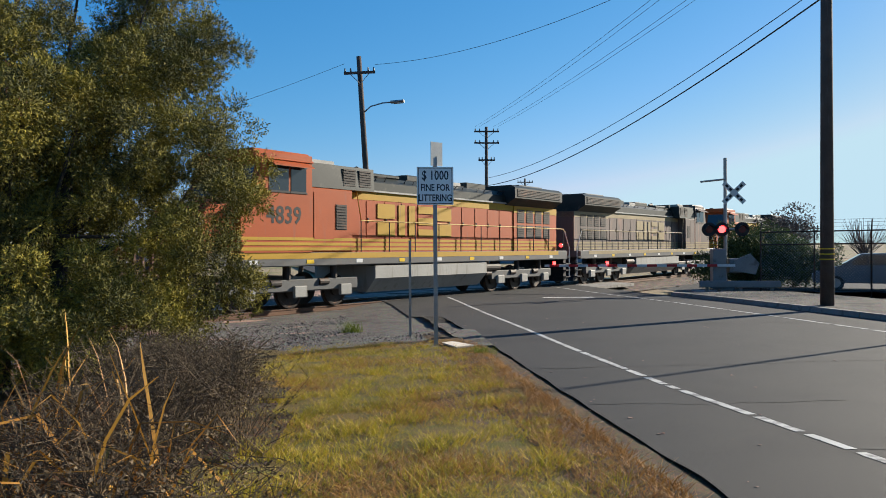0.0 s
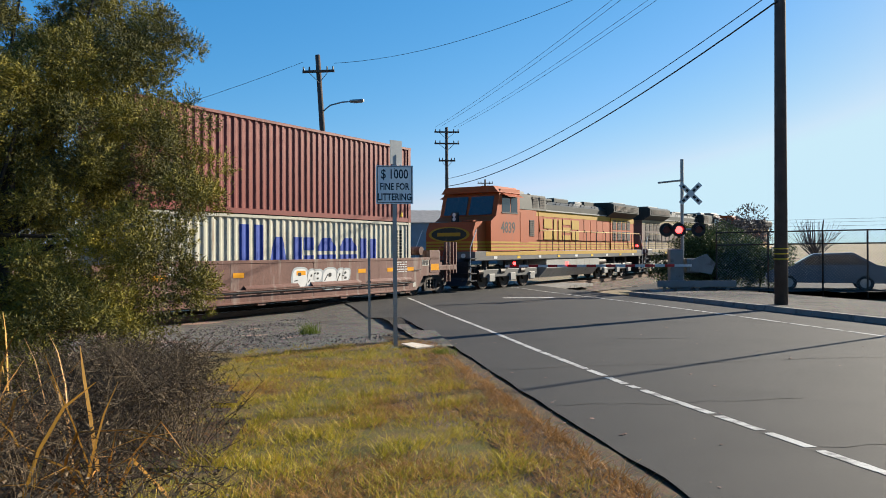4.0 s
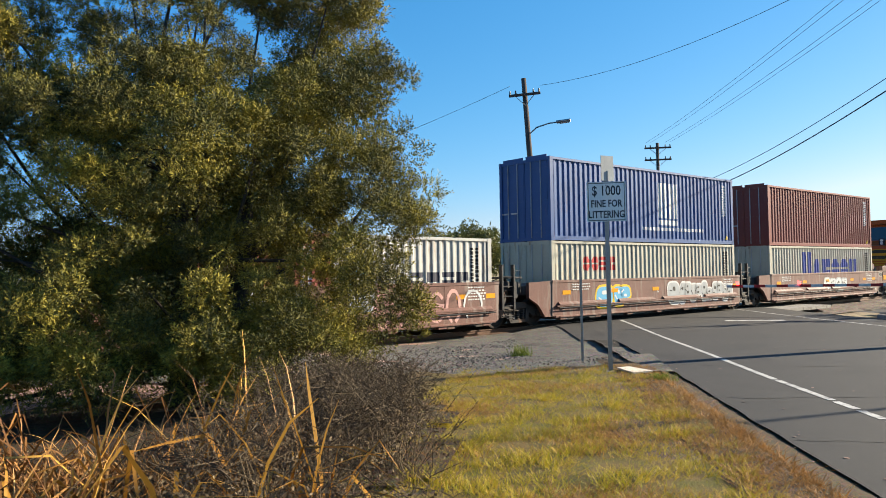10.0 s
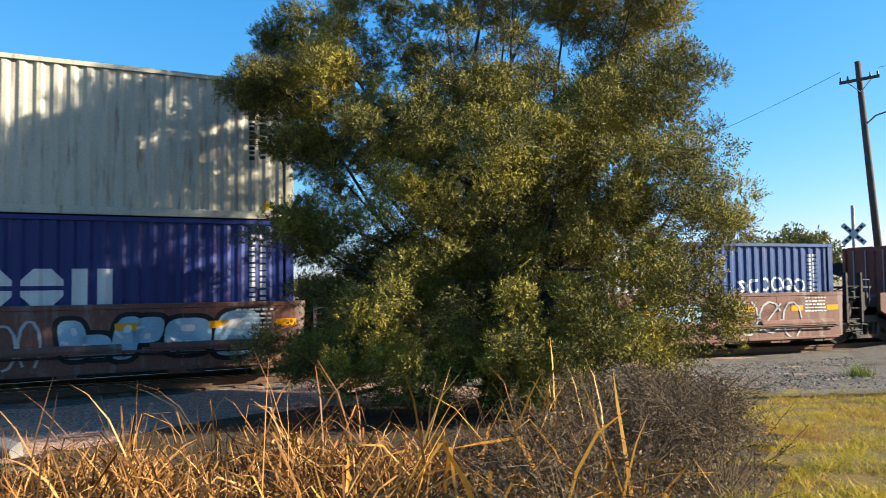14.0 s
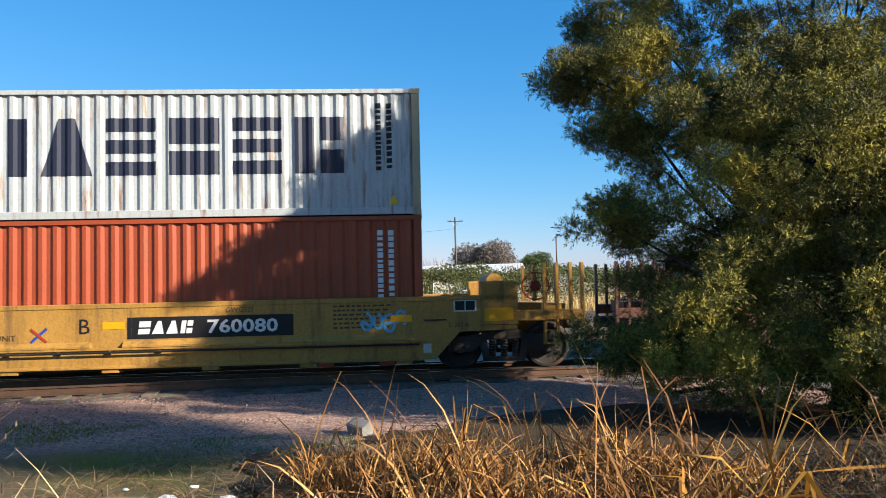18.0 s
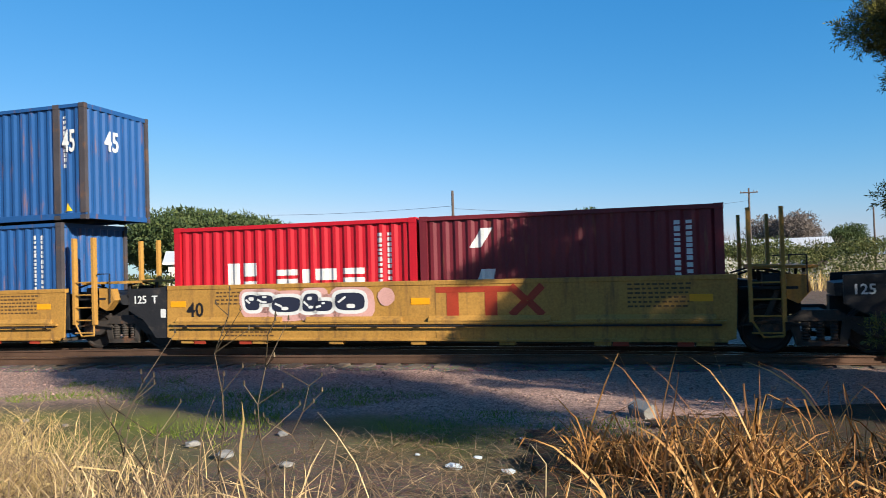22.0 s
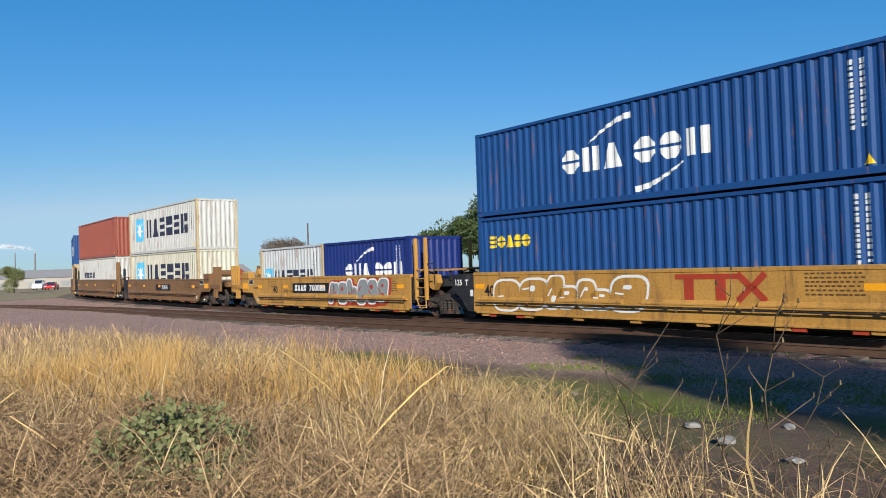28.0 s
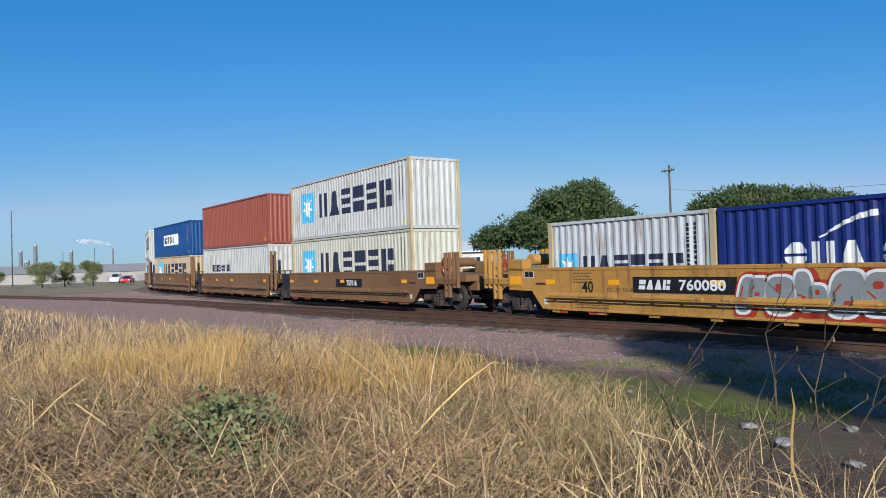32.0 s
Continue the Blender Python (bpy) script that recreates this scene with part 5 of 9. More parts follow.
ydat = [
    (D1, "end", "joint", "B", 0, "with a black number panel"),
    (D2, "joint", "joint", "", 0.4, "with a red logo and spray paint"),
    (D3, "joint", "joint", "", 0.5, "with red logo and silver spray paint"),
    (D4, "joint", "joint", "", 1.2, "with cream spray-painted loops"),
    (D5, "joint", "end", "", 0, "with number panel and silver spray paint"),
]
for off, fr, bk, un, logo, words in ydat:
    mk = yellow_marks(int(-off), logo)
    if off == D1:
        mk.append(("graffiti", scrawl(19, 4.85, 5.75, 0.86, 1.22, 0.055, 4), MARK_SKY))
    if off == D2:
        mk += throw_up(52, -4.2, -1.2, 0.82, 1.36, 4, MARK_NAVY, MARK_WHITE, MARK_WHITE, 0.25, MARK_PINK) + [("graffiti_blush", [blob(-0.7, 1.2, 0.2, 0.2, 9)], MARK_PINK)]
    if off == D3:
        mk += throw_up(66, -5.2, 0.5, 0.36, 1.4, 6, MARK_GREY, MARK_BLACK, MARK_BLACK, 0.0)
    if off == D4:
        mk += throw_up(74, -5.3, 0.4, 0.38, 1.38, 5, CAR_YELLOW, MARK_WHITE, MARK_WHITE, 0.2)
    if off == D5:
        mk += throw_up(84, 0.6, 4.9, 0.42, 1.38, 6, MARK_ASH, MARK_WHITE, MARK_DULL, 0.15, MARK_DULL)
    car = well_car(CAR_YELLOW, YE + words, fr, bk, marks=mk, unit=un)
    x40 = -6.15 if off != D5 else -5.0
    lettering("40", 0.46, MARK_BLACK, car, Matrix.Translation((x40 + 0.45, -1.338, 0.80)) @ pose(0, 0, 0, 90), "number", bold=0.008)
    lettering("LD LMT 123,400 PER UNIT", 0.155, MARK_INK, car, Matrix.Translation((-3.55, -1.338, 0.84)) @ pose(0, 0, 0, 90), "stencil")
    if off == D1:
        number_panel(car, 0.32)
        lettering("GWG521", 0.14, MARK_INK, car, Matrix.Translation((2.2, -1.338, 1.3)) @ pose(0, 0, 0, 90), "stencil")
        lettering("L 261-6", 0.13, MARK_INK, car, Matrix.Translation((6.6, -1.338, 0.9)) @ pose(0, 0, 0, 90), "stencil")
        part("painted_cross", MB().prism_y(bar(-1.5, 0.8, -1.2, 1.06, 0.05), -1.341, -1.337), MARK_BLUE, car)
        part("painted_cross", MB().prism_y(bar(-1.5, 1.06, -1.2, 0.8, 0.05), -1.344, -1.3415), MARK_DULL, car)
    if off == D5:
        number_panel(car, -2.6)
    if bk == "joint":
        lettering("125  T", 0.26, MARK_WHITE, car, Matrix.Translation((-7.22, -1.312, 1.12)) @ pose(0, 0, 0, 90), "number", bold=0.004)
        part("small_plate", MB().box(-6.44, -6.30, -1.314, -1.311, 0.78, 0.98), MARK_WHITE, car)
    rides(car, off)

placed(star_box(L40, STD, P_GREY, "grey-white rust-streaked forty-foot container, upper of a stack", post=P_TAN), D1, 0, BASE + HC)
placed(container(L40, HC, P_ORANGE, "orange-red forty-foot container with white upright lettering in a well car",
                 [("upright_lettering", [q for i in range(5) for q in (rect(-5.25, -4.9, 2.18 - 0.38 * i, 2.28 - 0.38 * i), rect(-5.25, -4.9, 1.98 - 0.38 * i, 2.08 - 0.38 * i))], MARK_WHITE)]), D1, 0, BASE)
placed(container(L20, STD, P_MAROON, "maroon twenty-foot container with slanted white marks in a well car",
                 [("white_mark", [[(-1.95, 1.9), (-1.7, 1.9), (-1.45, 2.3), (-1.7, 2.3)], [(-1.9, 1.0), (-1.5, 1.0), (-1.4, 1.45), (-1.7, 1.45)]], MARK_WHITE)]), D2, 3.07, BASE)
placed(container(L20, STD, P_RED, "bright red twenty-foot container with white lettering in a well car",
                 [("big_lettering", glyphs("k", -1.6, 1.0, 0.75, 0.72, 0.1) + glyphs("bipb", -0.35, 1.0, 0.52, 0.55, 0.14), MARK_WHITE)]), D2, -3.07, BASE)
ob45 = container(L45, HC, P_SEA, "blue forty-five-foot high-cube container, upper of a stack",
                 [("white_sign", [rect(-5.95, -4.75, 1.75, 2.5)], MARK_WHITE), ("sign_lettering", glyphs("pobotitbb", -5.88, 2.0, 0.1, 0.16, 0.025), MARK_NAVY),
                  ("sign_wave", [bar(-5.8, 1.88, -5.3, 1.82, 0.07), bar(-5.3, 2.3, -4.85, 2.25, 0.05)], MARK_SKY)], post=P_RUST,
                 end_marks=[])
lettering("45", 0.78, MARK_WHITE, ob45, Matrix.Translation((6.2, -1.224, 1.7)) @ pose(0, 0, 0, 90), "number", bold=0.012, squeeze=0.5)
lettering("45", 0.72, MARK_WHITE, ob45, Matrix.Translation((6.85, -0.5, 1.8)) @ pose(0, 0, 0, 90, 0, 90), "number", bold=0.012, squeeze=0.75)
placed(ob45, D3, 0, BASE + HC + 0.05)
placed(container(L40, HC, P_SEA, "blue forty-foot container with white and red lettering",
                 [("lettering_red", glyphs("b", -5.7, 2.1, 0.42, 0.38, 0.1), MARK_RED), ("lettering_white", glyphs("botoo", -5.1, 2.1, 0.32, 0.36, 0.03), MARK_WHITE)], post=P_RUST), D3, 0, BASE)
placed(container(L40, STD, P_BLUE, "deep blue container with big white lettering, upper of a stack", swoosh_marks(-2.45, 0.92, 0.73)), D4, 0.04, BASE + HC + 0.05)
placed(container(L40, HC, P_BLUE, "deep blue forty-foot container with yellow lettering in a well car",
                 [("yellow_lettering", glyphs("botoo", -5.6, 1.95, 0.33, 0.36, 0.03), MARK_YELLOW)]), D4, 0.04, BASE + 0.02)
placed(container(L20, STD, P_NAVY, "dark blue twenty-foot container with white lettering in a well car", swoosh_marks(-1.35, 1.15, 0.62, False)), D5, 3.07, BASE)
placed(star_box(L20, STD, P_GREY, "grey-white twenty-foot container with a pale blue panel in a well car", post=P_TAN), D5, -3.07, BASE)

# older yellow units behind
E0 = [-94.7, -110.3, -125.8, -141.3, -156.8]
for k, off in enumerate(E0):
    car = well_car(CAR_OLD, "rusty yellow-brown double-stack well car unit", "end" if k == 0 else "joint", "joint", marks=yellow_marks(100 + k, 0))
    if k == 0:
        part("number_panel", MB().box(-0.6, 2.0, -1.341, -1.337, 0.82, 1.2), MARK_BLACK, car)
        lettering("759516", 0.34, MARK_WHITE, car, Matrix.Translation((0.5, -1.342, 0.9)) @ pose(0, 0, 0, 90), "number", bold=0.006)
    rides(car, off)
placed(star_box(L40, HC, P_WHITE, "white rust-streaked forty-foot container, upper of a stack", post=P_TAN, doors="none"), E0[0], 0, BASE + HC)
placed(star_box(L40, HC, P_CREAM, "cream forty-foot high-cube container with navy lettering in a well car", post=P_TAN, doors="none"), E0[0], 0, BASE)
placed(container(L40, HC, P_RUSTY, "plain rust-red forty-foot high-cube container, upper of a stack", doors="none"), E0[1], 0, BASE + HC)
placed(container(L40, HC, P_WHITE, "white forty-foot container with small dark lettering",
                 [("lettering_dark", glyphs("rbkboorik", -4.2, 1.35, 0.38, 0.45, 0.06), MARK_NAVY)], doors="none"), E0[1], 0, BASE)
placed(container(L40, STD, P_BLUE, "blue forty-foot container with a white panel, upper of a stack",
                 [("white_sign", [rect(-2.5, 2.4, 0.9, 1.75)], MARK_WHITE), ("lettering_dark", glyphs("kioi", -2.2, 1.05, 0.9, 0.55, 0.25), MARK_NAVY)], doors="none"), E0[2], 0, BASE + STD)
placed(star_box(L40, STD, P_TAN, "tan weathered forty-foot container in a well car", doors="none"), E0[2], 0, BASE)
for lev in (0, 1):
    placed(star_box(L40, STD, P_WHITE, "white forty-foot container with navy lettering in a stack", doors="none"), E0[3], 0, BASE + lev * STD)
    placed(container(L40, STD, P_BLUE, "blue forty-foot container in a stack", doors="none"), E0[4], 0, BASE + lev * STD)

# trucks
truck = build_truck()
spots = []
for group in ((C1, C2, C3, C4, C5), (D1, D2, D3, D4, D5), tuple(E0)):
    spots += [group[0] + 7.75, group[-1] - 7.75] + [(a + b) / 2 for a, b in zip(group, group[1:])]
for k, off in enumerate(spots):
    t_ob = truck if k == 0 else copy_thing(truck, Matrix())
    rides(t_ob, off, 0.9)
    SPINS += [(c, 0.46, 1) for c in t_ob.children if c.name.startswith("axle")]

# ---- locomotives ----
L_ORANGE = mat("loco_orange", (0.30, 0.06, 0.013), 0.6, 0, 0.12, 0.7, 30, 0.03, (0.20, 0.08, 0.05), 0.15, 0, 1.5, True, spec=0.2)
L_YELLOW = mat("loco_yellow", (0.35, 0.205, 0.016), 0.6, 0, 0.1, 0.7, 30, 0.03, (0.25, 0.14, 0.04), 0.15, 0, 1.5, True, spec=0.2)
L_DARK = mat("loco_dark_green", (0.0174, 0.0226, 0.0209), 0.5, 0, 0.2, 1, 30, 0.05, (0.07, 0.065, 0.055), 0.3, spec=0.2)
L_PALE = mat("loco_tank_grey", (0.26, 0.255, 0.235), 0.5, 0, 0.15, 1, 30, 0.05, (0.14, 0.12, 0.10), 0.4, 0, 1.5, True, spec=0.3)
L_GREY = mat("loco_grey", (0.10, 0.10, 0.098), 0.5, 0, 0.15, 1, 30, 0.05, (0.12, 0.10, 0.08), 0.35, 0, 1.5, True, spec=0.2)
L_FADED = mat("loco_faded_paint", (0.111, 0.0848, 0.0751), 0.55, 0, 0.2, 0.7, 30, 0.05, (0.34, 0.17, 0.12), 0.35, 0, 0.9, True, spec=0.2)
L_FADEY = mat("loco_faded_trim", (0.235, 0.183, 0.0974), 0.55, 0, 0.2, 0.7, 30, 0.05, (0.2, 0.15, 0.11), 0.3, spec=0.2)
GLASS = mat("dark_window", (0.02, 0.025, 0.03), 0.08, 0, 0.05, 2, 30, 0, spec=0.8)
LAMP_RED = glow("red_lamp", (0.9, 0.03, 0.03), 3.0)


def louvre(ob, x0, x1, y, z0, z1, side, n=9):
    """A grille of slats on a side wall."""
    grille = part("grille", MB().box(x0, x1, *sorted((y, y + side * 0.01)), z0, z1), BLACK, ob)
    for i in range(n):
        z = z0 + (z1 - z0) * (i + 0.3) / n
        part("slat", MB().box(x0 + 0.02, x1 - 0.02, *sorted((y + side * 0.01, y + side * 0.03)), z, z + (z1 - z0) / n * 0.45), STEEL, grille)


def locomotive(label, body, trim, roofc, number, cam_side):
    """A six-axle road locomotive; nose ahead (+x). cam_side: the side whose lettering shows."""
    ob = thing("locomotive", label, "locomotive", "locomotives of the train")
    part("frame", MB().box(-10.5, 10.5, -1.5, 1.5, 1.32, 1.74, 0.03), L_GREY, ob)
    for sd in (-1, 1):
        y = sd * 1.5
        part("sill_stripe", MB().box(-9.6, 9.6, *sorted((y, y + sd * 0.006)), 1.55, 1.73), trim, ob)
        for k in range(9):
            x = -9 + k * 2.2
            part("reflector", MB().box(x, x + 0.3, *sorted((y, y + sd * 0.01)), 1.40, 1.52), MARK_YELLOW if k % 2 else MARK_WHITE, ob)
    part("fuel_tank", MB().prism_x([(-1.45, 1.28), (-1.45, 0.85), (-1.0, 0.36), (1.0, 0.36), (1.45, 0.85), (1.45, 1.28)], -3.4, 3.5), L_PALE, ob, "dusty pale grey fuel tank")
    part("air_reservoir", MB().cyl((-4.6, -1.25, 1.08), (-3.2, -1.25, 1.08), 0.16, 12), STEEL, ob)
    part("air_reservoir", MB().cyl((-4.6, 1.25, 1.08), (-3.2, 1.25, 1.08), 0.16, 12), STEEL, ob)
    # long hood, in colour bands
    part("long_hood", MB().box(-6.3, 4.7, -0.98, 0.98, 1.74, 3.72), body, ob)
    for z in (1.80, 1.95, 2.10):
        part("hood_stripe", MB().box(-6.3, 4.7, -0.99, 0.99, z, z + 0.09), trim, ob)
    part("hood_stripe_high", MB().box(-6.3, 4.7, -0.99, 0.99, 3.52, 3.80), trim, ob)
    part("hood_roof", MB().prism_x([(-0.98, 3.72), (0.98, 3.72), (0.98, 4.15), (0.7, 4.36), (-0.7, 4.36), (-0.98, 4.15)], -6.3, 4.7), roofc, ob)
    part("exhaust_box", MB().box(-1.2, 0.6, -0.5, 0.5, 4.36, 4.62, 0.05), roofc, ob)
    part("dynamic_brake_box", MB().box(1.4, 4.2, -0.75, 0.75, 4.36, 4.5, 0.04), roofc, ob)
    for sd in (-1, 1):
        y = sd * 0.98
        for k in range(11):
            x = -6.0 + k * 0.95
            d = part("hood_door", MB().box(x, x + 0.88, *sorted((y, y + sd * 0.016)), 2.24, 3.48), body, ob)
            part("latch", MB().box(x + 0.78, x + 0.83, *sorted((y + sd * 0.016, y + sd * 0.04)), 2.75, 2.9), STEEL, d)
        louvre(ob, 3.2, 4.5, y, 3.76, 4.1, sd, 5)
    # radiator end
    part("radiator_body", MB().box(-10.3, -6.3, -1.02, 1.02, 1.74, 3.75), body, ob)
    for z in (1.80, 1.95, 2.10):
        part("radiator_stripe", MB().box(-10.3, -6.3, -1.03, 1.03, z, z + 0.09), trim, ob)
    part("radiator_stripe", MB().box(-10.3, -6.3, -1.03, 1.03, 3.45, 3.74), trim, ob)
    part("radiator_top", MB().prism_x([(-1.02, 3.75), (1.02, 3.75), (1.5, 4.05), (1.5, 4.5), (1.3, 4.62), (-1.3, 4.62), (-1.5, 4.5), (-1.5, 4.05)], -10.0, -5.6), roofc, ob)
    for sd in (-1, 1):
        for r in (0, 1):
            for c in range(4):
                x = -9.6 + c * 0.8
                louvre(ob, x, x + 0.62, sd * 1.02, 2.3 + 0.7 * r, 2.9 + 0.7 * r, sd, 6)
        louvre(ob, -9.8, -5.8, sd * 1.5, 4.12, 4.46, sd, 5)
    # equipment cab behind the driver's cab
    part("equipment_cab", MB().box(4.7, 6.5, -1.5, 1.5, 1.74, 3.75, 0.04), body, ob)
    for z in (1.80, 1.95, 2.10):
        part("equipment_stripe", MB().box(4.7, 6.5, -1.51, 1.51, z, z + 0.09), trim, ob)
    # vents, boxes and brackets along the roof
    for x0, x1, w, h, m in ((3.3, 3.5, 0.9, 0.22, roofc), (-2.6, -1.7, 0.7, 0.16, L_PALE), (-4.6, -3.2, 0.6, 0.24, roofc), (4.9, 5.9, 0.9, 0.2, L_PALE), (-8.9, -6.8, 1.0, 0.1, L_GREY)):
        part("roof_box", MB().box(x0, x1, -w, w, 4.34 if x0 < 4.5 else 4.48, (4.36 if x0 < 4.5 else 4.5) + h + (0.26 if x0 < -6 else 0), 0.03), m, ob)
    for sd in (-1, 1):
        part("gutter", MB().box(-6.3, 3.6, *sorted((sd * 0.98, sd * 1.06)), 3.80, 3.86), L_PALE, ob)
        for k in range(6):
            part("roof_grab", MB().tube([(-5.6 + k * 1.6, sd * 0.9, 4.2), (-5.6 + k * 1.6, sd * 0.98, 4.34), (-5.1 + k * 1.6, sd * 0.98, 4.34), (-5.1 + k * 1.6, sd * 0.9, 4.2)], 0.018, 5), STEEL, ob)
    part("equipment_roof", MB().prism_x([(-1.5, 3.75), (1.5, 3.75), (1.45, 4.5), (-1.45, 4.5)], 3.6, 6.5), roofc, ob)
    for sd in (-1, 1):
        for c in range(2):
            louvre(ob, 3.75 + c * 0.75, 4.35 + c * 0.75, sd * 1.475, 3.85, 4.42, sd, 7)
        louvre(ob, 4.95, 5.45, sd * 1.5, 2.45, 3.25, sd, 9)
        part("side_door", MB().box(5.55, 6.4, *sorted((sd * 1.5, sd * 1.515)), 2.15, 3.6), body, ob)
    # driver's cab and nose
    part("cab", MB().prism_y([(6.5, 1.74), (9.2, 1.74), (9.2, 3.1), (8.75, 3.35), (8.45, 4.35), (8.3, 4.6), (6.5, 4.66)], -1.53, 1.53), body, ob)
    part("cab_roof", MB().prism_x([(-1.56, 4.45), (1.56, 4.45), (1.3, 4.74), (-1.3, 4.74)], 6.45, 8.6), body, ob)
    part("nose", MB().prism_y([(9.2, 1.74), (10.3, 1.74), (10.3, 2.6), (10.05, 3.05), (9.2, 3.12)], -1.25, 1.25), body, ob)
    for z in (1.80, 1.95, 2.10):
        part("cab_stripe", MB().box(6.5, 9.21, -1.54, 1.54, z, z + 0.09), trim, ob)
        part("nose_stripe", MB().prism_y([(9.2, z), (10.31, z), (10.31, z + 0.09), (9.2, z + 0.09)], -1.26, 1.26), trim, ob)
    for r, dx, m in ((1.0, 0.004, trim), (0.86, 0.007, L_DARK)):
        oval = [(1.1 * r * math.cos(6.2832 * k / 24), 2.5 + 0.34 * r * math.sin(6.2832 * k / 24)) for k in range(24)]
        part("nose_emblem", MB().prism_x(oval, 10.31, 10.31 + dx), m, ob)
    part("nose_emblem", MB().box(10.318, 10.321, -0.62, 0.62, 2.42, 2.58), trim, ob)
    part("nose_door", MB().prism_y([(9.4, 3.13), (10.0, 3.08), (10.0, 3.12), (9.4, 3.17)], 0.5, 1.1), body, ob)
    for sd in (-1, 1):
        y = sd * 1.53
        for x0, x1 in ((6.75, 7.35), (7.45, 8.2)):
            w = part("cab_window", MB().box(x0, x1, *sorted((y, y + sd * 0.012)), 3.55, 4.25), GLASS, ob)
            part("window_frame", MB().box(x0 - 0.04, x1 + 0.04, *sorted((y + sd * 0.004, y + sd * 0.02)), 3.49, 3.55).box(x0 - 0.04, x1 + 0.04, *sorted((y + sd * 0.004, y + sd * 0.02)), 4.25, 4.31), BLACK, w)
        part("sun_visor", MB().prism_x([(sd * 1.53, 4.36), (sd * 1.85, 4.24), (sd * 1.85, 4.27), (sd * 1.53, 4.42)][:: sd], 6.7, 8.25), body, ob)
    for k in (-1, 1):
        m = MB()
        y0, y1 = (0.08, 1.3) if k > 0 else (-1.3, -0.08)
        m.add([(8.78, y0, 3.42), (8.78, y1, 3.42), (8.5, y1, 4.28), (8.5, y0, 4.28)], [(0, 1, 2, 3)])
        m.add([(8.74, y0, 3.42), (8.74, y1, 3.42), (8.46, y1, 4.28), (8.46, y0, 4.28)], [(3, 2, 1, 0)])
        part("windscreen", m, GLASS, ob)
    part("headlight_box", MB().box(9.72, 9.86, -0.16, 0.16, 3.08, 3.5, 0.02), BLACK, ob)
    part("headlight", MB().cyl((9.86, 0, 3.2), (9.88, 0, 3.2), 0.09, 12), MARK_WHITE, ob)
    part("headlight", MB().cyl((9.86, 0, 3.39), (9.88, 0, 3.39), 0.09, 12), MARK_WHITE, ob)
    part("ditch_light", MB().cyl((10.5, -0.9, 1.55), (10.56, -0.9, 1.55), 0.1, 12), MARK_WHITE, ob)
    part("ditch_light", MB().cyl((10.5, 0.9, 1.55), (10.56, 0.9, 1.55), 0.1, 12), MARK_WHITE, ob)
    part("horn", MB().cyl((2.6, 0.2, 4.6), (3.1, 0.2, 4.62), 0.06, 8, 0.13), STEEL, ob)
    part("antenna_dome", MB().cyl((7.4, 0, 4.74), (7.4, 0, 4.84), 0.22, 12, 0.12), BLACK, ob)
    # handrails
    for sd in (-1, 1):
        y = sd * 1.44
        rail = part("handrail", MB().tube([(-10.45, y, 2.62), (-10.2, y, 2.78), (4.2, y, 2.78), (4.5, y, 4.1)], 0.022, 6), trim if roofc is L_DARK else L_GREY, ob)
        for k in range(11):
            x = -10.2 + k * 1.44
            part("handrail_post", MB().tube([(x, y, 1.7), (x, y, 2.78)], 0.02, 6), BLACK, rail)
        for s in (-1, 1):
            xs = s * 10.62
            for i in range(4):
                part("step", MB().box(xs - 0.25, xs + 0.25, *sorted((sd * 0.95, sd * 1.5)), 0.45 + i * 0.32, 0.49 + i * 0.32), BLACK, ob)
            part("step_rail", MB().tube([(xs + s * 0.2, sd * 1.45, 0.5), (xs + s * 0.2, sd * 1.45, 1.9), (xs - s * 0.3, sd * 1.45, 2.7)], 0.022, 6), MARK_WHITE, ob)
    for s in (-1, 1):
        part("pilot", MB().prism_y([(s * 10.5, 1.4), (s * 10.75, 1.3), (s * 10.75, 0.6), (s * 11.0, 0.25), (s * 10.5, 0.25)][:: s], -1.3, 1.3), BLACK, ob)
        part("coupler", MB().box(*sorted((s * 10.6, s * 11.25)), -0.14, 0.14, 0.74, 1.0, 0.03), STEEL, ob)
        # side frames, wheels and journals of the six-wheel trucks
        cx = s * 6.75
        tr = part("truck_frame", MB().box(cx - 2.6, cx + 2.6, -1.22, -1.02, 0.55, 0.92, 0.03).box(cx - 2.6, cx + 2.6, 1.02, 1.22, 0.55, 0.92, 0.03).box(cx - 0.4, cx + 0.4, -1.05, 1.05, 0.6, 1.0), L_GREY, ob)
        for k in (-1, 0, 1):
            x = cx + k * 1.98
            for sd in (-1, 1):
                w = part("wheel", MB().wheel(0, sd * 0.68, sd * 0.82, 0, [(0, 0.55), (0.2, 0.55), (0.3, 0.52), (0.95, 0.51), (1.0, 0.45), (0.75, 0.42), (0.6, 0.2), (1.1, 0.18)], 28), WHEEL, tr)
                w.location = (x, 0, 0.52)
                SPINS.append((w, 0.52, -cam_side))
                part("journal_box", MB().box(x - 0.24, x + 0.24, *sorted((sd * 1.2, sd * 1.32)), 0.36, 0.72, 0.03), L_PALE, tr)
                part("brake_cylinder", MB().cyl((x + 0.75, sd * 1.2, 0.82), (x + 1.15, sd * 1.2, 0.82), 0.11, 10), STEEL, tr)
                part("truck_spring", MB().cyl((x + 0.4, sd * 1.12, 0.92), (x + 0.4, sd * 1.12, 1.3), 0.12, 10), STEEL, tr)
    # lettering on the side that shows
    y = cam_side * 1.022
    turn = pose(0, 0, 0, 90, 0, 0) if cam_side < 0 else pose(0, 0, 0, 90, 0, 180)
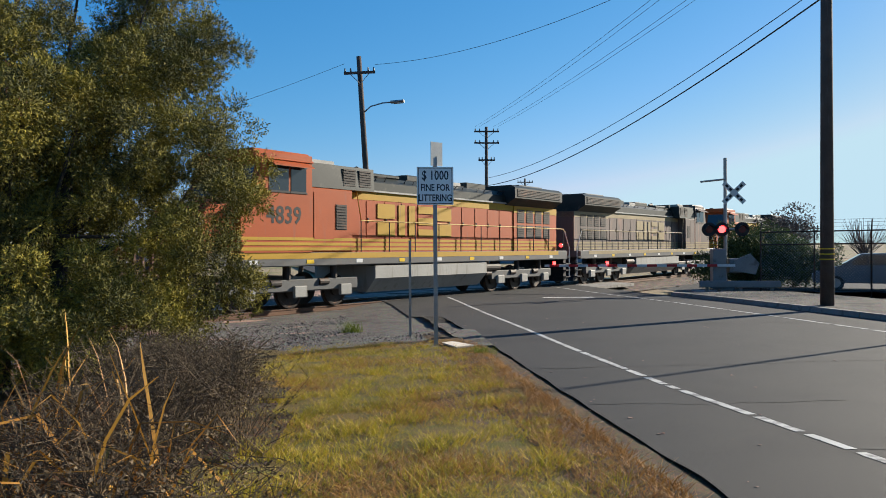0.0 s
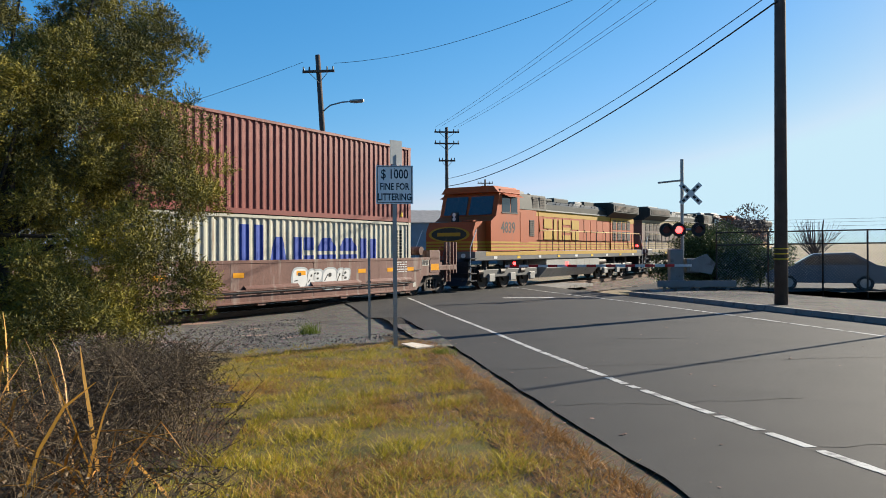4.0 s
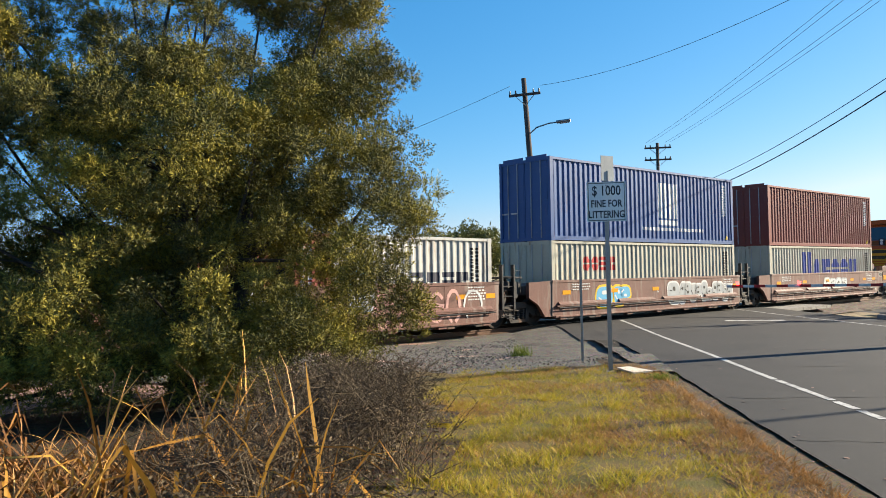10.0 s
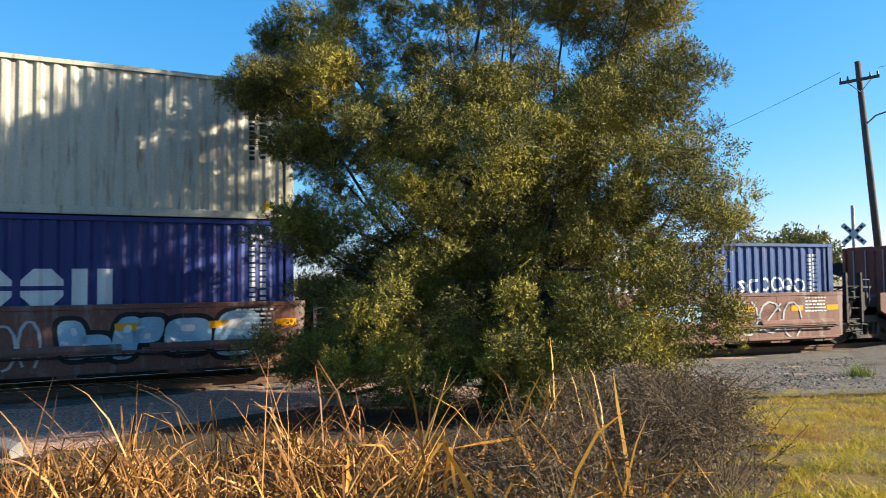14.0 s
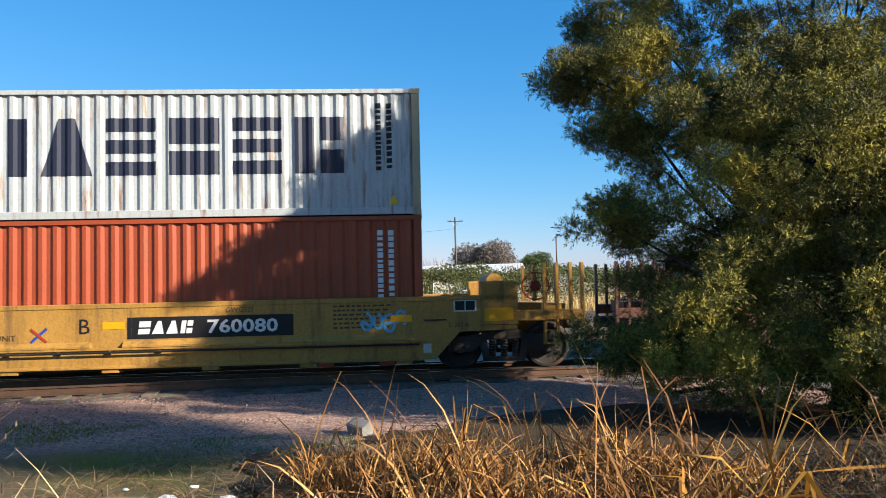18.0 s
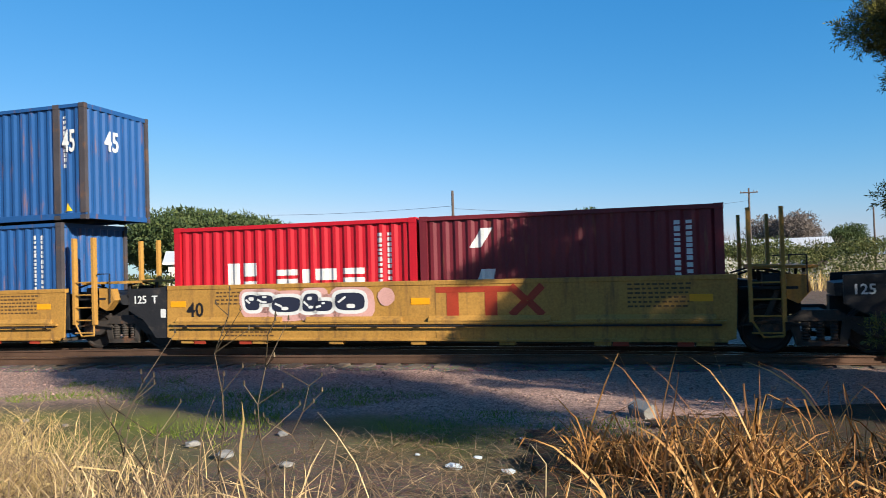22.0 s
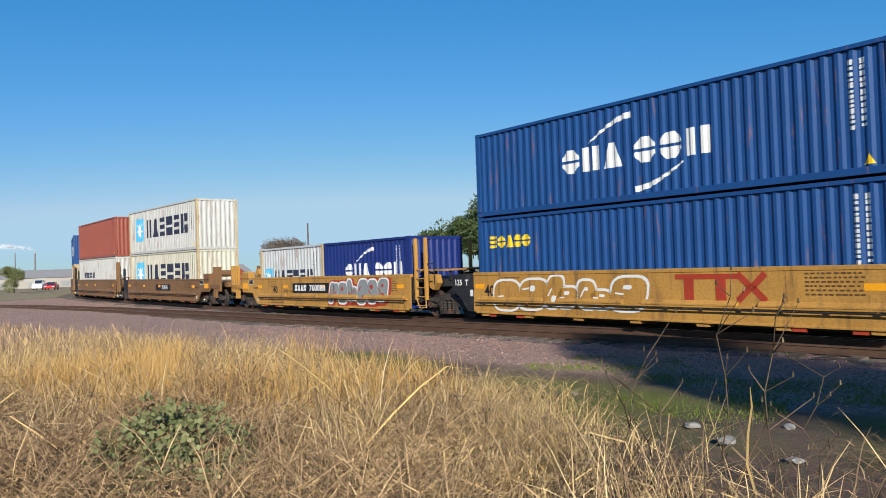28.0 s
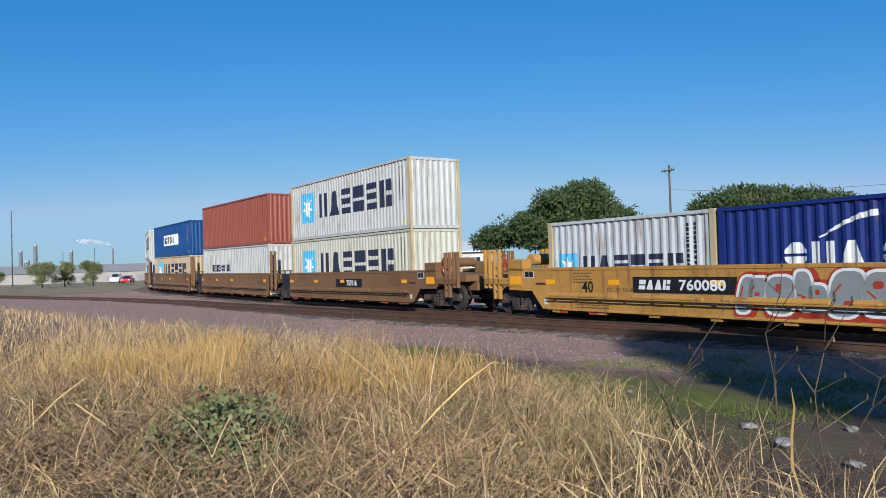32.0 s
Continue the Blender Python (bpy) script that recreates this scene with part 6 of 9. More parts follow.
    if number:
        lettering(number, 0.72, MARK_BLACK if body is L_ORANGE else MARK_WHITE, ob, Matrix.Translation((8.3 if cam_side > 0 else 6.75, cam_side * 1.532, 2.6)) @ turn, "number", bold=0.014, squeeze=0.95)
    big = MB()
    for q in glyphs("prbp", 0.0, 2.3, 0.95, 1.12, 0.2):
        big.prism_y(q if sum(p[0] * r[1] - r[0] * p[1] for p, r in zip(q, q[1:] + q[:1])) > 0 else q[::-1], -0.004, 0.004)
    big.v = [(x0 * (1 if cam_side < 0 else -1), y0, z0) for x0, y0, z0 in big.v]
    if cam_side > 0:
        big.f = [f[::-1] for f in big.f]
    word = part("big_lettering", big, trim, ob)
    word.location = (-2.3 if cam_side < 0 else 2.9, y, 0)
    return ob


loco_a = locomotive("orange and yellow diesel locomotive with dark green roof", L_ORANGE, L_YELLOW, L_DARK, "4839", 1)
rides(loco_a, 78.2 + 11.15, 6.75, pose(0, 0, 0, 0, 0, 180))
loco_b = locomotive("faded grey-brown diesel locomotive coupled back to back", L_FADED, L_FADEY, L_DARK, "", -1)
rides(loco_b, 78.2 + 33.45, 6.75)
loco_c = locomotive("orange diesel locomotive at the head of the train", L_ORANGE, L_YELLOW, L_DARK, "", 1)
rides(loco_c, 78.2 + 55.75, 6.75, pose(0, 0, 0, 0, 0, 180))
part("tail_lamp", MB().cyl((-10.4, 1.2, 2.0), (-10.5, 1.2, 2.0), 0.09, 10), LAMP_RED, loco_a)

# ---- street furniture ----
M_GALV = mat("galvanised_steel", (0.251, 0.251, 0.251), 0.45, 0.8, 0.2, 4, 50, 0.05)
M_SIGN = mat("sign_white", (0.62, 0.70, 0.73), 0.4, 0, 0.06, 3, 50, 0.02)
M_SIGNINK = mat("sign_ink", (0.0174, 0.0348, 0.0522), 0.5, 0, 0.1, 3, 50, 0)
M_POLE = mat("weathered_pole_wood", (0.074, 0.0566, 0.0478), 0.9, 0, 0.3, 2, 40, 0.4, (0.13, 0.11, 0.10), 0.3, 0, 3, True)
M_WIRE = mat("cable_black", (0.0174, 0.0174, 0.0191), 0.6, 0, 0.1, 3, 30, 0)
M_CERAMIC = mat("insulator", (0.087, 0.0783, 0.0696), 0.3, 0, 0.1, 3, 30, 0)
M_PAPER = mat("bleached_paper", (0.574, 0.505, 0.409), 0.8, 0, 0.15, 6, 40, 0.2)
M_LITTER_AND_SHADE = mat("plastic_litter", (0.479, 0.522, 0.539), 0.5, 0, 0.2, 6, 40, 0.2)


def on_ground(x, y, dz=0.0, rz=0.0):
    return Matrix.Translation((x, y, ground_z(x, y) + dz)) @ pose(0, 0, 0, 0, 0, rz)


post = thing("littering_sign", "white littering fine sign on a galvanised steel post", "road sign", m=on_ground(0.48, 13.75, 0.09, 1.5))
part("post", MB().box(-0.035, 0.035, -0.02, 0.02, -0.3, 3.35, 0.004), M_GALV, post)
panel = part("sign_panel", MB().box(-0.33, 0.33, -0.032, -0.024, 2.48, 3.16), M_SIGN, post)
brd = MB()
for x0, x1, z0, z1 in ((-0.31, 0.31, 2.495, 2.507), (-0.31, 0.31, 3.133, 3.145), (-0.31, -0.298, 2.495, 3.145), (0.298, 0.31, 2.495, 3.145)):
    brd.box(x0, x1, -0.0345, -0.0325, z0, z1)
part("border", brd, M_SIGNINK, panel)
for word, z, size in (("$ 1000", 2.93, 0.235), ("FINE FOR", 2.73, 0.17), ("LITTERING", 2.545, 0.17)):
    lettering(word, size, M_SIGNINK, panel, Matrix.Translation((0, -0.0335, z)) @ pose(0, 0, 0, 90), "lettering", bold=0.004, align="CENTER", extrude=0.001, squeeze=0.74)
for z in (2.55, 3.1):
    part("bolt", MB().cyl((0, -0.03, z), (0, -0.042, z), 0.012, 8), M_GALV, panel)
back = part("back_panel", MB().box(-0.005, 0.005, -0.14, 0.14, 3.15, 3.58), MARK_GREY, post, "bare metal back of a second sign")
back.matrix_basis = Matrix.Translation((0.03, 0, 0.03)) @ pose(0, 0, 0, 0, 0, -52)
slim = thing("marker_post", "thin bare steel post standing in the gravel", "post", m=on_ground(0.05, 15.9))
part("post", MB().box(-0.025, 0.025, -0.015, 0.015, -0.3, 2.0, 0.003), M_GALV, slim)
part("cap", MB().box(-0.03, 0.03, -0.02, 0.02, 2.0, 2.015), M_GALV, slim)


def utility_pole(x, y, h, r, label, lean=0.0, arms=(), turn=0.0, base=None):
    """arms: rows of (height, length)."""
    ob = thing("utility_pole", label, "utility pole", "utility poles", m=on_ground(x, y, 0, turn) @ pose(0, 0, 0, 0, lean, 0))
    part("pole", MB().tube([(0, 0, -0.3), (0, 0, h * 0.5), (0, 0, h)], r, 14, r * 0.72), M_POLE, ob, smooth=True)
    for z, ln in arms:
        arm = part("crossarm", MB().box(-ln / 2, ln / 2, -r - 0.1, -r + 0.02, z - 0.06, z + 0.06, 0.01), M_POLE, ob)
        for k in (-0.46, -0.28, 0.28, 0.46):
            part("insulator", MB().cyl((k * ln, -r - 0.04, z + 0.06), (k * ln, -r - 0.04, z + 0.24), 0.05, 8, 0.03), M_CERAMIC, arm)
        for s in (-1, 1):
            part("brace", MB().tube([(s * ln * 0.3, -r - 0.05, z - 0.05), (0, -r - 0.02, z - 0.55)], 0.018, 5), M_GALV, arm)
    return ob


def street_lamp_arm(pole, z, dx, dy, rise, label="grey cobra-head street lamp"):
    arm = part("lamp_arm", MB().tube([(0, 0, z), (dx * 0.3, dy * 0.3, z + rise * 0.75), (dx * 0.7, dy * 0.7, z + rise), (dx, dy, z + rise)], 0.035, 8), M_GALV, pole)
    u = Vector((dx, dy, 0)).normalized()
    m = MB().box(-0.05, 0.62, -0.14, 0.14, -0.06, 0.07, 0.05)
    head = part("lamp_head", m, M_GALV, arm, label)
    head.matrix_basis = Matrix.Translation((dx, dy, z + rise)) @ pose(0, 0, 0, 0, 0, math.degrees(math.atan2(u.y, u.x)))
    part("lens", MB().box(0.1, 0.55, -0.1, 0.1, -0.09, -0.06, 0.01), MARK_GREY, head)


pole_a = utility_pole(-1.45, 38.0, 11.6, 0.17, "leaning dark wooden utility pole with street lamp behind the railway", lean=-3.2, arms=[(10.75, 1.55)])
street_lamp_arm(pole_a, 8.75, 1.5, -0.3, 0.45)
pole_b = utility_pole(6.8, 59.6, 11.4, 0.16, "wooden utility pole with three crossarms in the distance", arms=[(11.0, 1.95), (10.1, 1.95), (8.75, 1.3)])
pole_c = utility_pole(12.15, 21.2, 13.0, 0.19, "tall wooden utility pole with warning bands at the road side", arms=[(12.0, 2.2)])
street_lamp_arm(pole_c, 9.3, 2.3, 0.9, 0.25)
for z in (1.55, 1.7, 1.85):
    part("warning_band", MB().cyl((0, 0, z - 0.16), (0, 0, z - 0.13), 0.196, 14), MARK_YELLOW, pole_c)
for x, y, h in ((16, 96, 10.5), (-2, 120, 10), (24, 135, 10), (6, 150, 10)):
    utility_pole(x, y, h, 0.15, "wooden utility pole in the far distance", arms=[(h - 0.5, 2.0), (h - 1.4, 2.0)])
for x, y, h, ar in ((-73.7, 52.9, 9.8, [(9.3, 1.8)]), (-55.7, 14.7, 7.6, []), (-79.2, -13.9, 11.0, [(10.4, 1.6)]), (-84.7, -53.4, 8.0, []), (-80, 75, 8, []), (-109.2, -167, 17, [])):
    utility_pole(x, y, h, 0.13, "thin utility pole beyond the railway", arms=ar, turn=60)


def wire(name, a, b, sag, r, label):
    a, b = Vector(a), Vector(b)
    pts = []
    for i in range(21):
        u = i / 20
        p = a.lerp(b, u)
        pts.append((p.x, p.y, p.z - sag * 4 * u * (1 - u)))
    return tagged(part(name, MB().tube(pts, r, 5), M_WIRE), label, "overhead wire", "overhead wires")


top_c = (12.15, 21.2)
for k, dx in enumerate((-0.9, -0.55, 0.55, 0.9)):
    wire("overhead_wire", (top_c[0] + dx, 21.0, 11.95), (6.8 + dx, 59.5, 10.95), 0.35, 0.009, "thin overhead wire strung between two poles")
    wire("overhead_wire", (top_c[0] + dx, 21.0, 11.95), (30 + dx, -25, 11.5), 0.6, 0.009, "thin overhead wire strung along the road")
wire("overhead_wire", (11.7, 21.0, 11.5), (-1.3, 37.95, 10.66), 1.0, 0.010, "thin overhead wire crossing above the railway")
wire("overhead_wire", (-2.8, 38.0, 10.7), (-34, 52, 6.5), 1.2, 0.010, "sagging overhead wire behind the tree")
wire("overhead_wire", (12.0, 21.1, 8.7), (6.8, 59.6, 6.3), 1.0, 0.026, "thick black cable sagging between poles")
wire("overhead_wire", (12.0, 21.1, 9.05), (6.8, 59.6, 6.9), 0.95, 0.016, "black cable sagging between poles")
wire("overhead_wire", (12.0, 21.1, 9.2), (31, -22, 8.5), 0.8, 0.02, "black cable along the road")
wire("overhead_wire", (-55.7, 14.7, 6.3), (-79.2, -13.9, 8.5), 0.7, 0.012, "far overhead wire beyond the railway")
wire("overhead_wire", (-55.7, 14.7, 6.1), (-73.7, 52.9, 8.0), 0.7, 0.012, "far overhead wire beyond the railway")

# ---- level crossing ----
M_SIGNALBOX = mat("signal_case", (0.16, 0.165, 0.165), 0.5, 0.2, 0.15, 2, 40, 0.05, DIRT, 0.3)
M_LENS_DARK = mat("dark_red_lens", (0.087, 0.013, 0.013), 0.2, 0, 0.05, 3, 40, 0)
M_LENS_LIT = glow("lit_red_lens", (1.0, 0.03, 0.03), 6.0)


def crossbuck(ob, z, y=-0.1, off=0.0, size=1.15):
    for a in (45, -45):
        blade = part("crossbuck_blade", MB().box(-size / 2, size / 2, -0.008, 0.008, -0.1, 0.1), MARK_WHITE, ob)
        blade.matrix_basis = Matrix.Translation((off, y - (0.02 if a > 0 else 0), z)) @ pose(0, 0, 0, 0, a, 0)
        m = MB()
        for k in range(5):
            if k != 2:
                m.box(-size / 2 + 0.12 + k * 0.2, -size / 2 + 0.24 + k * 0.2, -0.0115, -0.0095, -0.05, 0.05)
        part("lettering_bars", m, MARK_BLACK, blade)


sig = thing("crossing_signal", "level crossing signal with crossbuck, red lamps and lowered gate", "crossing signal", "crossing signals", m=on_ground(13.3, 30.6, 0.05, -12))
part("mast", MB().cyl((0, 0, 0), (0, 0, 5.5), 0.07, 12), M_GALV, sig)
part("mast_base", MB().box(-0.28, 0.28, -0.28, 0.28, -0.3, 0.28, 0.05), M_SIGNALBOX, sig)
crossbuck(sig, 4.05, off=0.32)
part("bell_bracket", MB().tube([(0, 0, 4.62), (-1.0, -0.1, 4.52)], 0.04, 6), M_GALV, sig)
part("crossarm", MB().tube([(-0.75, -0.1, 2.55), (0.85, -0.1, 2.55)], 0.05, 8), M_GALV, sig)
for x, lit in ((-0.68, False), (-0.18, True), (0.62, False)):
    hood = part("signal_backplate", MB().cyl((x, -0.16, 2.55), (x, -0.19, 2.55), 0.29, 22), BLACK, sig)
    v = MB()
    for k in range(9):
        a0, a1 = math.pi * k / 9, math.pi * (k + 1) / 9
        v.add([(x + 0.17 * math.cos(a0), -0.19, 2.55 + 0.17 * math.sin(a0)), (x + 0.17 * math.cos(a1), -0.19, 2.55 + 0.17 * math.sin(a1)),
               (x + 0.17 * math.cos(a1), -0.42, 2.55 + 0.17 * math.sin(a1)), (x + 0.17 * math.cos(a0), -0.42, 2.55 + 0.17 * math.sin(a0))], [(0, 1, 2, 3)])
    part("visor", v, BLACK, hood)
    part("lens", MB().cyl((x, -0.19, 2.55), (x, -0.21, 2.55), 0.15, 18), M_LENS_LIT if lit else M_LENS_DARK, hood, "lit red lens" if lit else "dark red lens")
part("equipment_case", MB().box(-0.55, -0.05, -0.3, 0.3, 0.1, 1.75, 0.03), M_SIGNALBOX, sig)
part("gate_mechanism", MB().box(0.12, 0.62, -0.3, 0.3, 0.75, 1.35, 0.06), M_SIGNALBOX, sig)
part("counterweight", MB().prism_y([(0.25, 0.85), (1.1, 0.7), (1.25, 1.15), (0.9, 1.55), (0.3, 1.3)], -0.36, -0.3), M_SIGNALBOX, sig)
gate = part("gate_arm", MB().box(-7.4, 0.3, -0.4, -0.36, 1.02, 1.12), MARK_WHITE, sig)
for k in range(9):
    part("red_band", MB().box(-7.2 + k * 0.8, -6.8 + k * 0.8, -0.404, -0.356, 1.018, 1.122), MARK_RED, gate)
for x in (-7.0, -4.8):
    part("gate_lamp", MB().cyl((x, -0.38, 1.12), (x, -0.38, 1.25), 0.06, 8), M_LENS_LIT, gate)
plinth = thing("signal_plinth", "dark weathered concrete plinth under the crossing signal", "plinth", m=on_ground(13.3, 30.6, 0, -12))
part("slab", MB().box(-1.3, 1.9, -0.9, 0.9, -0.2, 0.05), M_CONCRETE, plinth)
part("barrier_rail", MB().box(-1.2, 1.9, -1.0, -0.9, 0.25, 0.52, 0.02), M_SIGNALBOX, plinth)
for x in (-0.9, 0.4, 1.6):
    part("barrier_post", MB().box(x - 0.06, x + 0.06, -0.9, -0.8, -0.2, 0.5), M_SIGNALBOX, plinth)

sig2 = thing("crossing_signal", "crossbuck on a mast on the far side of the tracks", "crossing signal", "crossing signals", m=on_ground(-2.45, 36.4, 0, 5))
part("mast", MB().cyl((0, 0, -0.2), (0, 0, 5.15), 0.07, 12), M_GALV, sig2)
crossbuck(sig2, 3.95)
part("crossarm", MB().tube([(-0.7, -0.1, 2.5), (0.7, -0.1, 2.5)], 0.05, 8), M_GALV, sig2)
for x in (-0.6, 0.6):
    part("signal_backplate", MB().cyl((x, -0.16, 2.5), (x, -0.19, 2.5), 0.29, 20), BLACK, sig2)

# kerbs, pavement and gutter
tagged(road_strip("pavement", ROAD_W + 0.18, ROAD_W + 4.5, M_GREYGRAVEL, 0.13, 8, 29, "dusty pavement of worn concrete and dirt", 1.0), category="pavement")
kerb = thing("kerb", "chipped grey concrete kerb along the far road side", "kerb", kind="structure")
rk = random.Random(3)
for k in range(16):
    y = 6.0 + k * 1.42
    if y > 27.5:
        break
    x0, x1 = edge_x(y) + ROAD_W, edge_x(y + 1.4) + ROAD_W
    z0, z1 = road_z(x0, y), road_z(x1, y + 1.4)
    q = 0.012 * rk.uniform(-1, 1)
    part("kerb_stone", MB().add([(x0 + q, y, z0 - 0.1), (x0 + 0.18, y, z0 - 0.1), (x1 + 0.18, y + 1.4, z1 - 0.1), (x1 + q, y + 1.4, z1 - 0.1),
                                 (x0 + 0.03 + q, y, z0 + 0.14), (x0 + 0.18, y, z0 + 0.14), (x1 + 0.18, y + 1.4, z1 + 0.14), (x1 + 0.03 + q, y + 1.4, z1 + 0.14)],
                                [(0, 3, 2, 1), (4, 5, 6, 7), (0, 1, 5, 4), (1, 2, 6, 5), (2, 3, 7, 6), (3, 0, 4, 7)]), M_CONCRETE, kerb)
# the shadow below the asphalt lip is put into this soil's colour
M_GUTTER = blend_mat("gutter_soil_with_shade", [(0.013, 0.012, 0.011), (0.027, 0.024, 0.02), (0.018, 0.0165, 0.015)], 3.0, 0.95, 60, 0.8)
M_CURBDIRT = blend_mat("dry_red_soil", [(0.085, 0.048, 0.026), (0.12, 0.068, 0.03), (0.06, 0.042, 0.022)], 2.0, 0.95, 60, 0.7)
# a soil trench lies along the broken edge of the asphalt, its shade painted in near-black
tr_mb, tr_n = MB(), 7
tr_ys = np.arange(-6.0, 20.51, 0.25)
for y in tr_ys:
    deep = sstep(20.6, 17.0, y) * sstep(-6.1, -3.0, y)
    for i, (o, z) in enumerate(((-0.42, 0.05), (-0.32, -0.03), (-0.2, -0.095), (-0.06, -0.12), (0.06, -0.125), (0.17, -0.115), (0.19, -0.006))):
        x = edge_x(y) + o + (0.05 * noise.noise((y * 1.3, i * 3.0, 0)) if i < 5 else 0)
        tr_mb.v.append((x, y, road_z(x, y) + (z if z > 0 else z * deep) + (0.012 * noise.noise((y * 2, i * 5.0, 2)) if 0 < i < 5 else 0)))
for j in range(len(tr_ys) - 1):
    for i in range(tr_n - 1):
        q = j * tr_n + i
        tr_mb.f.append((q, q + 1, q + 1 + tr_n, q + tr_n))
tagged(part("gutter", tr_mb, M_GUTTER, smooth=True), "soil trench along the broken road edge, shade in its near-black colour", "gutter", kind="structure")
road_strip("verge_edge", -0.95, -0.38, M_CURBDIRT, 0.062, -6.0, 15.2, "dry reddish soil along the edge of the grass", 0.25, category="ground", edge=0.16)
stop = MB()
for i in range(8):
    x = 5.2 + i * 0.28
    stop.v += [(x, 27.95, road_z(x, 27.95) + 0.005), (x, 28.4, road_z(x, 28.4) + 0.005)]
    if i:
        stop.f.append((2 * i - 2, 2 * i, 2 * i + 1, 2 * i - 1))
tagged(part("road_marking", stop, M_LINE), "worn white stop bar before the level crossing", "road marking", kind="structure")

# crossing deck between the rails
deck = thing("crossing_deck", "grey concrete panels between the rails at the level crossing", "crossing deck", kind="structure")
for lane, (ua, ub) in enumerate(((-2.6, -0.84), (-0.68, 0.68), (0.84, 2.6))):
    for k in range(7):
        s = 26.2 + k * 2.45
        a, d = on_track(s, -(ua + ub) / 2)
        o = part("panel", MB().box(-1.2, 1.2, -(ub - ua) / 2, (ub - ua) / 2, -0.15, -0.012), M_CONCRETE, deck)
        o.matrix_basis = Matrix.Translation(a) @ pose(0, 0, 0, 0, 0, math.degrees(math.atan2(d.y, d.x)))


# ---- chain-link fence and parked cars ----
def fence(pts, h, label):
    ob = thing("chain_link_fence", label, "fence")
    M = M_GALV
    mesh_m = bpy.data.materials.get("chain_link") or mat("chain_link", (0.22, 0.22, 0.22), 0.5, 0.6, 0.1, 3, 40, 0)
    for (xa, ya), (xb, yb) in zip(pts, pts[1:]):
        n = max(1, round(math.hypot(xb - xa, yb - ya) / 1.6))
        za, zb = ground_z(xa, ya), ground_z(xb, yb)
        for i in range(n + 1):
            u = i / n
            x, y, z = xa + (xb - xa) * u, ya + (yb - ya) * u, za + (zb - za) * u
            p = part("fence_post", MB().cyl((x, y, z - 0.2), (x, y, z + h), 0.035, 8), STEEL, ob)
            if i % 2 == 0:
                part("barb_arm", MB().tube([(x, y, z + h), (x + 0.1, y + 0.1, z + h + 0.4)], 0.025, 5), STEEL, p)
        for q in (0.08, h * 0.78, h - 0.03):
            part("fence_rail", MB().tube([(xa, ya, za + q), (xb, yb, zb + q)], 0.028, 6), STEEL, ob)
        for q in (h + 0.15, h + 0.3, h + 0.42):
            part("barbed_wire", MB().tube([(xa, ya, za + q), (xb, yb, zb + q)], 0.006, 4), STEEL, ob)
        ln = math.hypot(xb - xa, yb - ya)
        net = MB()
        k = int(ln / 0.12)
        ux, uy = (xb - xa) / ln, (yb - ya) / ln
        for s in (-1, 1):
            for i in range(-int(h / 0.12), k):
                a0, a1 = i * 0.12, i * 0.12 + h
                lo, hi = max(0, a0), min(ln, a1)
                if hi - lo < 0.05:
                    continue
                zz = lambda a: (a - a0) if s > 0 else h - (a - a0)
                net.tube([(xa + ux * lo, ya + uy * lo, za + zz(lo)), (xa + ux * hi, ya + uy * hi, za + zz(hi))], 0.003, 3)
        part("mesh_panel", net, mesh_m, ob)
    return ob


fence([(14.6, 30.2), (18.0, 28.2), (26.0, 23.5), (33.0, 19.5)], 2.45, "rusty chain-link fence with barbed wire on top")

sheet("parking_yard", lambda x, y: (x - 14.6) * 0.505 + (y - 30.2) * 0.863 > -0.6 and track_dist(x, y) > 5.0, M_ASPHALT, 12, 46, 16, 52, 1.0, 0.05, "worn dark asphalt yard behind the fence", rough=0.02)

C_PAINT = [mat("car_silver_blue", (0.07, 0.095, 0.13), 0.25, 0.4, 0.05, 2, 30, 0), mat("car_dark_grey", (0.05, 0.055, 0.06), 0.25, 0.3, 0.05, 2, 30, 0), mat("car_red", (0.4, 0.02, 0.02), 0.25, 0.2, 0.05, 2, 30, 0),
           mat("car_white", (0.6, 0.6, 0.6), 0.3, 0.1, 0.05, 2, 30, 0)]
M_TYRE = mat("tyre_rubber", (0.0174, 0.0174, 0.0174), 0.85, 0, 0.2, 6, 40, 0.2)


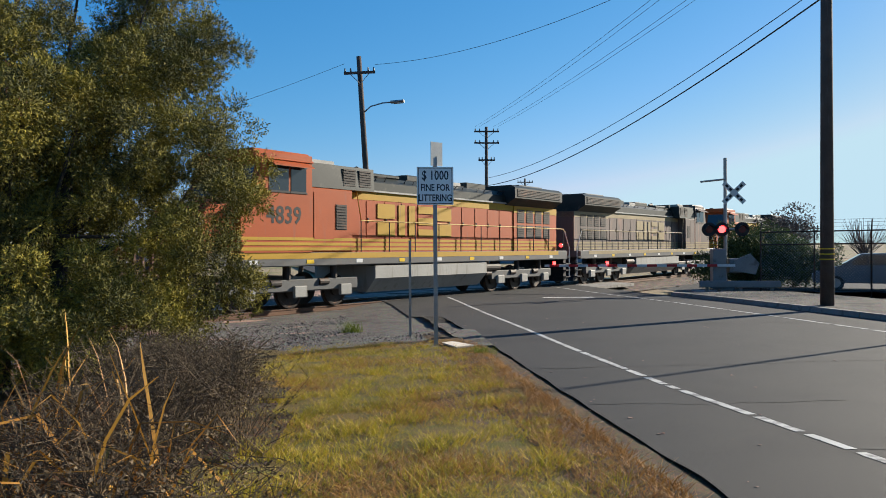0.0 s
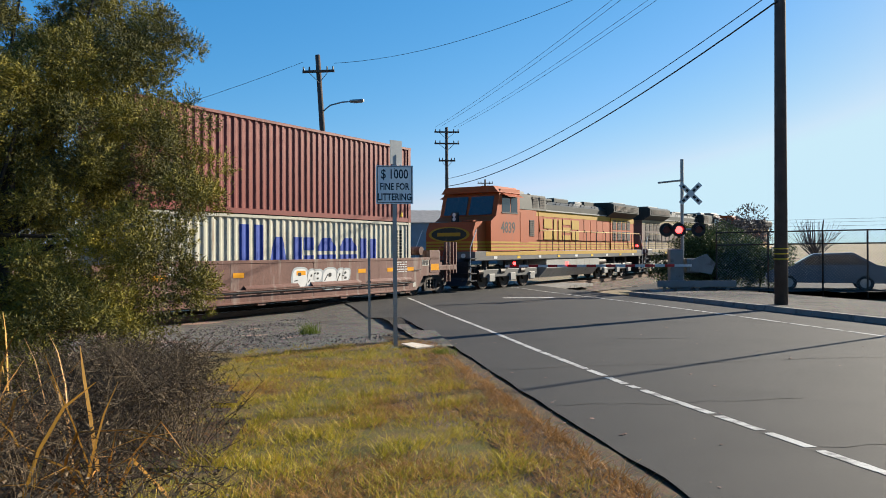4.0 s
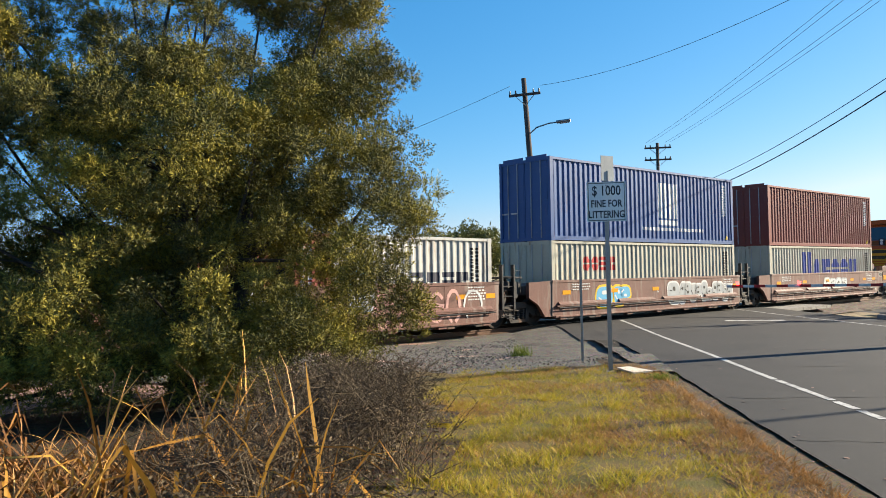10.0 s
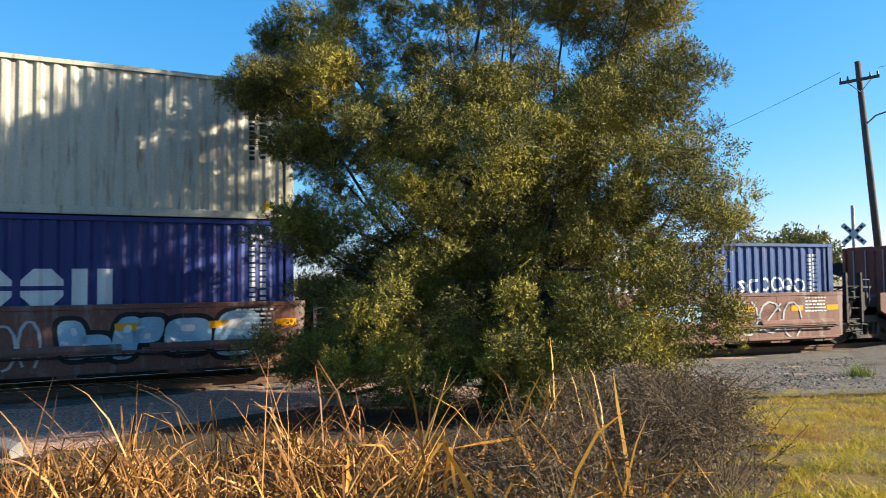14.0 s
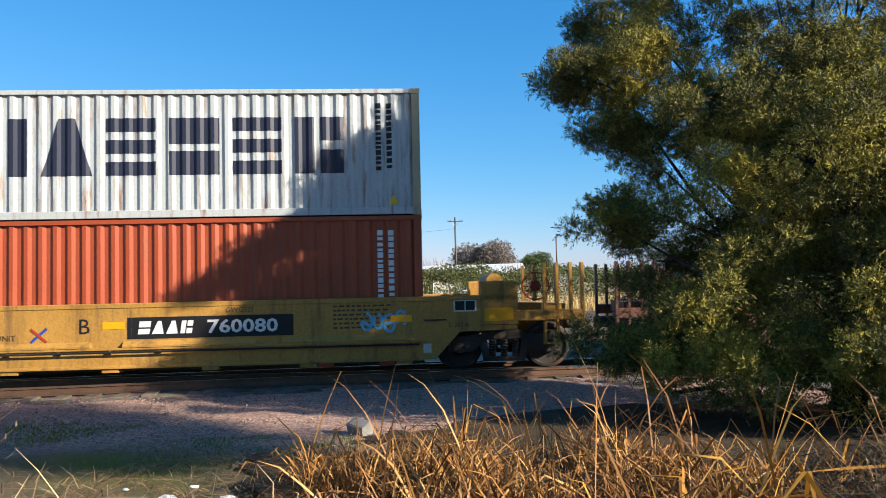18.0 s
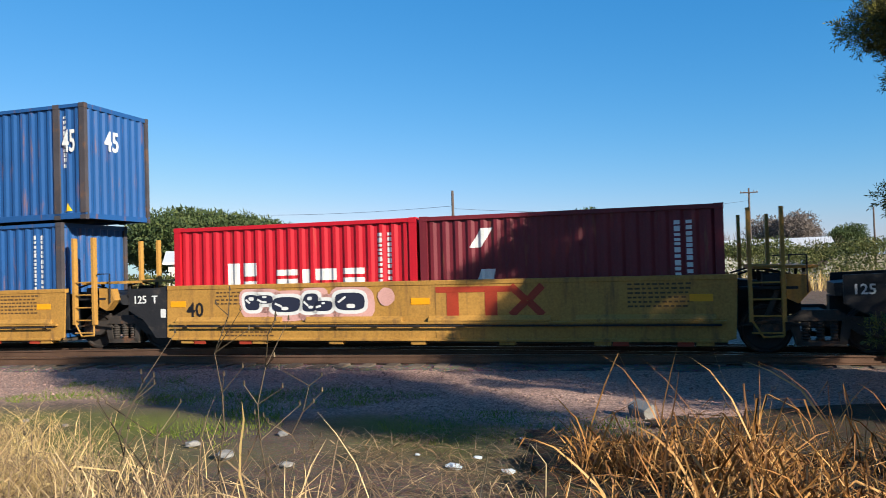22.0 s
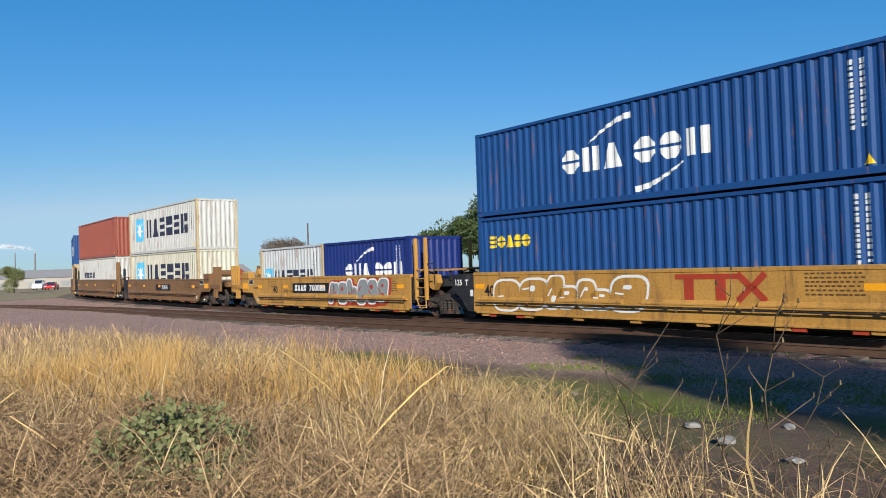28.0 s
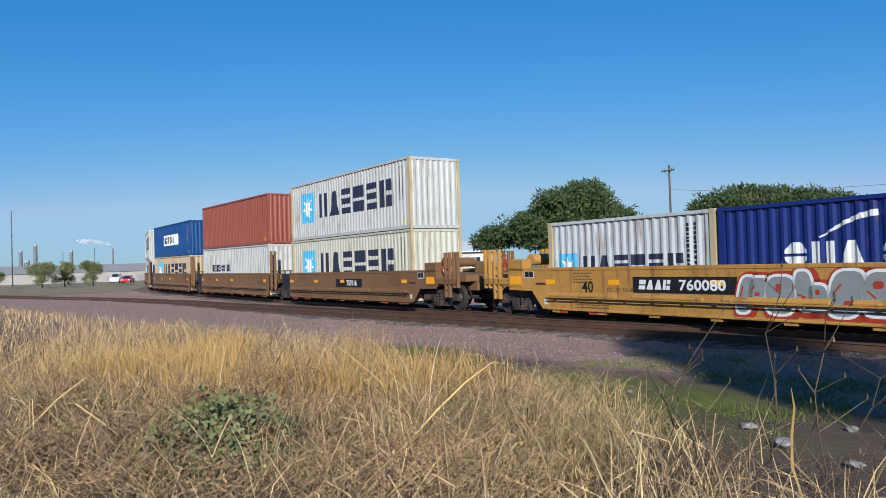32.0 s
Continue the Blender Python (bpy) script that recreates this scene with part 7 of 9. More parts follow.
def parked_car(x, y, rz, paint_m, label, h=1.45):
    ob = thing("parked_car", label, "car", "parked cars", m=on_ground(x, y, 0.0, rz))
    k = h / 1.45
    low = [(-2.2, 0.32), (2.2, 0.32), (2.28, 0.55), (2.2, 0.78), (1.3, 0.92 * k), (-1.9, 0.98 * k), (-2.25, 0.9 * k), (-2.28, 0.5)]
    part("body", MB().prism_y(low, -0.86, 0.86), paint_m, ob)
    cab = [(1.25, 0.92 * k), (0.45, 1.4 * k), (-1.0, 1.45 * k), (-1.85, 0.98 * k)]
    part("roof_frame", MB().prism_y(cab, -0.66, 0.66), paint_m, ob)
    gl = [(1.1, 0.96 * k), (0.42, 1.34 * k), (-0.95, 1.38 * k), (-1.65, 1.0 * k)]
    for sd in (-1, 1):
        part("side_window", MB().prism_y(gl, *sorted((sd * 0.66, sd * 0.68))), GLASS, ob)
    part("windscreen", MB().add([(1.28, -0.6, 0.94 * k), (1.28, 0.6, 0.94 * k), (0.5, 0.6, 1.39 * k), (0.5, -0.6, 1.39 * k)], [(0, 1, 2, 3)]), GLASS, ob)
    for wx in (-1.4, 1.4):
        for sd in (-1, 1):
            w = part("wheel", MB().wheel(wx, sd * 0.68, sd * 0.88, 0.32, [(0, 0.3), (0.2, 0.32), (0.8, 0.32), (1.0, 0.3), (0.95, 0.2)], 20), M_TYRE, ob)
            part("rim", MB().cyl((wx, sd * 0.86, 0.32), (wx, sd * 0.885, 0.32), 0.19, 14), M_GALV, w)
    for sd in (-1, 1):
        part("headlight", MB().box(2.15, 2.27, sd * 0.62 - 0.14, sd * 0.62 + 0.14, 0.58, 0.7), MARK_WHITE, ob)
        part("mirror", MB().box(0.8, 0.95, *sorted((sd * 0.86, sd * 1.0)), 0.92 * k, 1.05 * k), paint_m, ob)
    return ob


parked_car(19.2, 29.9, 150, C_PAINT[0], "silver-blue sedan parked behind the chain-link fence", 1.55)
parked_car(23.7, 27.4, 150, C_PAINT[1], "dark grey utility vehicle parked behind the fence", 1.85)
parked_car(28.6, 24.6, 150, C_PAINT[1], "dark car parked behind the fence")
parked_car(-100.0, -118.0, 40, C_PAINT[2], "red car parked far off by a wall")
parked_car(-104.0, -126.0, 40, C_PAINT[3], "white van parked far off by a wall", 1.9)

# ---- litter and stones ----
def lump(name, x, y, sx, sy, sz, material, label, category, rz=0.0, seed=1, group=""):
    rnd = random.Random(seed)
    ob = thing(name, label, category, group, m=on_ground(x, y, 0, rz))
    bm = bmesh.new()
    bmesh.ops.create_icosphere(bm, subdivisions=2, radius=1.0)
    for v in bm.verts:
        n = v.co.normalized()
        v.co = n * (0.85 + 0.35 * noise.noise(n * 1.7 + Vector((seed, 0, 0))))
        v.co.x *= sx
        v.co.y *= sy
        v.co.z = max(-0.02, v.co.z * sz + sz * 0.6)
    me = bpy.data.meshes.new(name)
    bm.to_mesh(me)
    bm.free()
    part("body", me, material, ob)
    return ob


blk = thing("concrete_block", "pale concrete block lying on the gravel", "block", m=on_ground(-9.0, 5.2, 0.03, 20) @ pose(0, 0, 0, 25, 10, 0))
part("body", MB().box(-0.13, 0.13, -0.09, 0.09, -0.06, 0.14, 0.02), M_CONCRETE, blk)
scrap = thing("cardboard_scrap", "bleached cardboard scrap lying in the grass", "litter", m=on_ground(0.82, 13.5, 0.04, 25))
part("sheet", MB().prism_z([(-0.18, -0.35), (0.2, -0.3), (0.14, 0.36), (-0.12, 0.3)], 0.0, 0.025), M_PAPER, scrap)
rl = random.Random(8)
for k, (x, y, s) in enumerate([(-7.9, 0.35, 0.14), (-8.6, 0.0, 0.1), (-8.9, 0.9, 0.1), (-7.4, 0.9, 0.08), (-11.0, -2.2, 0.07), (-10.4, -1.6, 0.06), (-9.8, -2.6, 0.05), (-12.0, -3.5, 0.06), (-8.2, -1.2, 0.09)]):
    lump("stone", x, y, s, s * 0.7, s * 0.35, M_CONCRETE, "pale broken stone lying on bare ground", "stone", rl.uniform(0, 90), k + 2, "loose stones")
for k, (x, y, s) in enumerate([(-6.9, 2.3, 0.16), (-7.2, 2.6, 0.1), (-6.6, 2.7, 0.13), (-7.5, 2.1, 0.07), (-8.4, 3.6, 0.09), (-8.0, 3.3, 0.06), (2.2, 4.9, 0.09)]):
    s *= 0.62
    lump("plastic_litter", x, y, s, s * 0.6, s * 0.3, M_LITTER_AND_SHADE, "crumpled pale plastic litter on the ground", "litter", rl.uniform(0, 90), k + 20, "pieces of litter")


def stone_bed(name, xy, size, material, label, seed):
    """Many small angular stones lying on the ground, one mesh."""
    r = np.random.default_rng(seed)
    n = len(xy)
    base = np.array([(1, 0, 0), (-1, 0, 0), (0, 1, 0), (0, -1, 0), (0, 0, 0.75), (0, 0, -0.4)], float)
    z = np.array([ground_z(x, y) for x, y in xy]) + 0.012
    s = size[:, None, None] * (1 + 0.35 * r.normal(size=(n, 6, 1)).clip(-1, 1))
    a = r.uniform(0, 6.28, n)
    c, d = np.cos(a)[:, None], np.sin(a)[:, None]
    v = base[None] * s
    v = np.stack([v[..., 0] * c - v[..., 1] * d, v[..., 0] * d + v[..., 1] * c, v[..., 2]], -1) + r.normal(0, 0.18, (n, 6, 3)) * size[:, None, None]
    v += np.c_[xy, z][:, None]
    tri = np.array([(0, 2, 4), (2, 1, 4), (1, 3, 4), (3, 0, 4), (2, 0, 5), (1, 2, 5), (3, 1, 5), (0, 3, 5)])
    f = (np.arange(n)[:, None, None] * 6 + tri[None]).reshape(-1, 3)
    me = bpy.data.meshes.new(name)
    me.from_pydata(v.reshape(-1, 3).tolist(), [], f.tolist())
    return tagged(part(name, me, material), label, "gravel", kind="stuff")


def strip_places(seed, n, s0, s1, a, b, power=1.0):
    """Places beside the main track between a and b metres from its centre, on the camera's side."""
    r = np.random.default_rng(seed)
    out = []
    for s, u in zip(r.uniform(s0, s1, n), r.uniform(0, 1, n) ** power):
        p, d = on_track(float(s))
        k = a + (b - a) * u
        out.append((p.x + d.y * k, p.y - d.x * k))
    return np.array(out)


def stone_mat(name, cols):
    m = mat(name, cols[0], 0.95, 0, 0.2, 3, 60, 0.2)
    n, l = m.node_tree.nodes, m.node_tree.links
    g = n.new("ShaderNodeNewGeometry")
    r = n.new("ShaderNodeValToRGB")
    r.color_ramp.elements[0].color, r.color_ramp.elements[1].color = (*cols[0], 1), (*cols[1], 1)
    l.new(g.outputs["Random Per Island"], r.inputs[0]), l.new(r.outputs[0], n["Principled BSDF"].inputs["Base Color"])
    return m


M_PINKSTONE = stone_mat("pink_stone", [(0.15, 0.09, 0.072), (0.31, 0.20, 0.162)])
M_GREYSTONE = stone_mat("grey_stone", [(0.0487, 0.0452, 0.0418), (0.230, 0.216, 0.198)])
xy = strip_places(1, 11000, -24, 14, 2.6, 7.2)
stone_bed("pink_gravel_stones", xy, np.random.default_rng(2).uniform(0.008, 0.024, len(xy)), M_PINKSTONE, "loose pink and grey gravel stones beside the track", 3)
xy = strip_places(5, 7000, 12, 25, 2.6, 9.0)
xy = xy[xy[:, 0] < np.interp(xy[:, 1], [p[1] for p in ROAD_L], [p[0] for p in ROAD_L]) - 0.1]
xy = xy[xy[:, 1] > 14.2]
stone_bed("grey_gravel_stones", xy, np.random.default_rng(6).uniform(0.012, 0.034, len(xy)), M_GREYSTONE, "loose dark grey gravel stones on the verge", 7)

# dry leaves and grit blown onto the asphalt, and old cracks in it
rd = random.Random(21)
xy = np.array([(edge_x(y) + rd.uniform(0.4, 8.0), y) for y in (rd.uniform(5, 22) for _ in range(150))])
for row in xy[:40]:
    row[0] = edge_x(row[1]) + rd.uniform(0.0, 0.5)
grit = stone_bed("road_grit", xy, np.random.default_rng(9).uniform(0.008, 0.03, len(xy)), M_PINKSTONE, "dry leaves and grit scattered on the asphalt", 11)
for v in grit.data.vertices:
    v.co.z = road_z(v.co.x, v.co.y) + 0.003 + 0.25 * (v.co.z - ground_z(v.co.x, v.co.y))
M_CRACK = blend_mat("tar_crack", [(0.018, 0.018, 0.018), (0.03, 0.03, 0.029), (0.022, 0.022, 0.021)], 3.0, 0.8)
for k, (y0, a, b) in enumerate([(6.4, 1.9, 7.5), (8.6, 0.2, 3.2), (11.2, 0.1, 9.5), (15.0, 0.3, 5.0), (17.8, 2.0, 9.8), (21.5, 0.4, 7.0)]):
    mb = MB()
    n = int((b - a) / 0.22)
    yy = y0
    for i in range(n + 1):
        x = edge_x(y0) + a + (b - a) * i / n
        yy += rd.uniform(-0.07, 0.075)
        w = rd.uniform(0.006, 0.016)
        mb.v += [(x, yy - w, road_z(x, yy) + 0.003), (x, yy + w, road_z(x, yy) + 0.003)]
        if i:
            mb.f.append((2 * i - 2, 2 * i, 2 * i + 1, 2 * i - 1))
    tagged(part("road_crack", mb, M_CRACK), "thin dark crack across the asphalt", "crack", kind="structure")

# ---- plants ----
def leaf_mat(name, cols, rough=0.7, spread=1.0, through=0.25):
    """Colour by the random number of each blade or leaf; some light passes through."""
    m = bpy.data.materials.new(name)
    m.use_nodes = True
    n, l = m.node_tree.nodes, m.node_tree.links
    b = n["Principled BSDF"]
    b.inputs["Roughness"].default_value, b.inputs["Specular IOR Level"].default_value = rough, 0.25
    g = n.new("ShaderNodeNewGeometry")
    r = n.new("ShaderNodeValToRGB")
    while len(r.color_ramp.elements) < len(cols):
        r.color_ramp.elements.new(0.5)
    for i, c in enumerate(cols):
        r.color_ramp.elements[i].position = i / (len(cols) - 1)
    for i, c in enumerate(cols):
        r.color_ramp.elements[i].color = (*c, 1)
    nz = n.new("ShaderNodeTexNoise")
    nz.inputs["Scale"].default_value, nz.inputs["Detail"].default_value = 0.9, 3
    l.new(g.outputs["Position"], nz.inputs["Vector"])
    ad = n.new("ShaderNodeMath")
    ad.operation = "MULTIPLY_ADD"
    ad.inputs[1].default_value = 0.55 * spread
    l.new(g.outputs["Random Per Island"], ad.inputs[0])
    mr = n.new("ShaderNodeMapRange")
    mr.inputs[1].default_value, mr.inputs[2].default_value, mr.inputs[3].default_value, mr.inputs[4].default_value = 0.3, 0.7, 0.0, 1.0 - 0.55 * spread
    l.new(nz.outputs[0], mr.inputs[0]), l.new(mr.outputs[0], ad.inputs[2])
    l.new(ad.outputs[0], r.inputs[0])
    l.new(r.outputs[0], b.inputs["Base Color"])
    tr = n.new("ShaderNodeBsdfTranslucent")
    l.new(r.outputs[0], tr.inputs["Color"])
    mx = n.new("ShaderNodeMixShader")
    mx.inputs[0].default_value = through
    l.new(b.outputs[0], mx.inputs[1]), l.new(tr.outputs[0], mx.inputs[2])
    l.new(mx.outputs[0], n["Material Output"].inputs["Surface"])
    return m


def heights(x, y):
    """Ground heights for many places at once."""
    out = np.empty(len(x))
    cx, cy = CENTRE[::4, 0], CENTRE[::4, 1]
    for i in range(0, len(x), 4000):
        d = np.min(np.hypot(x[i:i + 4000, None] - cx, y[i:i + 4000, None] - cy), axis=1)
        yy = np.clip(y[i:i + 4000], 0, 45)
        base = -0.01 * yy
        low = np.array([rail_z(q) for q in y[i:i + 4000]]) - 0.2
        u = np.clip((12 - d) / 8.5, 0, 1)
        out[i:i + 4000] = base + (low - base) * u * u * (3 - 2 * u)
    return out


def fast_mesh(name, v, f):
    me = bpy.data.meshes.new(name)
    me.vertices.add(len(v))
    me.vertices.foreach_set("co", np.asarray(v, np.float32).ravel())
    k = f.shape[1]
    me.loops.add(f.size)
    me.loops.foreach_set("vertex_index", f.ravel().astype(np.int32))
    me.polygons.add(len(f))
    me.polygons.foreach_set("loop_start", np.arange(0, f.size, k, dtype=np.int32))
    me.update()
    me.validate()
    return me


def blades(name, xy, h, w, lean, segs, rng, droop=0.0, z0=None):
    """Blades of grass: each a narrow bent strip that tapers."""
    n = len(xy)
    base = np.c_[xy, (heights(xy[:, 0], xy[:, 1]) if z0 is None else z0)]
    az, aw = rng.uniform(0, 2 * np.pi, n), rng.uniform(0, np.pi, n)
    d = np.c_[np.cos(az), np.sin(az), np.zeros(n)]
    wd = np.c_[np.cos(aw), np.sin(aw), np.zeros(n)]
    vs = []
    for k in range(segs + 1):
        u = k / segs
        p = base + d * (lean * h * u ** 1.7)[:, None]
        p[:, 2] += h * (u - droop * u ** 3) * 1.0 - 0.03
        ww = (w * (1 - u) ** 0.7 / 2)[:, None] + 0.0006
        vs += [p - wd * ww, p + wd * ww]
    v = np.stack(vs, 1).reshape(-1, 3)
    m = 2 * (segs + 1)
    o = np.arange(n)[:, None] * m
    f = np.concatenate([np.stack([o[:, 0] + 2 * k, o[:, 0] + 2 * k + 1, o[:, 0] + 2 * k + 3, o[:, 0] + 2 * k + 2], 1) for k in range(segs)])
    return fast_mesh(name, v, f)


def scatter(rng, n, x0, x1, y0, y1, keep):
    """Places in a box that keep(x, y) accepts with the chance that it returns."""
    out = np.zeros((0, 2))
    while len(out) < n:
        p = np.c_[rng.uniform(x0, x1, n), rng.uniform(y0, y1, n)]
        k = keep(p[:, 0], p[:, 1])
        out = np.r_[out, p[rng.uniform(0, 1, n) < k]]
    return out[:n]


def patchy(x, y, s, seed):
    """Smooth patches between 0 and 1."""
    return 0.5 + 0.25 * (np.sin(x * s + seed) * np.cos(y * s * 1.3 + 2 * seed) + np.sin((x + y) * s * 0.7 + 3 * seed) * np.cos((x - y) * s * 1.1 + seed))


rng = np.random.default_rng(5)
G_VERGE = leaf_mat("verge_grass", [(0.12, 0.14, 0.013), (0.33, 0.29, 0.022), (0.47, 0.345, 0.036), (0.50, 0.30, 0.08)], 0.7, 1.35, through=0.25)
G_DRY = leaf_mat("dry_grass", [(0.10, 0.06, 0.032), (0.33, 0.222, 0.112), (0.53, 0.37, 0.145), (0.70, 0.51, 0.21)], 0.75, 1.4, through=0.12)
G_GOLD = leaf_mat("golden_grass", [(0.30, 0.165, 0.05), (0.50, 0.30, 0.09), (0.58, 0.40, 0.16)], 0.7, through=0.3)
G_STRAW = leaf_mat("straw_reed", [(0.085, 0.035, 0.012), (0.20, 0.086, 0.024), (0.32, 0.152, 0.042), (0.45, 0.262, 0.092)], 0.6, 1.4, through=0.1)
G_STRAP = leaf_mat("orange_strap_reed", [(0.22, 0.085, 0.014), (0.42, 0.20, 0.03), (0.62, 0.36, 0.08)], 0.6, 1.4, through=0.25)
G_MOSS = leaf_mat("low_green_weed", [(0.042, 0.085, 0.009), (0.115, 0.155, 0.018), (0.21, 0.22, 0.034)], 0.8)
G_DULL = leaf_mat("dull_dry_stem", [(0.05, 0.03, 0.02), (0.20, 0.13, 0.075), (0.39, 0.27, 0.135), (0.64, 0.475, 0.255)], 0.75, 1.5, through=0.1)
G_TWIG = leaf_mat("dead_twig", [(0.027, 0.019, 0.0115), (0.058, 0.04, 0.023), (0.15, 0.108, 0.062)], 0.85, 1.4, through=0.0)
G_LEAF = leaf_mat("wattle_leaf", [(0.030, 0.034, 0.017), (0.072, 0.072, 0.022), (0.21, 0.178, 0.028), (0.44, 0.35, 0.044)], 0.85, 0.75, through=0.06)
G_BRUSH = leaf_mat("brown_brush", [(0.06, 0.036, 0.021), (0.20, 0.125, 0.065), (0.42, 0.285, 0.145)], 0.85, 1.5, through=0.05)
G_OLIVE = leaf_mat("olive_shrub_leaf", [(0.07, 0.085, 0.03), (0.16, 0.17, 0.07), (0.28, 0.28, 0.14)], 0.85)
G_BARK = mat("dark_bark", (0.0391, 0.0305, 0.0244), 0.95, 0, 0.35, 5, 50, 0.6)

# a dark brown sheet stands in for the shade under tree and reeds
M_LITTER_AND_SHADE = blend_mat("leaf_litter", [(0.035, 0.024, 0.014), (0.07, 0.046, 0.024), (0.045, 0.034, 0.018)], 2.5, speck=(0.5, 30.0), bump=0.8)
sheet("leaf_litter", lambda x, y: ((x + 5.0) / 3.6) ** 2 + ((y - 7.6) / 4.6) ** 2 < 1 + 0.3 * noise.noise((x, y, 4)) or (2.3 < math.hypot(x + 0.4, y - 0.6) < 7.9 + noise.noise((x, y, 4)) and 0.34 < math.atan2(-x - 0.4, y - 0.6) < 1.22), M_LITTER_AND_SHADE, -9, -0.8, 1.4, 12.6, 0.25, 0.05,
      "dark brown ground, shade put into its colour, under tree and reeds", rough=0.03)
verge_edge = lambda y: np.interp(y, [p[1] for p in ROAD_L], [p[0] for p in ROAD_L])
xy = scatter(rng, 110000, -3.5, 3.4, -4.5, 15.0,
             lambda x, y: ((x < verge_edge(y) - 0.42 - 0.3 * patchy(x, y, 2.0, 2)) & (x > -2.6 + 0.05 * (y - 5)) & (y < 14.5)) * np.clip(1.6 - 0.085 * y, 0.3, 1.0) * (0.25 + 0.75 * (patchy(x, y, 7.0, 3) > 0.42)))
h = rng.uniform(0.035, 0.12, len(xy)) * (0.4 + 1.1 * patchy(xy[:, 0], xy[:, 1], 4.2, 1))
tagged(part("verge_grass", blades("verge_grass", xy, h, rng.uniform(0.005, 0.012, len(xy)), rng.uniform(0.2, 1.5, len(xy)), 2, rng), G_VERGE),
       "short green and yellowing grass on the verge", "grass", kind="stuff")
# brown thatch in patches of the verge
G_THATCH = leaf_mat("brown_thatch", [(0.16, 0.085, 0.03), (0.36, 0.18, 0.055), (0.50, 0.30, 0.11)], 0.8, through=0.2)
xy = scatter(rng, 36000, -3.2, 2.1, 2.2, 14.5,
             lambda x, y: ((x < verge_edge(y) - 0.16 - 0.1 * patchy(x, y, 3.0, 5)) & (x > -2.5 + 0.05 * (y - 5))) * np.clip(1.6 - 0.085 * y, 0.3, 1.0) * np.clip(2.6 * patchy(x, y, 1.7, 11) - 1.15 + 1.6 * (verge_edge(y) - x < 0.9), 0, 1))
tagged(part("brown_thatch", blades("brown_thatch", xy, rng.uniform(0.03, 0.12, len(xy)), rng.uniform(0.005, 0.012, len(xy)), rng.uniform(0.4, 2.0, len(xy)), 2, rng), G_THATCH),
       "patches of brown dead grass in the verge", "grass", kind="stuff")
# taller tufts and weeds on the verge
for k, (x, y, r, hh) in enumerate([(1.15, 12.6, 0.22, 0.16), (-1.3, 17.6, 0.22, 0.34), (0.4, 5.2, 0.25, 0.11), (-0.8, 6.2, 0.3, 0.12), (-0.2, 8.8, 0.3, 0.1)]):
    p = np.c_[rng.normal(x, r * 0.5, 260), rng.normal(y, r * 0.5, 260)]
    tagged(part("weed_tuft", blades("weed_tuft", p, rng.uniform(0.4, 1.0, 260) * hh, rng.uniform(0.005, 0.012, 260), rng.uniform(0.2, 0.9, 260), 3, rng), G_VERGE if y < 12 else G_MOSS),
           "small green weed tuft in the verge", "weed", "weed tufts", "stuff")


def field(x, y):
    """Where the tall dry grass stands: over the near ground on the siding's side, up to the gravel."""
    edge = np.interp(y, [-33, -12.8, -6.4, -2.4, 0, 1.5, 3], [-22, -15.4, -11.8, -8.5, -5.8, -4.8, -4.1])
    r = np.hypot(x + 0.5, y - 0.6)
    return ((x > edge + 0.8 * (patchy(x, y, 1.1, 4) - 0.5)) & (r > 2.3) & (np.hypot(x + 4.75, y + 3.25) > 0.45) & (y < 2.0 - 0.15 * (x + 3))) * (0.45 + 0.55 * patchy(x, y, 1.4, 9))


tuft = scatter(rng, 1500, -18, -1.2, -16, 2.2, lambda x, y: field(x, y) * np.clip(1.25 - 0.055 * np.hypot(x, y), 0.2, 1))
xy = np.repeat(tuft, 19, axis=0) + rng.normal(0, 0.085, (1500 * 19, 2))
h = rng.uniform(0.25, 0.8, len(xy)) * (0.65 + 0.5 * patchy(xy[:, 0], xy[:, 1], 0.9, 3))
tagged(part("dry_grass", blades("dry_grass", xy, h, rng.uniform(0.004, 0.011, len(xy)), rng.uniform(0.1, 1.3, len(xy)), 3, rng, 0.25), G_DRY),
       "tall dry straw-coloured grass covering the near ground", "grass", kind="stuff")
xy = scatter(rng, 5200, -14.5, -6.5, -9, -2.2, lambda x, y: field(x, y) * (patchy(x, y, 0.8, 6) > 0.45) * np.clip((np.hypot(x, y) - 6.5) / 3, 0.1, 1))
h = rng.uniform(0.35, 0.75, len(xy))
tagged(part("golden_grass", blades("golden_grass", xy, h, rng.uniform(0.006, 0.013, len(xy)), rng.uniform(0.05, 0.4, len(xy)), 3, rng), G_GOLD),
       "upright golden dry grass clumps at the edge of the gravel", "grass", kind="stuff")
xy = scatter(rng, 14000, -30, -9, -45, -8, lambda x, y: (x > np.interp(y, [-40, -12.8, -6.4], [-26, -15.4, -11.8])) * 0.8)
tagged(part("far_grass", blades("far_grass", xy, rng.uniform(0.12, 0.42, len(xy)), rng.uniform(0.012, 0.03, len(xy)), rng.uniform(0.1, 0.7, len(xy)), 2, rng), G_DULL),
       "dry brown grass stretching along the siding", "grass", kind="stuff")
# low moss and fallen stalks on the bare ground before the gravel
xy = scatter(rng, 19000, -16, -5.5, -6, 5, lambda x, y: (patchy(x, y, 0.9, 12) > 0.45) * (np.abs(x * 0.55 - y * 0.83 + 7.0) < 2.2))
tagged(part("green_weeds", blades("green_weeds", xy, rng.uniform(0.02, 0.07, len(xy)), rng.uniform(0.008, 0.02, len(xy)), rng.uniform(0.2, 1.0, len(xy)), 1, rng), G_MOSS),
       "low green weeds on the damp bare ground", "weeds", kind="stuff")


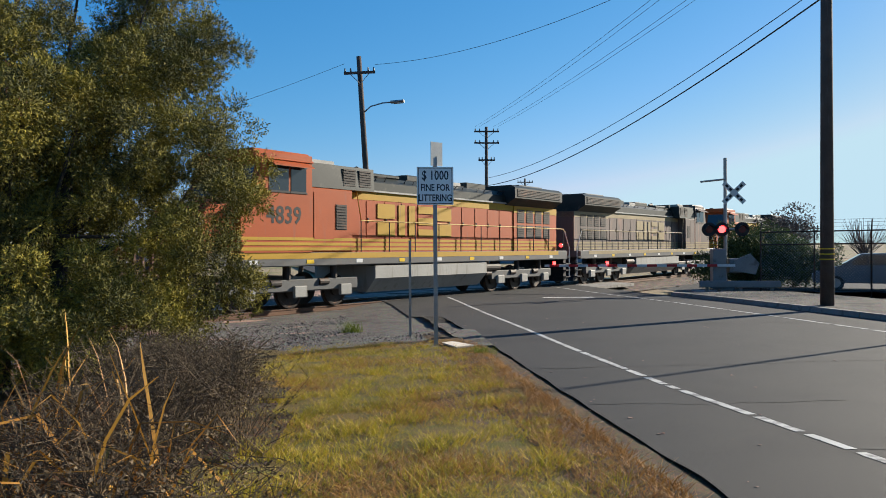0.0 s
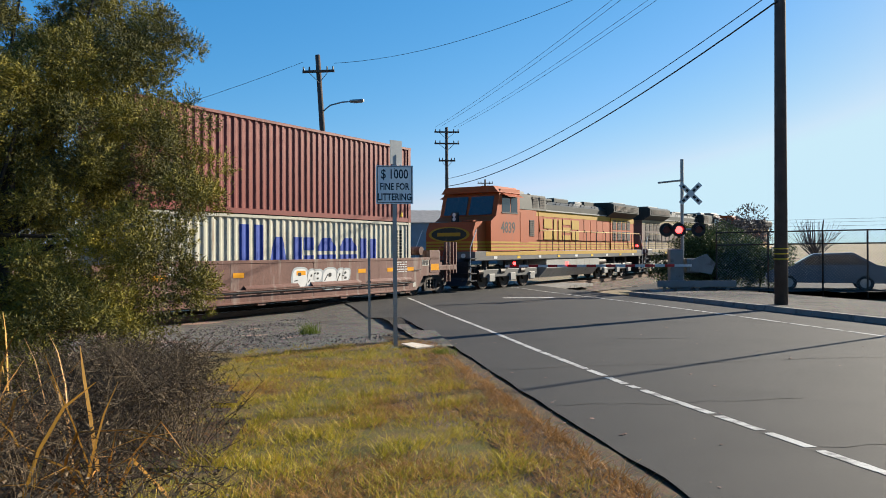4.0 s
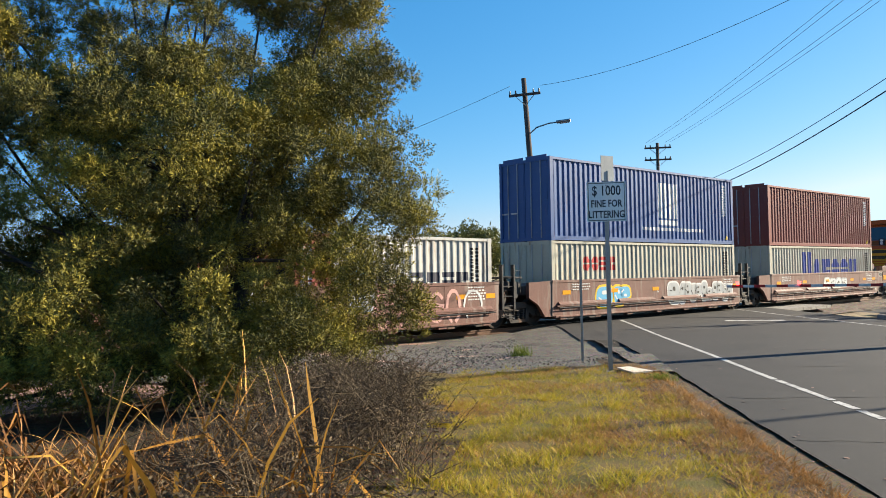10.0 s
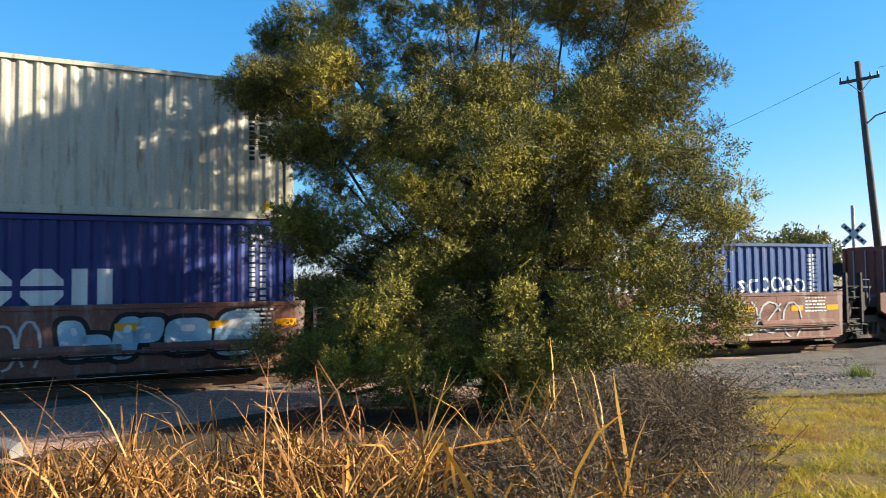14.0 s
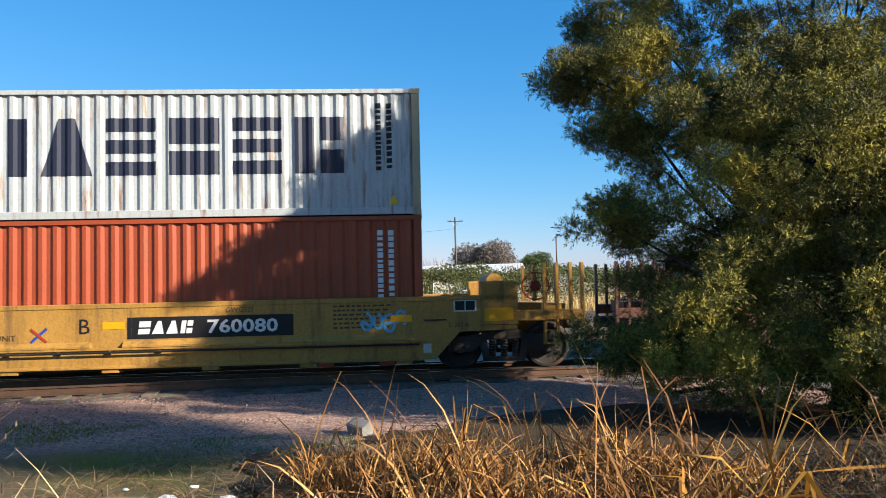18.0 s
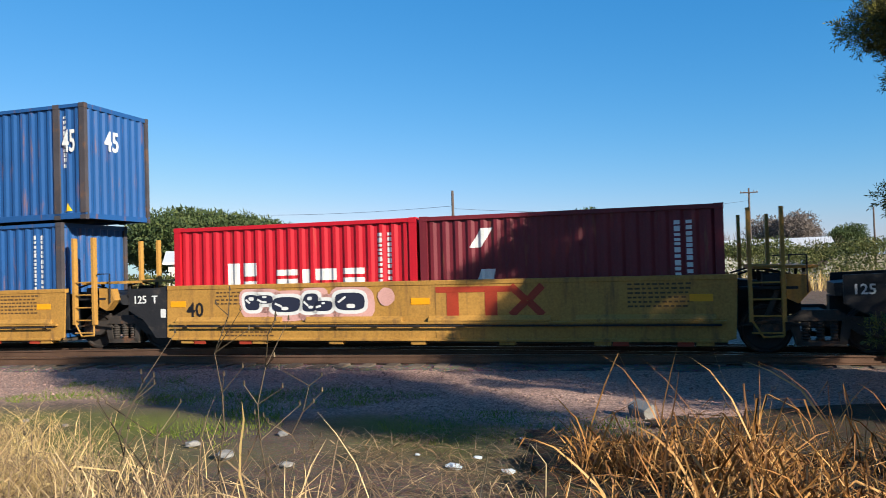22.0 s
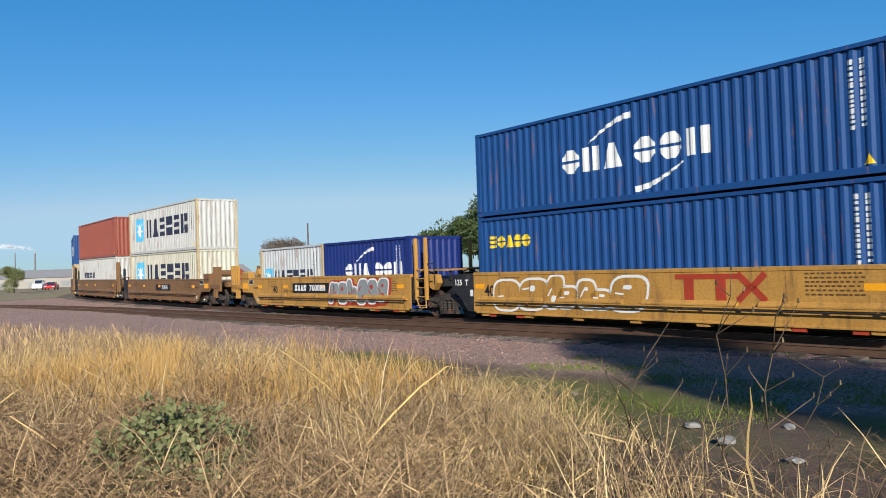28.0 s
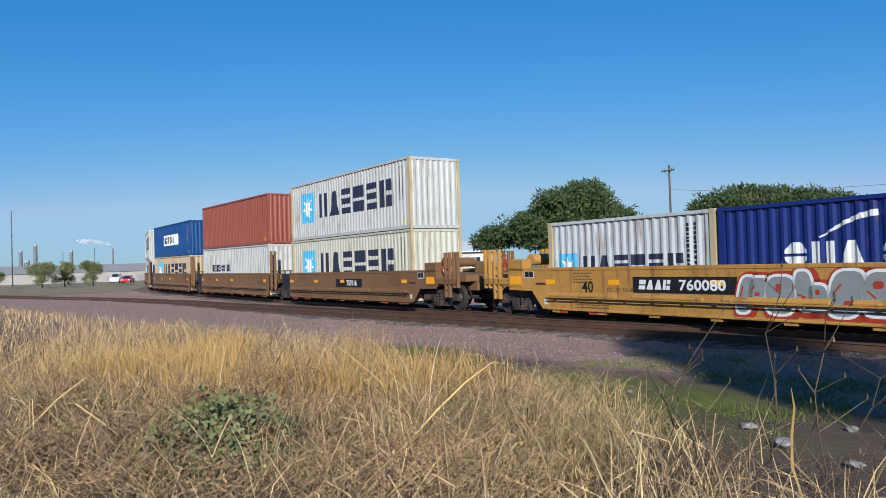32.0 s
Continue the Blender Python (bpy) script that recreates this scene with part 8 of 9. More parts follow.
def reed_bed(x, y):
    r = np.hypot(x + 0.4, y - 0.6)
    yaw = np.degrees(np.arctan2(-(x + 0.4), y - 0.6))
    return ((yaw > 19) & (yaw < 66) & (r > 2.5) & (r < 7.4 - 0.02 * np.abs(yaw - 40))) * (0.05 + 0.95 * (patchy(x, y, 2.1, 7) > 0.5)) * (0.2 + 0.8 * (patchy(x, y, 0.95, 2) > 0.44)) * np.clip((yaw - 12) / 22, 0.15, 1)




def kinked(name, xy, z, length, width, up, bend, rng, twist=0.5):
    """Broken dry stems and straps: each leaves its root at a slope, is snapped once or twice and hangs over."""
    n = len(xy)
    az = rng.uniform(0, 2 * np.pi, n)
    p = np.c_[xy, heights(xy[:, 0], xy[:, 1]) + z - 0.02]
    el = np.radians(up)
    pts = [p]
    for k in range(4):
        d = np.c_[np.cos(az) * np.cos(el), np.sin(az) * np.cos(el), np.sin(el)]
        p = p + d * (length * (0.34, 0.26, 0.22, 0.18)[k])[:, None]
        pts.append(p)
        snap = rng.uniform(0, 1, n) < (0.35, 0.5, 0.35, 0)[k]
        el = el - np.radians(bend) * np.where(snap, rng.uniform(0.6, 1.6, n), rng.uniform(0.0, 0.3, n))
        el = np.maximum(el, -1.3)
        az = az + np.where(snap, rng.normal(0, twist, n), rng.normal(0, 0.12, n))
    pts = np.stack(pts, 1)
    low = heights(xy[:, 0], xy[:, 1]) + 0.01
    pts[:, 1:, 2] = np.maximum(pts[:, 1:, 2], low[:, None])
    aw = rng.uniform(0, np.pi, n)
    wd = np.c_[np.cos(aw), np.sin(aw), rng.normal(0, 0.3, n)]
    vs = []
    for k, t in enumerate((0.9, 1.0, 0.95, 0.75, 0.15)):
        ww = wd * (width * t / 2)[:, None]
        vs += [pts[:, k] - ww, pts[:, k] + ww]
    v = np.stack(vs, 1).reshape(-1, 3)
    o = np.arange(n) * 10
    f = np.concatenate([np.stack([o + 2 * k, o + 2 * k + 1, o + 2 * k + 3, o + 2 * k + 2], 1) for k in range(4)])
    return fast_mesh(name, v, f)


xy = scatter(rng, 7000, -8, 0, 1.0, 9, reed_bed)
n = len(xy)
tagged(part("straw_reeds", kinked("straw_reeds", xy, rng.uniform(0, 0.12, n), rng.uniform(0.3, 0.85, n), rng.uniform(0.007, 0.017, n), rng.uniform(0, 72, n), 85, rng), G_STRAW),
       "bent and snapped straw-coloured dead reeds in a dense tangle", "reeds", kind="stuff")
xy = np.repeat(scatter(rng, 46, -7, -1.0, 2.6, 8, reed_bed), 5, axis=0) + rng.normal(0, 0.07, (230, 2))
n = len(xy)
tagged(part("tall_reeds", kinked("tall_reeds", xy, np.zeros(n), rng.uniform(0.6, 1.45, n), rng.uniform(0.009, 0.019, n), rng.uniform(62, 89, n), 85, rng), G_STRAW),
       "tall single dry reed stalks standing above the tangle", "reeds", kind="stuff")
# a few strap-leaved reeds among the dead bushes
xy = np.r_[rng.normal((-2.2, 3.6), 0.22, (26, 2)), rng.normal((-2.6, 5.0), 0.25, (40, 2)), rng.normal((-1.75, 4.55), 0.16, (34, 2)), rng.normal((-2.9, 4.2), 0.2, (30, 2)), rng.normal((-3.4, 7.4), 0.2, (26, 2))]
n = len(xy)
tagged(part("strap_reeds", kinked("strap_reeds", xy, np.zeros(n), rng.uniform(0.6, 1.4, n), rng.uniform(0.014, 0.026, n), rng.uniform(55, 88, n), 70, rng), G_STRAP),
       "clump of orange-brown strap-leaved reeds with snapped tips", "reeds", kind="stuff")
# the tangle of broken stems in the dry field
xy = scatter(rng, 26000, -16, -1.2, -14, 2.2, lambda x, y: field(x, y) * np.clip(1.3 - 0.085 * np.hypot(x, y), 0.12, 1))
n = len(xy)
tagged(part("dry_stems", kinked("dry_stems", xy, rng.uniform(0, 0.3, n), rng.uniform(0.25, 0.85, n), rng.uniform(0.0035, 0.008, n), rng.uniform(5, 85, n), 55, rng, 0.9), G_DULL),
       "tangle of broken grey-beige dry stems over the near ground", "dry grass", kind="stuff")
xy = scatter(rng, 240, -9, -1.5, -8, 1.5, lambda x, y: field(x, y) * (np.hypot(x + 0.4, y - 0.6) > 4.2))
n = len(xy)
tagged(part("fallen_canes", kinked("fallen_canes", xy, rng.uniform(0.1, 0.4, n), rng.uniform(0.5, 1.3, n), rng.uniform(0.010, 0.018, n), rng.uniform(2, 50, n), 30, rng), G_DRY),
       "pale broken canes lying across the dry grass", "canes", kind="stuff")
# a drooping hummock of sedge before the bare ground
xy = np.r_[rng.normal((-6.6, -1.6), (0.55, 0.5), (2600, 2)), rng.normal((-8.4, -2.6), (0.7, 0.6), (2200, 2))]
n = len(xy)
tagged(part("sedge", blades("sedge", xy, rng.uniform(0.5, 0.95, n), rng.uniform(0.004, 0.009, n), rng.uniform(0.4, 1.3, n), 4, rng, 0.7), G_DRY),
       "drooping hummock of dry sedge", "sedge", kind="stuff")
# trampled stalks lying flat between the reeds and the gravel
xy = scatter(rng, 2600, -10, -3, 0.5, 8, lambda x, y: 1.0 * (np.abs(np.hypot(x + 0.4, y - 0.6) - 7.0) < 1.4) * (np.degrees(np.arctan2(-(x + 0.4), y - 0.6)) > 38) * (np.degrees(np.arctan2(-(x + 0.4), y - 0.6)) < 84))
tagged(part("fallen_stalks", blades("fallen_stalks", xy, rng.uniform(0.1, 0.3, len(xy)), rng.uniform(0.005, 0.011, len(xy)), rng.uniform(1.5, 4.5, len(xy)), 3, rng, 0.9), G_BRUSH),
       "fallen dry stalks matted on the ground", "stalks", kind="stuff")


def brush(name, label, places, seed, height, spread, material, count=60, thick=0.004, leafs=None):
    """A bush of branching twigs, thin tubes of three sides, one object."""
    rnd = random.Random(seed)
    mb = MB()
    for px, py in places:
        z = ground_z(px, py)
        for _ in range(count):
            a, hh = rnd.uniform(0, 6.28), height * rnd.uniform(0.5, 1.1)
            out = spread * rnd.uniform(0.15, 1.0)
            p = Vector((px + rnd.gauss(0, 0.12), py + rnd.gauss(0, 0.12), z - 0.03))
            tip = p + Vector((math.cos(a) * out, math.sin(a) * out, hh))
            mid = p.lerp(tip, 0.5) + Vector((rnd.gauss(0, 0.06), rnd.gauss(0, 0.06), 0.08 * hh))
            mb.tube([p, mid, tip], thick, 3, thick * 0.4)
            for _ in range(5):
                q = mid.lerp(tip, rnd.random())
                b = rnd.uniform(0, 6.28)
                e = q + Vector((math.cos(b), math.sin(b), rnd.uniform(-0.2, 0.9))) * rnd.uniform(0.08, 0.3)
                mb.tube([q, e], thick * 0.6, 3, thick * 0.3)
    return tagged(part(name, mb, material), label, "bush", kind="stuff")


rb = random.Random(17)
rb_places, shrub_places = [], []
for k in range(22):
    u = k / 21
    x = -1.15 - 1.15 * rb.random() - 0.9 * u
    y = 3.4 + 6.6 * u + rb.uniform(-0.4, 0.4)
    rb_places.append((x, y))
    brush("dead_bush", "tangled grey-brown dead bush of fine twigs", [(x + rb.uniform(-0.2, 0.2), y)], 40 + k, 0.5 + 0.32 * math.sin(u * 3.1) + 0.1 * rb.random(), 0.6, G_TWIG, 62, 0.0042)
for k in range(40):
    a = rb.uniform(112, 152)
    r = rb.uniform(2.9, 9.5)
    shrub_places.append((-0.5 - r * math.sin(radians(a)), 0.7 + r * math.cos(radians(a))))
    brush("dry_shrub", "low shrub of brown dry stems", [(-0.5 - r * math.sin(radians(a)), 0.7 + r * math.cos(radians(a)))], 80 + k, 0.55, 0.62, G_BRUSH, 46, 0.0045)
# slender weed stalks standing alone before the gravel
for k, (x, y, hh) in enumerate([(-5.55, 0.45, 1.42), (-5.35, 0.72, 1.32), (-5.5, 0.0, 1.02), (-5.25, -0.1, 0.95), (-5.8, 0.95, 0.9)]):
    rnd = random.Random(60 + k)
    mb, z = MB(), ground_z(x, y)
    pts = [(x + 0.02 * i * rnd.uniform(-1, 1.4), y + 0.02 * i * rnd.uniform(-1, 1), z + hh * i / 6) for i in range(7)]
    mb.tube(pts, 0.0062, 5, 0.003)
    for i in range(2, 7):
        for _ in range(2):
            b = rnd.uniform(0, 6.28)
            ln = rnd.uniform(0.08, 0.26)
            p = Vector(pts[i])
            e = p + Vector((math.cos(b) * ln, math.sin(b) * ln, ln * rnd.uniform(0.5, 1.2)))
            mb.tube([p, e], 0.004, 4, 0.002)
            mb.tube([e, e + Vector((0, 0, 0.03))], 0.009, 5, 0.003)
    tagged(part("weed_stalk", mb, G_TWIG), "tall bare dried weed stalk with small seed heads", "weed", "weed stalks")


def leaves(rng, centres, radii, n_each, length, width, squash=0.8, hang=0.3):
    """Narrow leaves in clumps: each clump a small cloud about its centre."""
    c = np.repeat(centres, n_each, axis=0)
    r = np.repeat(radii, n_each)
    n = len(c)
    d = rng.normal(size=(n, 3))
    d /= np.linalg.norm(d, axis=1)[:, None]
    p = c + d * (r * rng.uniform(0.35, 1.0, n) ** 0.5)[:, None] * [1, 1, squash]
    ax = d * 0.7 + rng.normal(size=(n, 3)) * 0.6 + [0, 0, -hang]
    ax /= np.linalg.norm(ax, axis=1)[:, None]
    sd = np.cross(ax, rng.normal(size=(n, 3)))
    sd /= np.linalg.norm(sd, axis=1)[:, None]
    ln = (length * rng.uniform(0.6, 1.3, n))[:, None]
    wd = (width * rng.uniform(0.7, 1.3, n))[:, None]
    v = np.stack([p - sd * wd * 0.2, p + ax * ln * 0.45 + sd * wd * 0.5, p + ax * ln, p + ax * ln * 0.45 - sd * wd * 0.5], 1).reshape(-1, 3)
    f = np.arange(4 * n).reshape(n, 4)
    return v, f


def shell(rng, lobes, per_area):
    """Clump centres on the skins of ellipsoid lobes (x, y, z, rx, ry, rz)."""
    out = []
    for x, y, z, a, b, c in lobes:
        n = int(per_area * (a * b + a * c + b * c) / 3 * 12.6 / 4)
        d = rng.normal(size=(n, 3))
        d /= np.linalg.norm(d, axis=1)[:, None]
        k = rng.uniform(0.62, 1.04, n)[:, None]
        out.append(np.array([x, y, z]) + d * k * [a, b, c])
    return np.concatenate(out)


# dry leaf flecks and seed heads caught in the dead bushes
c = np.c_[rb_places, [ground_z(x, y) + 0.34 for x, y in rb_places]]
v, f = leaves(rng, c, np.full(len(c), 0.62), 620, 0.030, 0.016, 0.55, 0.0)
G_FLECK = leaf_mat("dry_fleck", [(0.036, 0.025, 0.015), (0.088, 0.062, 0.035), (0.225, 0.163, 0.094)], 0.85, 1.4, through=0.1)
tagged(part("dry_flecks", fast_mesh("dry_flecks", v, f), G_FLECK), "dry curled leaves and seed heads in the dead bushes", "dry leaves", kind="stuff")
c = np.c_[shrub_places, [ground_z(x, y) + 0.3 for x, y in shrub_places]]
v, f = leaves(rng, c, np.full(len(c), 0.62), 520, 0.028, 0.014, 0.5, 0.0)
tagged(part("seed_heads", fast_mesh("seed_heads", v, f), G_BRUSH), "pale dry seed heads in the brown brush", "seed heads", kind="stuff")
# the big tree beside the track
TX, TY = -5.6, 10.4
ry = radians(28.6)
RIGHT, DEEPW = np.array([math.cos(ry), math.sin(ry), 0]), np.array([-math.sin(ry), math.cos(ry), 0])
TREE_LOBES = [(0.1, 2.6, 6.0, 2.1, 2.0, 1.2), (0.8, 3.2, 7.2, 1.9, 1.3, 0.95), (-1.3, 3.0, 7.0, 1.8, 1.4, 0.9), (2.55, 2.7, 6.35, 1.3, 1.3, 0.9), (2.85, 2.2, 5.4, 1.2, 1.2, 0.75), (2.1, 1.0, 4.6, 1.05, 1.2, 0.65),
              (3.0, 0.5, 3.55, 0.95, 1.2, 0.75), (2.45, -0.3, 2.35, 1.2, 1.3, 0.8), (2.35, -0.5, 1.3, 1.15, 1.1, 0.75), (0.4, -0.5, 3.2, 1.8, 1.4, 1.1), (-2.6, 2.5, 6.5, 1.6, 1.3, 0.9), (-3.4, 2.1, 6.0, 1.0, 1.1, 0.75), (-3.0, 1.5, 5.25, 1.3, 1.4, 0.6),
              (-3.8, 1.4, 5.3, 0.6, 0.7, 0.35), (-2.5, 1.4, 4.5, 1.3, 1.1, 0.65), (-2.7, 0.6, 2.85, 0.9, 0.9, 0.4), (-3.25, 0.5, 2.75, 0.5, 0.7, 0.3), (-2.3, 0.0, 1.15, 1.2, 1.1, 0.6), (-3.0, 0.2, 0.9, 0.7, 0.8, 0.45),
              (-0.2, -0.9, 1.5, 1.8, 1.2, 1.0), (0.6, 1.6, 3.9, 2.2, 1.5, 1.8), (-1.0, 1.6, 2.4, 1.5, 1.2, 1.2), (-1.0, -0.7, 0.8, 1.5, 1.0, 0.65), (1.0, -1.0, 0.8, 1.4, 1.0, 0.65), (-1.3, 0.5, 4.0, 1.2, 1.2, 0.8),
              (1.2, 0.3, 4.3, 1.1, 1.0, 0.8), (-0.4, 0.9, 4.9, 1.1, 0.8, 0.6),
              (1.7, 3.1, 7.75, 1.4, 1.4, 0.8), (0.2, 3.4, 8.0, 1.3, 1.2, 0.6), (2.4, 2.2, 6.9, 1.2, 1.1, 0.7), (0.7, 1.9, 7.15, 1.5, 0.9, 0.75),
              (0.0, 2.6, 2.2, 1.9, 1.2, 1.3), (1.5, 2.2, 3.0, 1.4, 1.1, 1.1), (-1.6, 2.4, 1.8, 1.3, 1.1, 1.0), (0.3, 3.2, 3.9, 1.8, 1.1, 1.3), (0.8, 2.0, 1.2, 1.5, 1.1, 0.8), (1.6, 2.7, 8.6, 1.4, 1.2, 0.7),
              (-2.7, 1.3, 3.9, 0.75, 0.9, 0.55), (-2.6, 0.8, 2.1, 0.8, 0.8, 0.5)]
tree = thing("wattle_tree", "big dense olive-green feathery tree with low branches beside the track", "tree", m=on_ground(TX, TY))
def puffs(rng, lobes, per_lobe, size):
    """Small rounded tufts on the skins of the lobes, so that the crown is broken into lit and shaded cushions."""
    out = []
    for x, y, z, a, b, c in lobes:
        n = max(5, int(per_lobe * (a * b + a * c + b * c) / 3))
        d = rng.normal(size=(n, 3))
        d /= np.linalg.norm(d, axis=1)[:, None]
        p = np.array([x, y, z]) + d * rng.uniform(0.72, 1.0, n)[:, None] * [a, b, c]
        r = size * rng.uniform(0.6, 1.35, n)
        out += [(*q, rr, rr, rr * 0.72) for q, rr in zip(p, r)]
    return out


def sprigs(rng, tufts, per_area, count, length, width):
    """Feathery sprigs that grow out of each tuft: short shoots, with narrow leaves set spirally along them."""
    c, r = np.array([t[:3] for t in tufts]), np.array([t[3:] for t in tufts])
    k = np.maximum(20, (per_area * r[:, 0] ** 2).astype(int))
    c, r = np.repeat(c, k, axis=0), np.repeat(r, k, axis=0)
    n = len(c)
    unit = lambda q: q / np.linalg.norm(q, axis=1)[:, None]
    d = unit(rng.normal(size=(n, 3)))
    o = c + d * r * rng.uniform(0.45, 0.85, n)[:, None]
    ax = unit(d * 0.8 + [0, 0, 0.4] + rng.normal(size=(n, 3)) * 0.4)
    long = (r[:, 0] * rng.uniform(0.3, 0.6, n))[:, None]
    s1 = unit(np.cross(ax, rng.normal(size=(n, 3))))
    s2 = np.cross(ax, s1)
    out = []
    for j in range(count):
        u, a = (j + 0.6) / count, 2.4 * j
        p = o + ax * long * u
        way = s1 * math.cos(a) + s2 * math.sin(a)
        ld = unit(ax * (0.55 + 0.6 * u) + way * 0.8)
        sd = unit(np.cross(ld, d) + rng.normal(size=(n, 3)) * 0.3)
        ln, wd = (length * rng.uniform(0.7, 1.3, n))[:, None], (width * rng.uniform(0.75, 1.25, n))[:, None]
        q = np.stack([p, p + ld * ln * 0.5 + sd * wd * 0.5, p + ld * ln, p + ld * ln * 0.5 - sd * wd * 0.5], 1)
        out.append(q[p[:, 2] > 0.2])
    v = np.concatenate(out).reshape(-1, 3)
    return v, np.arange(len(v)).reshape(-1, 4)


near_lobes, far_lobes = [l for l in TREE_LOBES if l[1] < 2.5], [l for l in TREE_LOBES if l[1] >= 2.5]
tufts = puffs(rng, near_lobes, 29, 0.27) + puffs(rng, [l for l in far_lobes if l[2] < 6.4], 15, 0.27) + puffs(rng, [l for l in far_lobes if l[2] >= 6.4], 9, 0.26) + puffs(rng, [l for l in TREE_LOBES if l[0] < -1.2 and l[2] > 4.0], 15, 0.25)
v, f = sprigs(rng, tufts, 1050, 10, 0.058, 0.0165)
# the dim inside of the crown: coarser leaves on inner boughs
core = [np.array(l[:3]) + np.clip(rng.normal(size=(46, 3)) * 0.36, -0.66, 0.66) * np.array(l[3:]) for l in TREE_LOBES if l[3] > 0.85 and (l[2] < 5.0 or l[0] > 2.0)]
core.append(np.array((-0.1, 0.5, 2.7)) + np.clip(rng.normal(size=(420, 3)), -1.5, 1.5) * [1.1, 0.6, 1.1])
core = np.concatenate(core)
vi, fi = leaves(rng, core[core[:, 2] > 0.3], rng.uniform(0.15, 0.3, int((core[:, 2] > 0.3).sum())), 150, 0.056, 0.017)
v, f = np.r_[v, vi], np.r_[f, fi + len(v)]
v = v[:, :1] * RIGHT + v[:, 1:2] * DEEPW + v[:, 2:] * [0, 0, 1]
part("crown", fast_mesh("crown", v, f), G_LEAF, tree, "dense feathery leaves, yellow-green where sunlit")
tk = MB()
tk.tube([(0, 0, -0.2), (0.08, 0.05, 0.9), (-0.15, 0.3, 2.2), (-0.45, 1.1, 4.0), (-0.95, 2.3, 5.8)], 0.24, 10, 0.05)
part("trunk", tk, G_BARK, tree)
tk2 = MB()
tk2.tube([(0.3, 0.2, -0.2), (0.7, 0.4, 1.2), (0.7, 0.8, 3.0), (0.5, 2.2, 5.0)], 0.17, 8, 0.04)
part("trunk", tk2, G_BARK, tree)
rt = random.Random(2)
for k, (u, vv, z, a, b, c) in enumerate(TREE_LOBES):
    st = Vector((0.05, 0.1, min(z - 0.2, rt.uniform(0.5, 3.6))))
    en = Vector(tuple(u * RIGHT + vv * DEEPW)) + Vector((rt.gauss(0, a * 0.15), rt.gauss(0, b * 0.15), z + rt.gauss(0, c * 0.2)))
    mid = st.lerp(en, 0.5) + Vector((rt.gauss(0, 0.35), rt.gauss(0, 0.35), -0.35 + rt.gauss(0, 0.2)))
    part("limb", MB().tube([st, mid, en], 0.05, 6, 0.012), G_BARK, tree)

# a small green shrub in the dry grass
sh = thing("green_shrub", "small leafy green shrub growing in dry grass", "shrub", m=on_ground(-5.2, -3.5))
c = shell(rng, [(0.1, 0, 0.42, 0.46, 0.46, 0.34), (0.25, 0.42, 0.34, 0.42, 0.42, 0.28), (0.0, -0.36, 0.3, 0.4, 0.38, 0.26), (0.62, 0.3, 0.36, 0.46, 0.46, 0.3), (0.85, 0.7, 0.26, 0.4, 0.4, 0.24)], 90)
v, f = leaves(rng, c, rng.uniform(0.06, 0.12, len(c)), 24, 0.055, 0.036, 0.8, 0.0)
part("foliage", fast_mesh("foliage", v, f), G_OLIVE, sh)
for k in range(6):
    part("stem", MB().tube([(0.1 * (k - 3), 0, -0.05), (0.15 * (k - 3), 0.05 * k, 0.4)], 0.008, 5, 0.004), G_TWIG, sh)

# ---- the far side of the railway ----
G_IVY = leaf_mat("hedge_leaf", [(0.03, 0.045, 0.013), (0.065, 0.08, 0.022), (0.115, 0.118, 0.035), (0.145, 0.122, 0.045)], 0.6)
G_PINE = leaf_mat("pine_needles", [(0.022, 0.042, 0.016), (0.05, 0.075, 0.025), (0.10, 0.115, 0.032)], 0.65, through=0.2)
G_BARE = leaf_mat("bare_branches", [(0.087, 0.0696, 0.0609), (0.139, 0.113, 0.0957)], 0.9, through=0.0)
M_STUCCO = mat("pale_stucco", (0.385, 0.370, 0.333), 0.9, 0, 0.12, 1, 40, 0.1)
M_STUCCO_G = mat("sage_stucco", (0.177, 0.214, 0.192), 0.9, 0, 0.12, 1, 40, 0.1)
M_STUCCO_B = mat("grey_blue_siding", (0.163, 0.207, 0.251), 0.85, 0, 0.12, 1, 40, 0.1)
M_ROOF_W = mat("white_roof", (0.432, 0.445, 0.459), 0.6, 0, 0.08, 1, 40, 0.05)
M_ROOF_G = mat("grey_shingles", (0.222, 0.214, 0.207), 0.9, 0, 0.2, 2, 50, 0.3)
M_FACTORY = mat("plant_wall", (0.266, 0.274, 0.281), 0.8, 0, 0.1, 0.2, 10, 0.0)
M_WORKS = mat("works_concrete", (0.27, 0.25, 0.22), 0.85, 0, 0.12, 0.2, 10, 0.0)
M_STACK = mat("chimney_steel", (0.139, 0.139, 0.148), 0.7, 0.2, 0.15, 0.5, 10, 0)


def leafy(name, label, x, y, lobes, leaf, material, per, each, size, trunk_h, tr=0.18, bare=False, clump=0.5, category="tree"):
    ob = thing(name, label, category, "trees beyond the railway", m=on_ground(x, y))
    c = shell(rng, lobes, per)
    v, f = leaves(rng, c, rng.uniform(0.6, 1.2, len(c)) * clump, each, size, size * 0.32, 0.75, 0.0)
    part("crown", fast_mesh("crown", v, f), material, ob)
    part("trunk", MB().tube([(0, 0, -0.2), (0.1, 0, trunk_h * 0.5), (0, 0.1, trunk_h)], tr, 8, tr * 0.6), G_BARK, ob)
    for k, l in enumerate(lobes):
        part("limb", MB().tube([(0, 0.1, trunk_h * 0.7), (l[0] * 0.5, l[1] * 0.5, (trunk_h + l[2]) / 2), (l[0], l[1], l[2])], tr * 0.5, 6, 0.03), G_BARK, ob)
    return ob


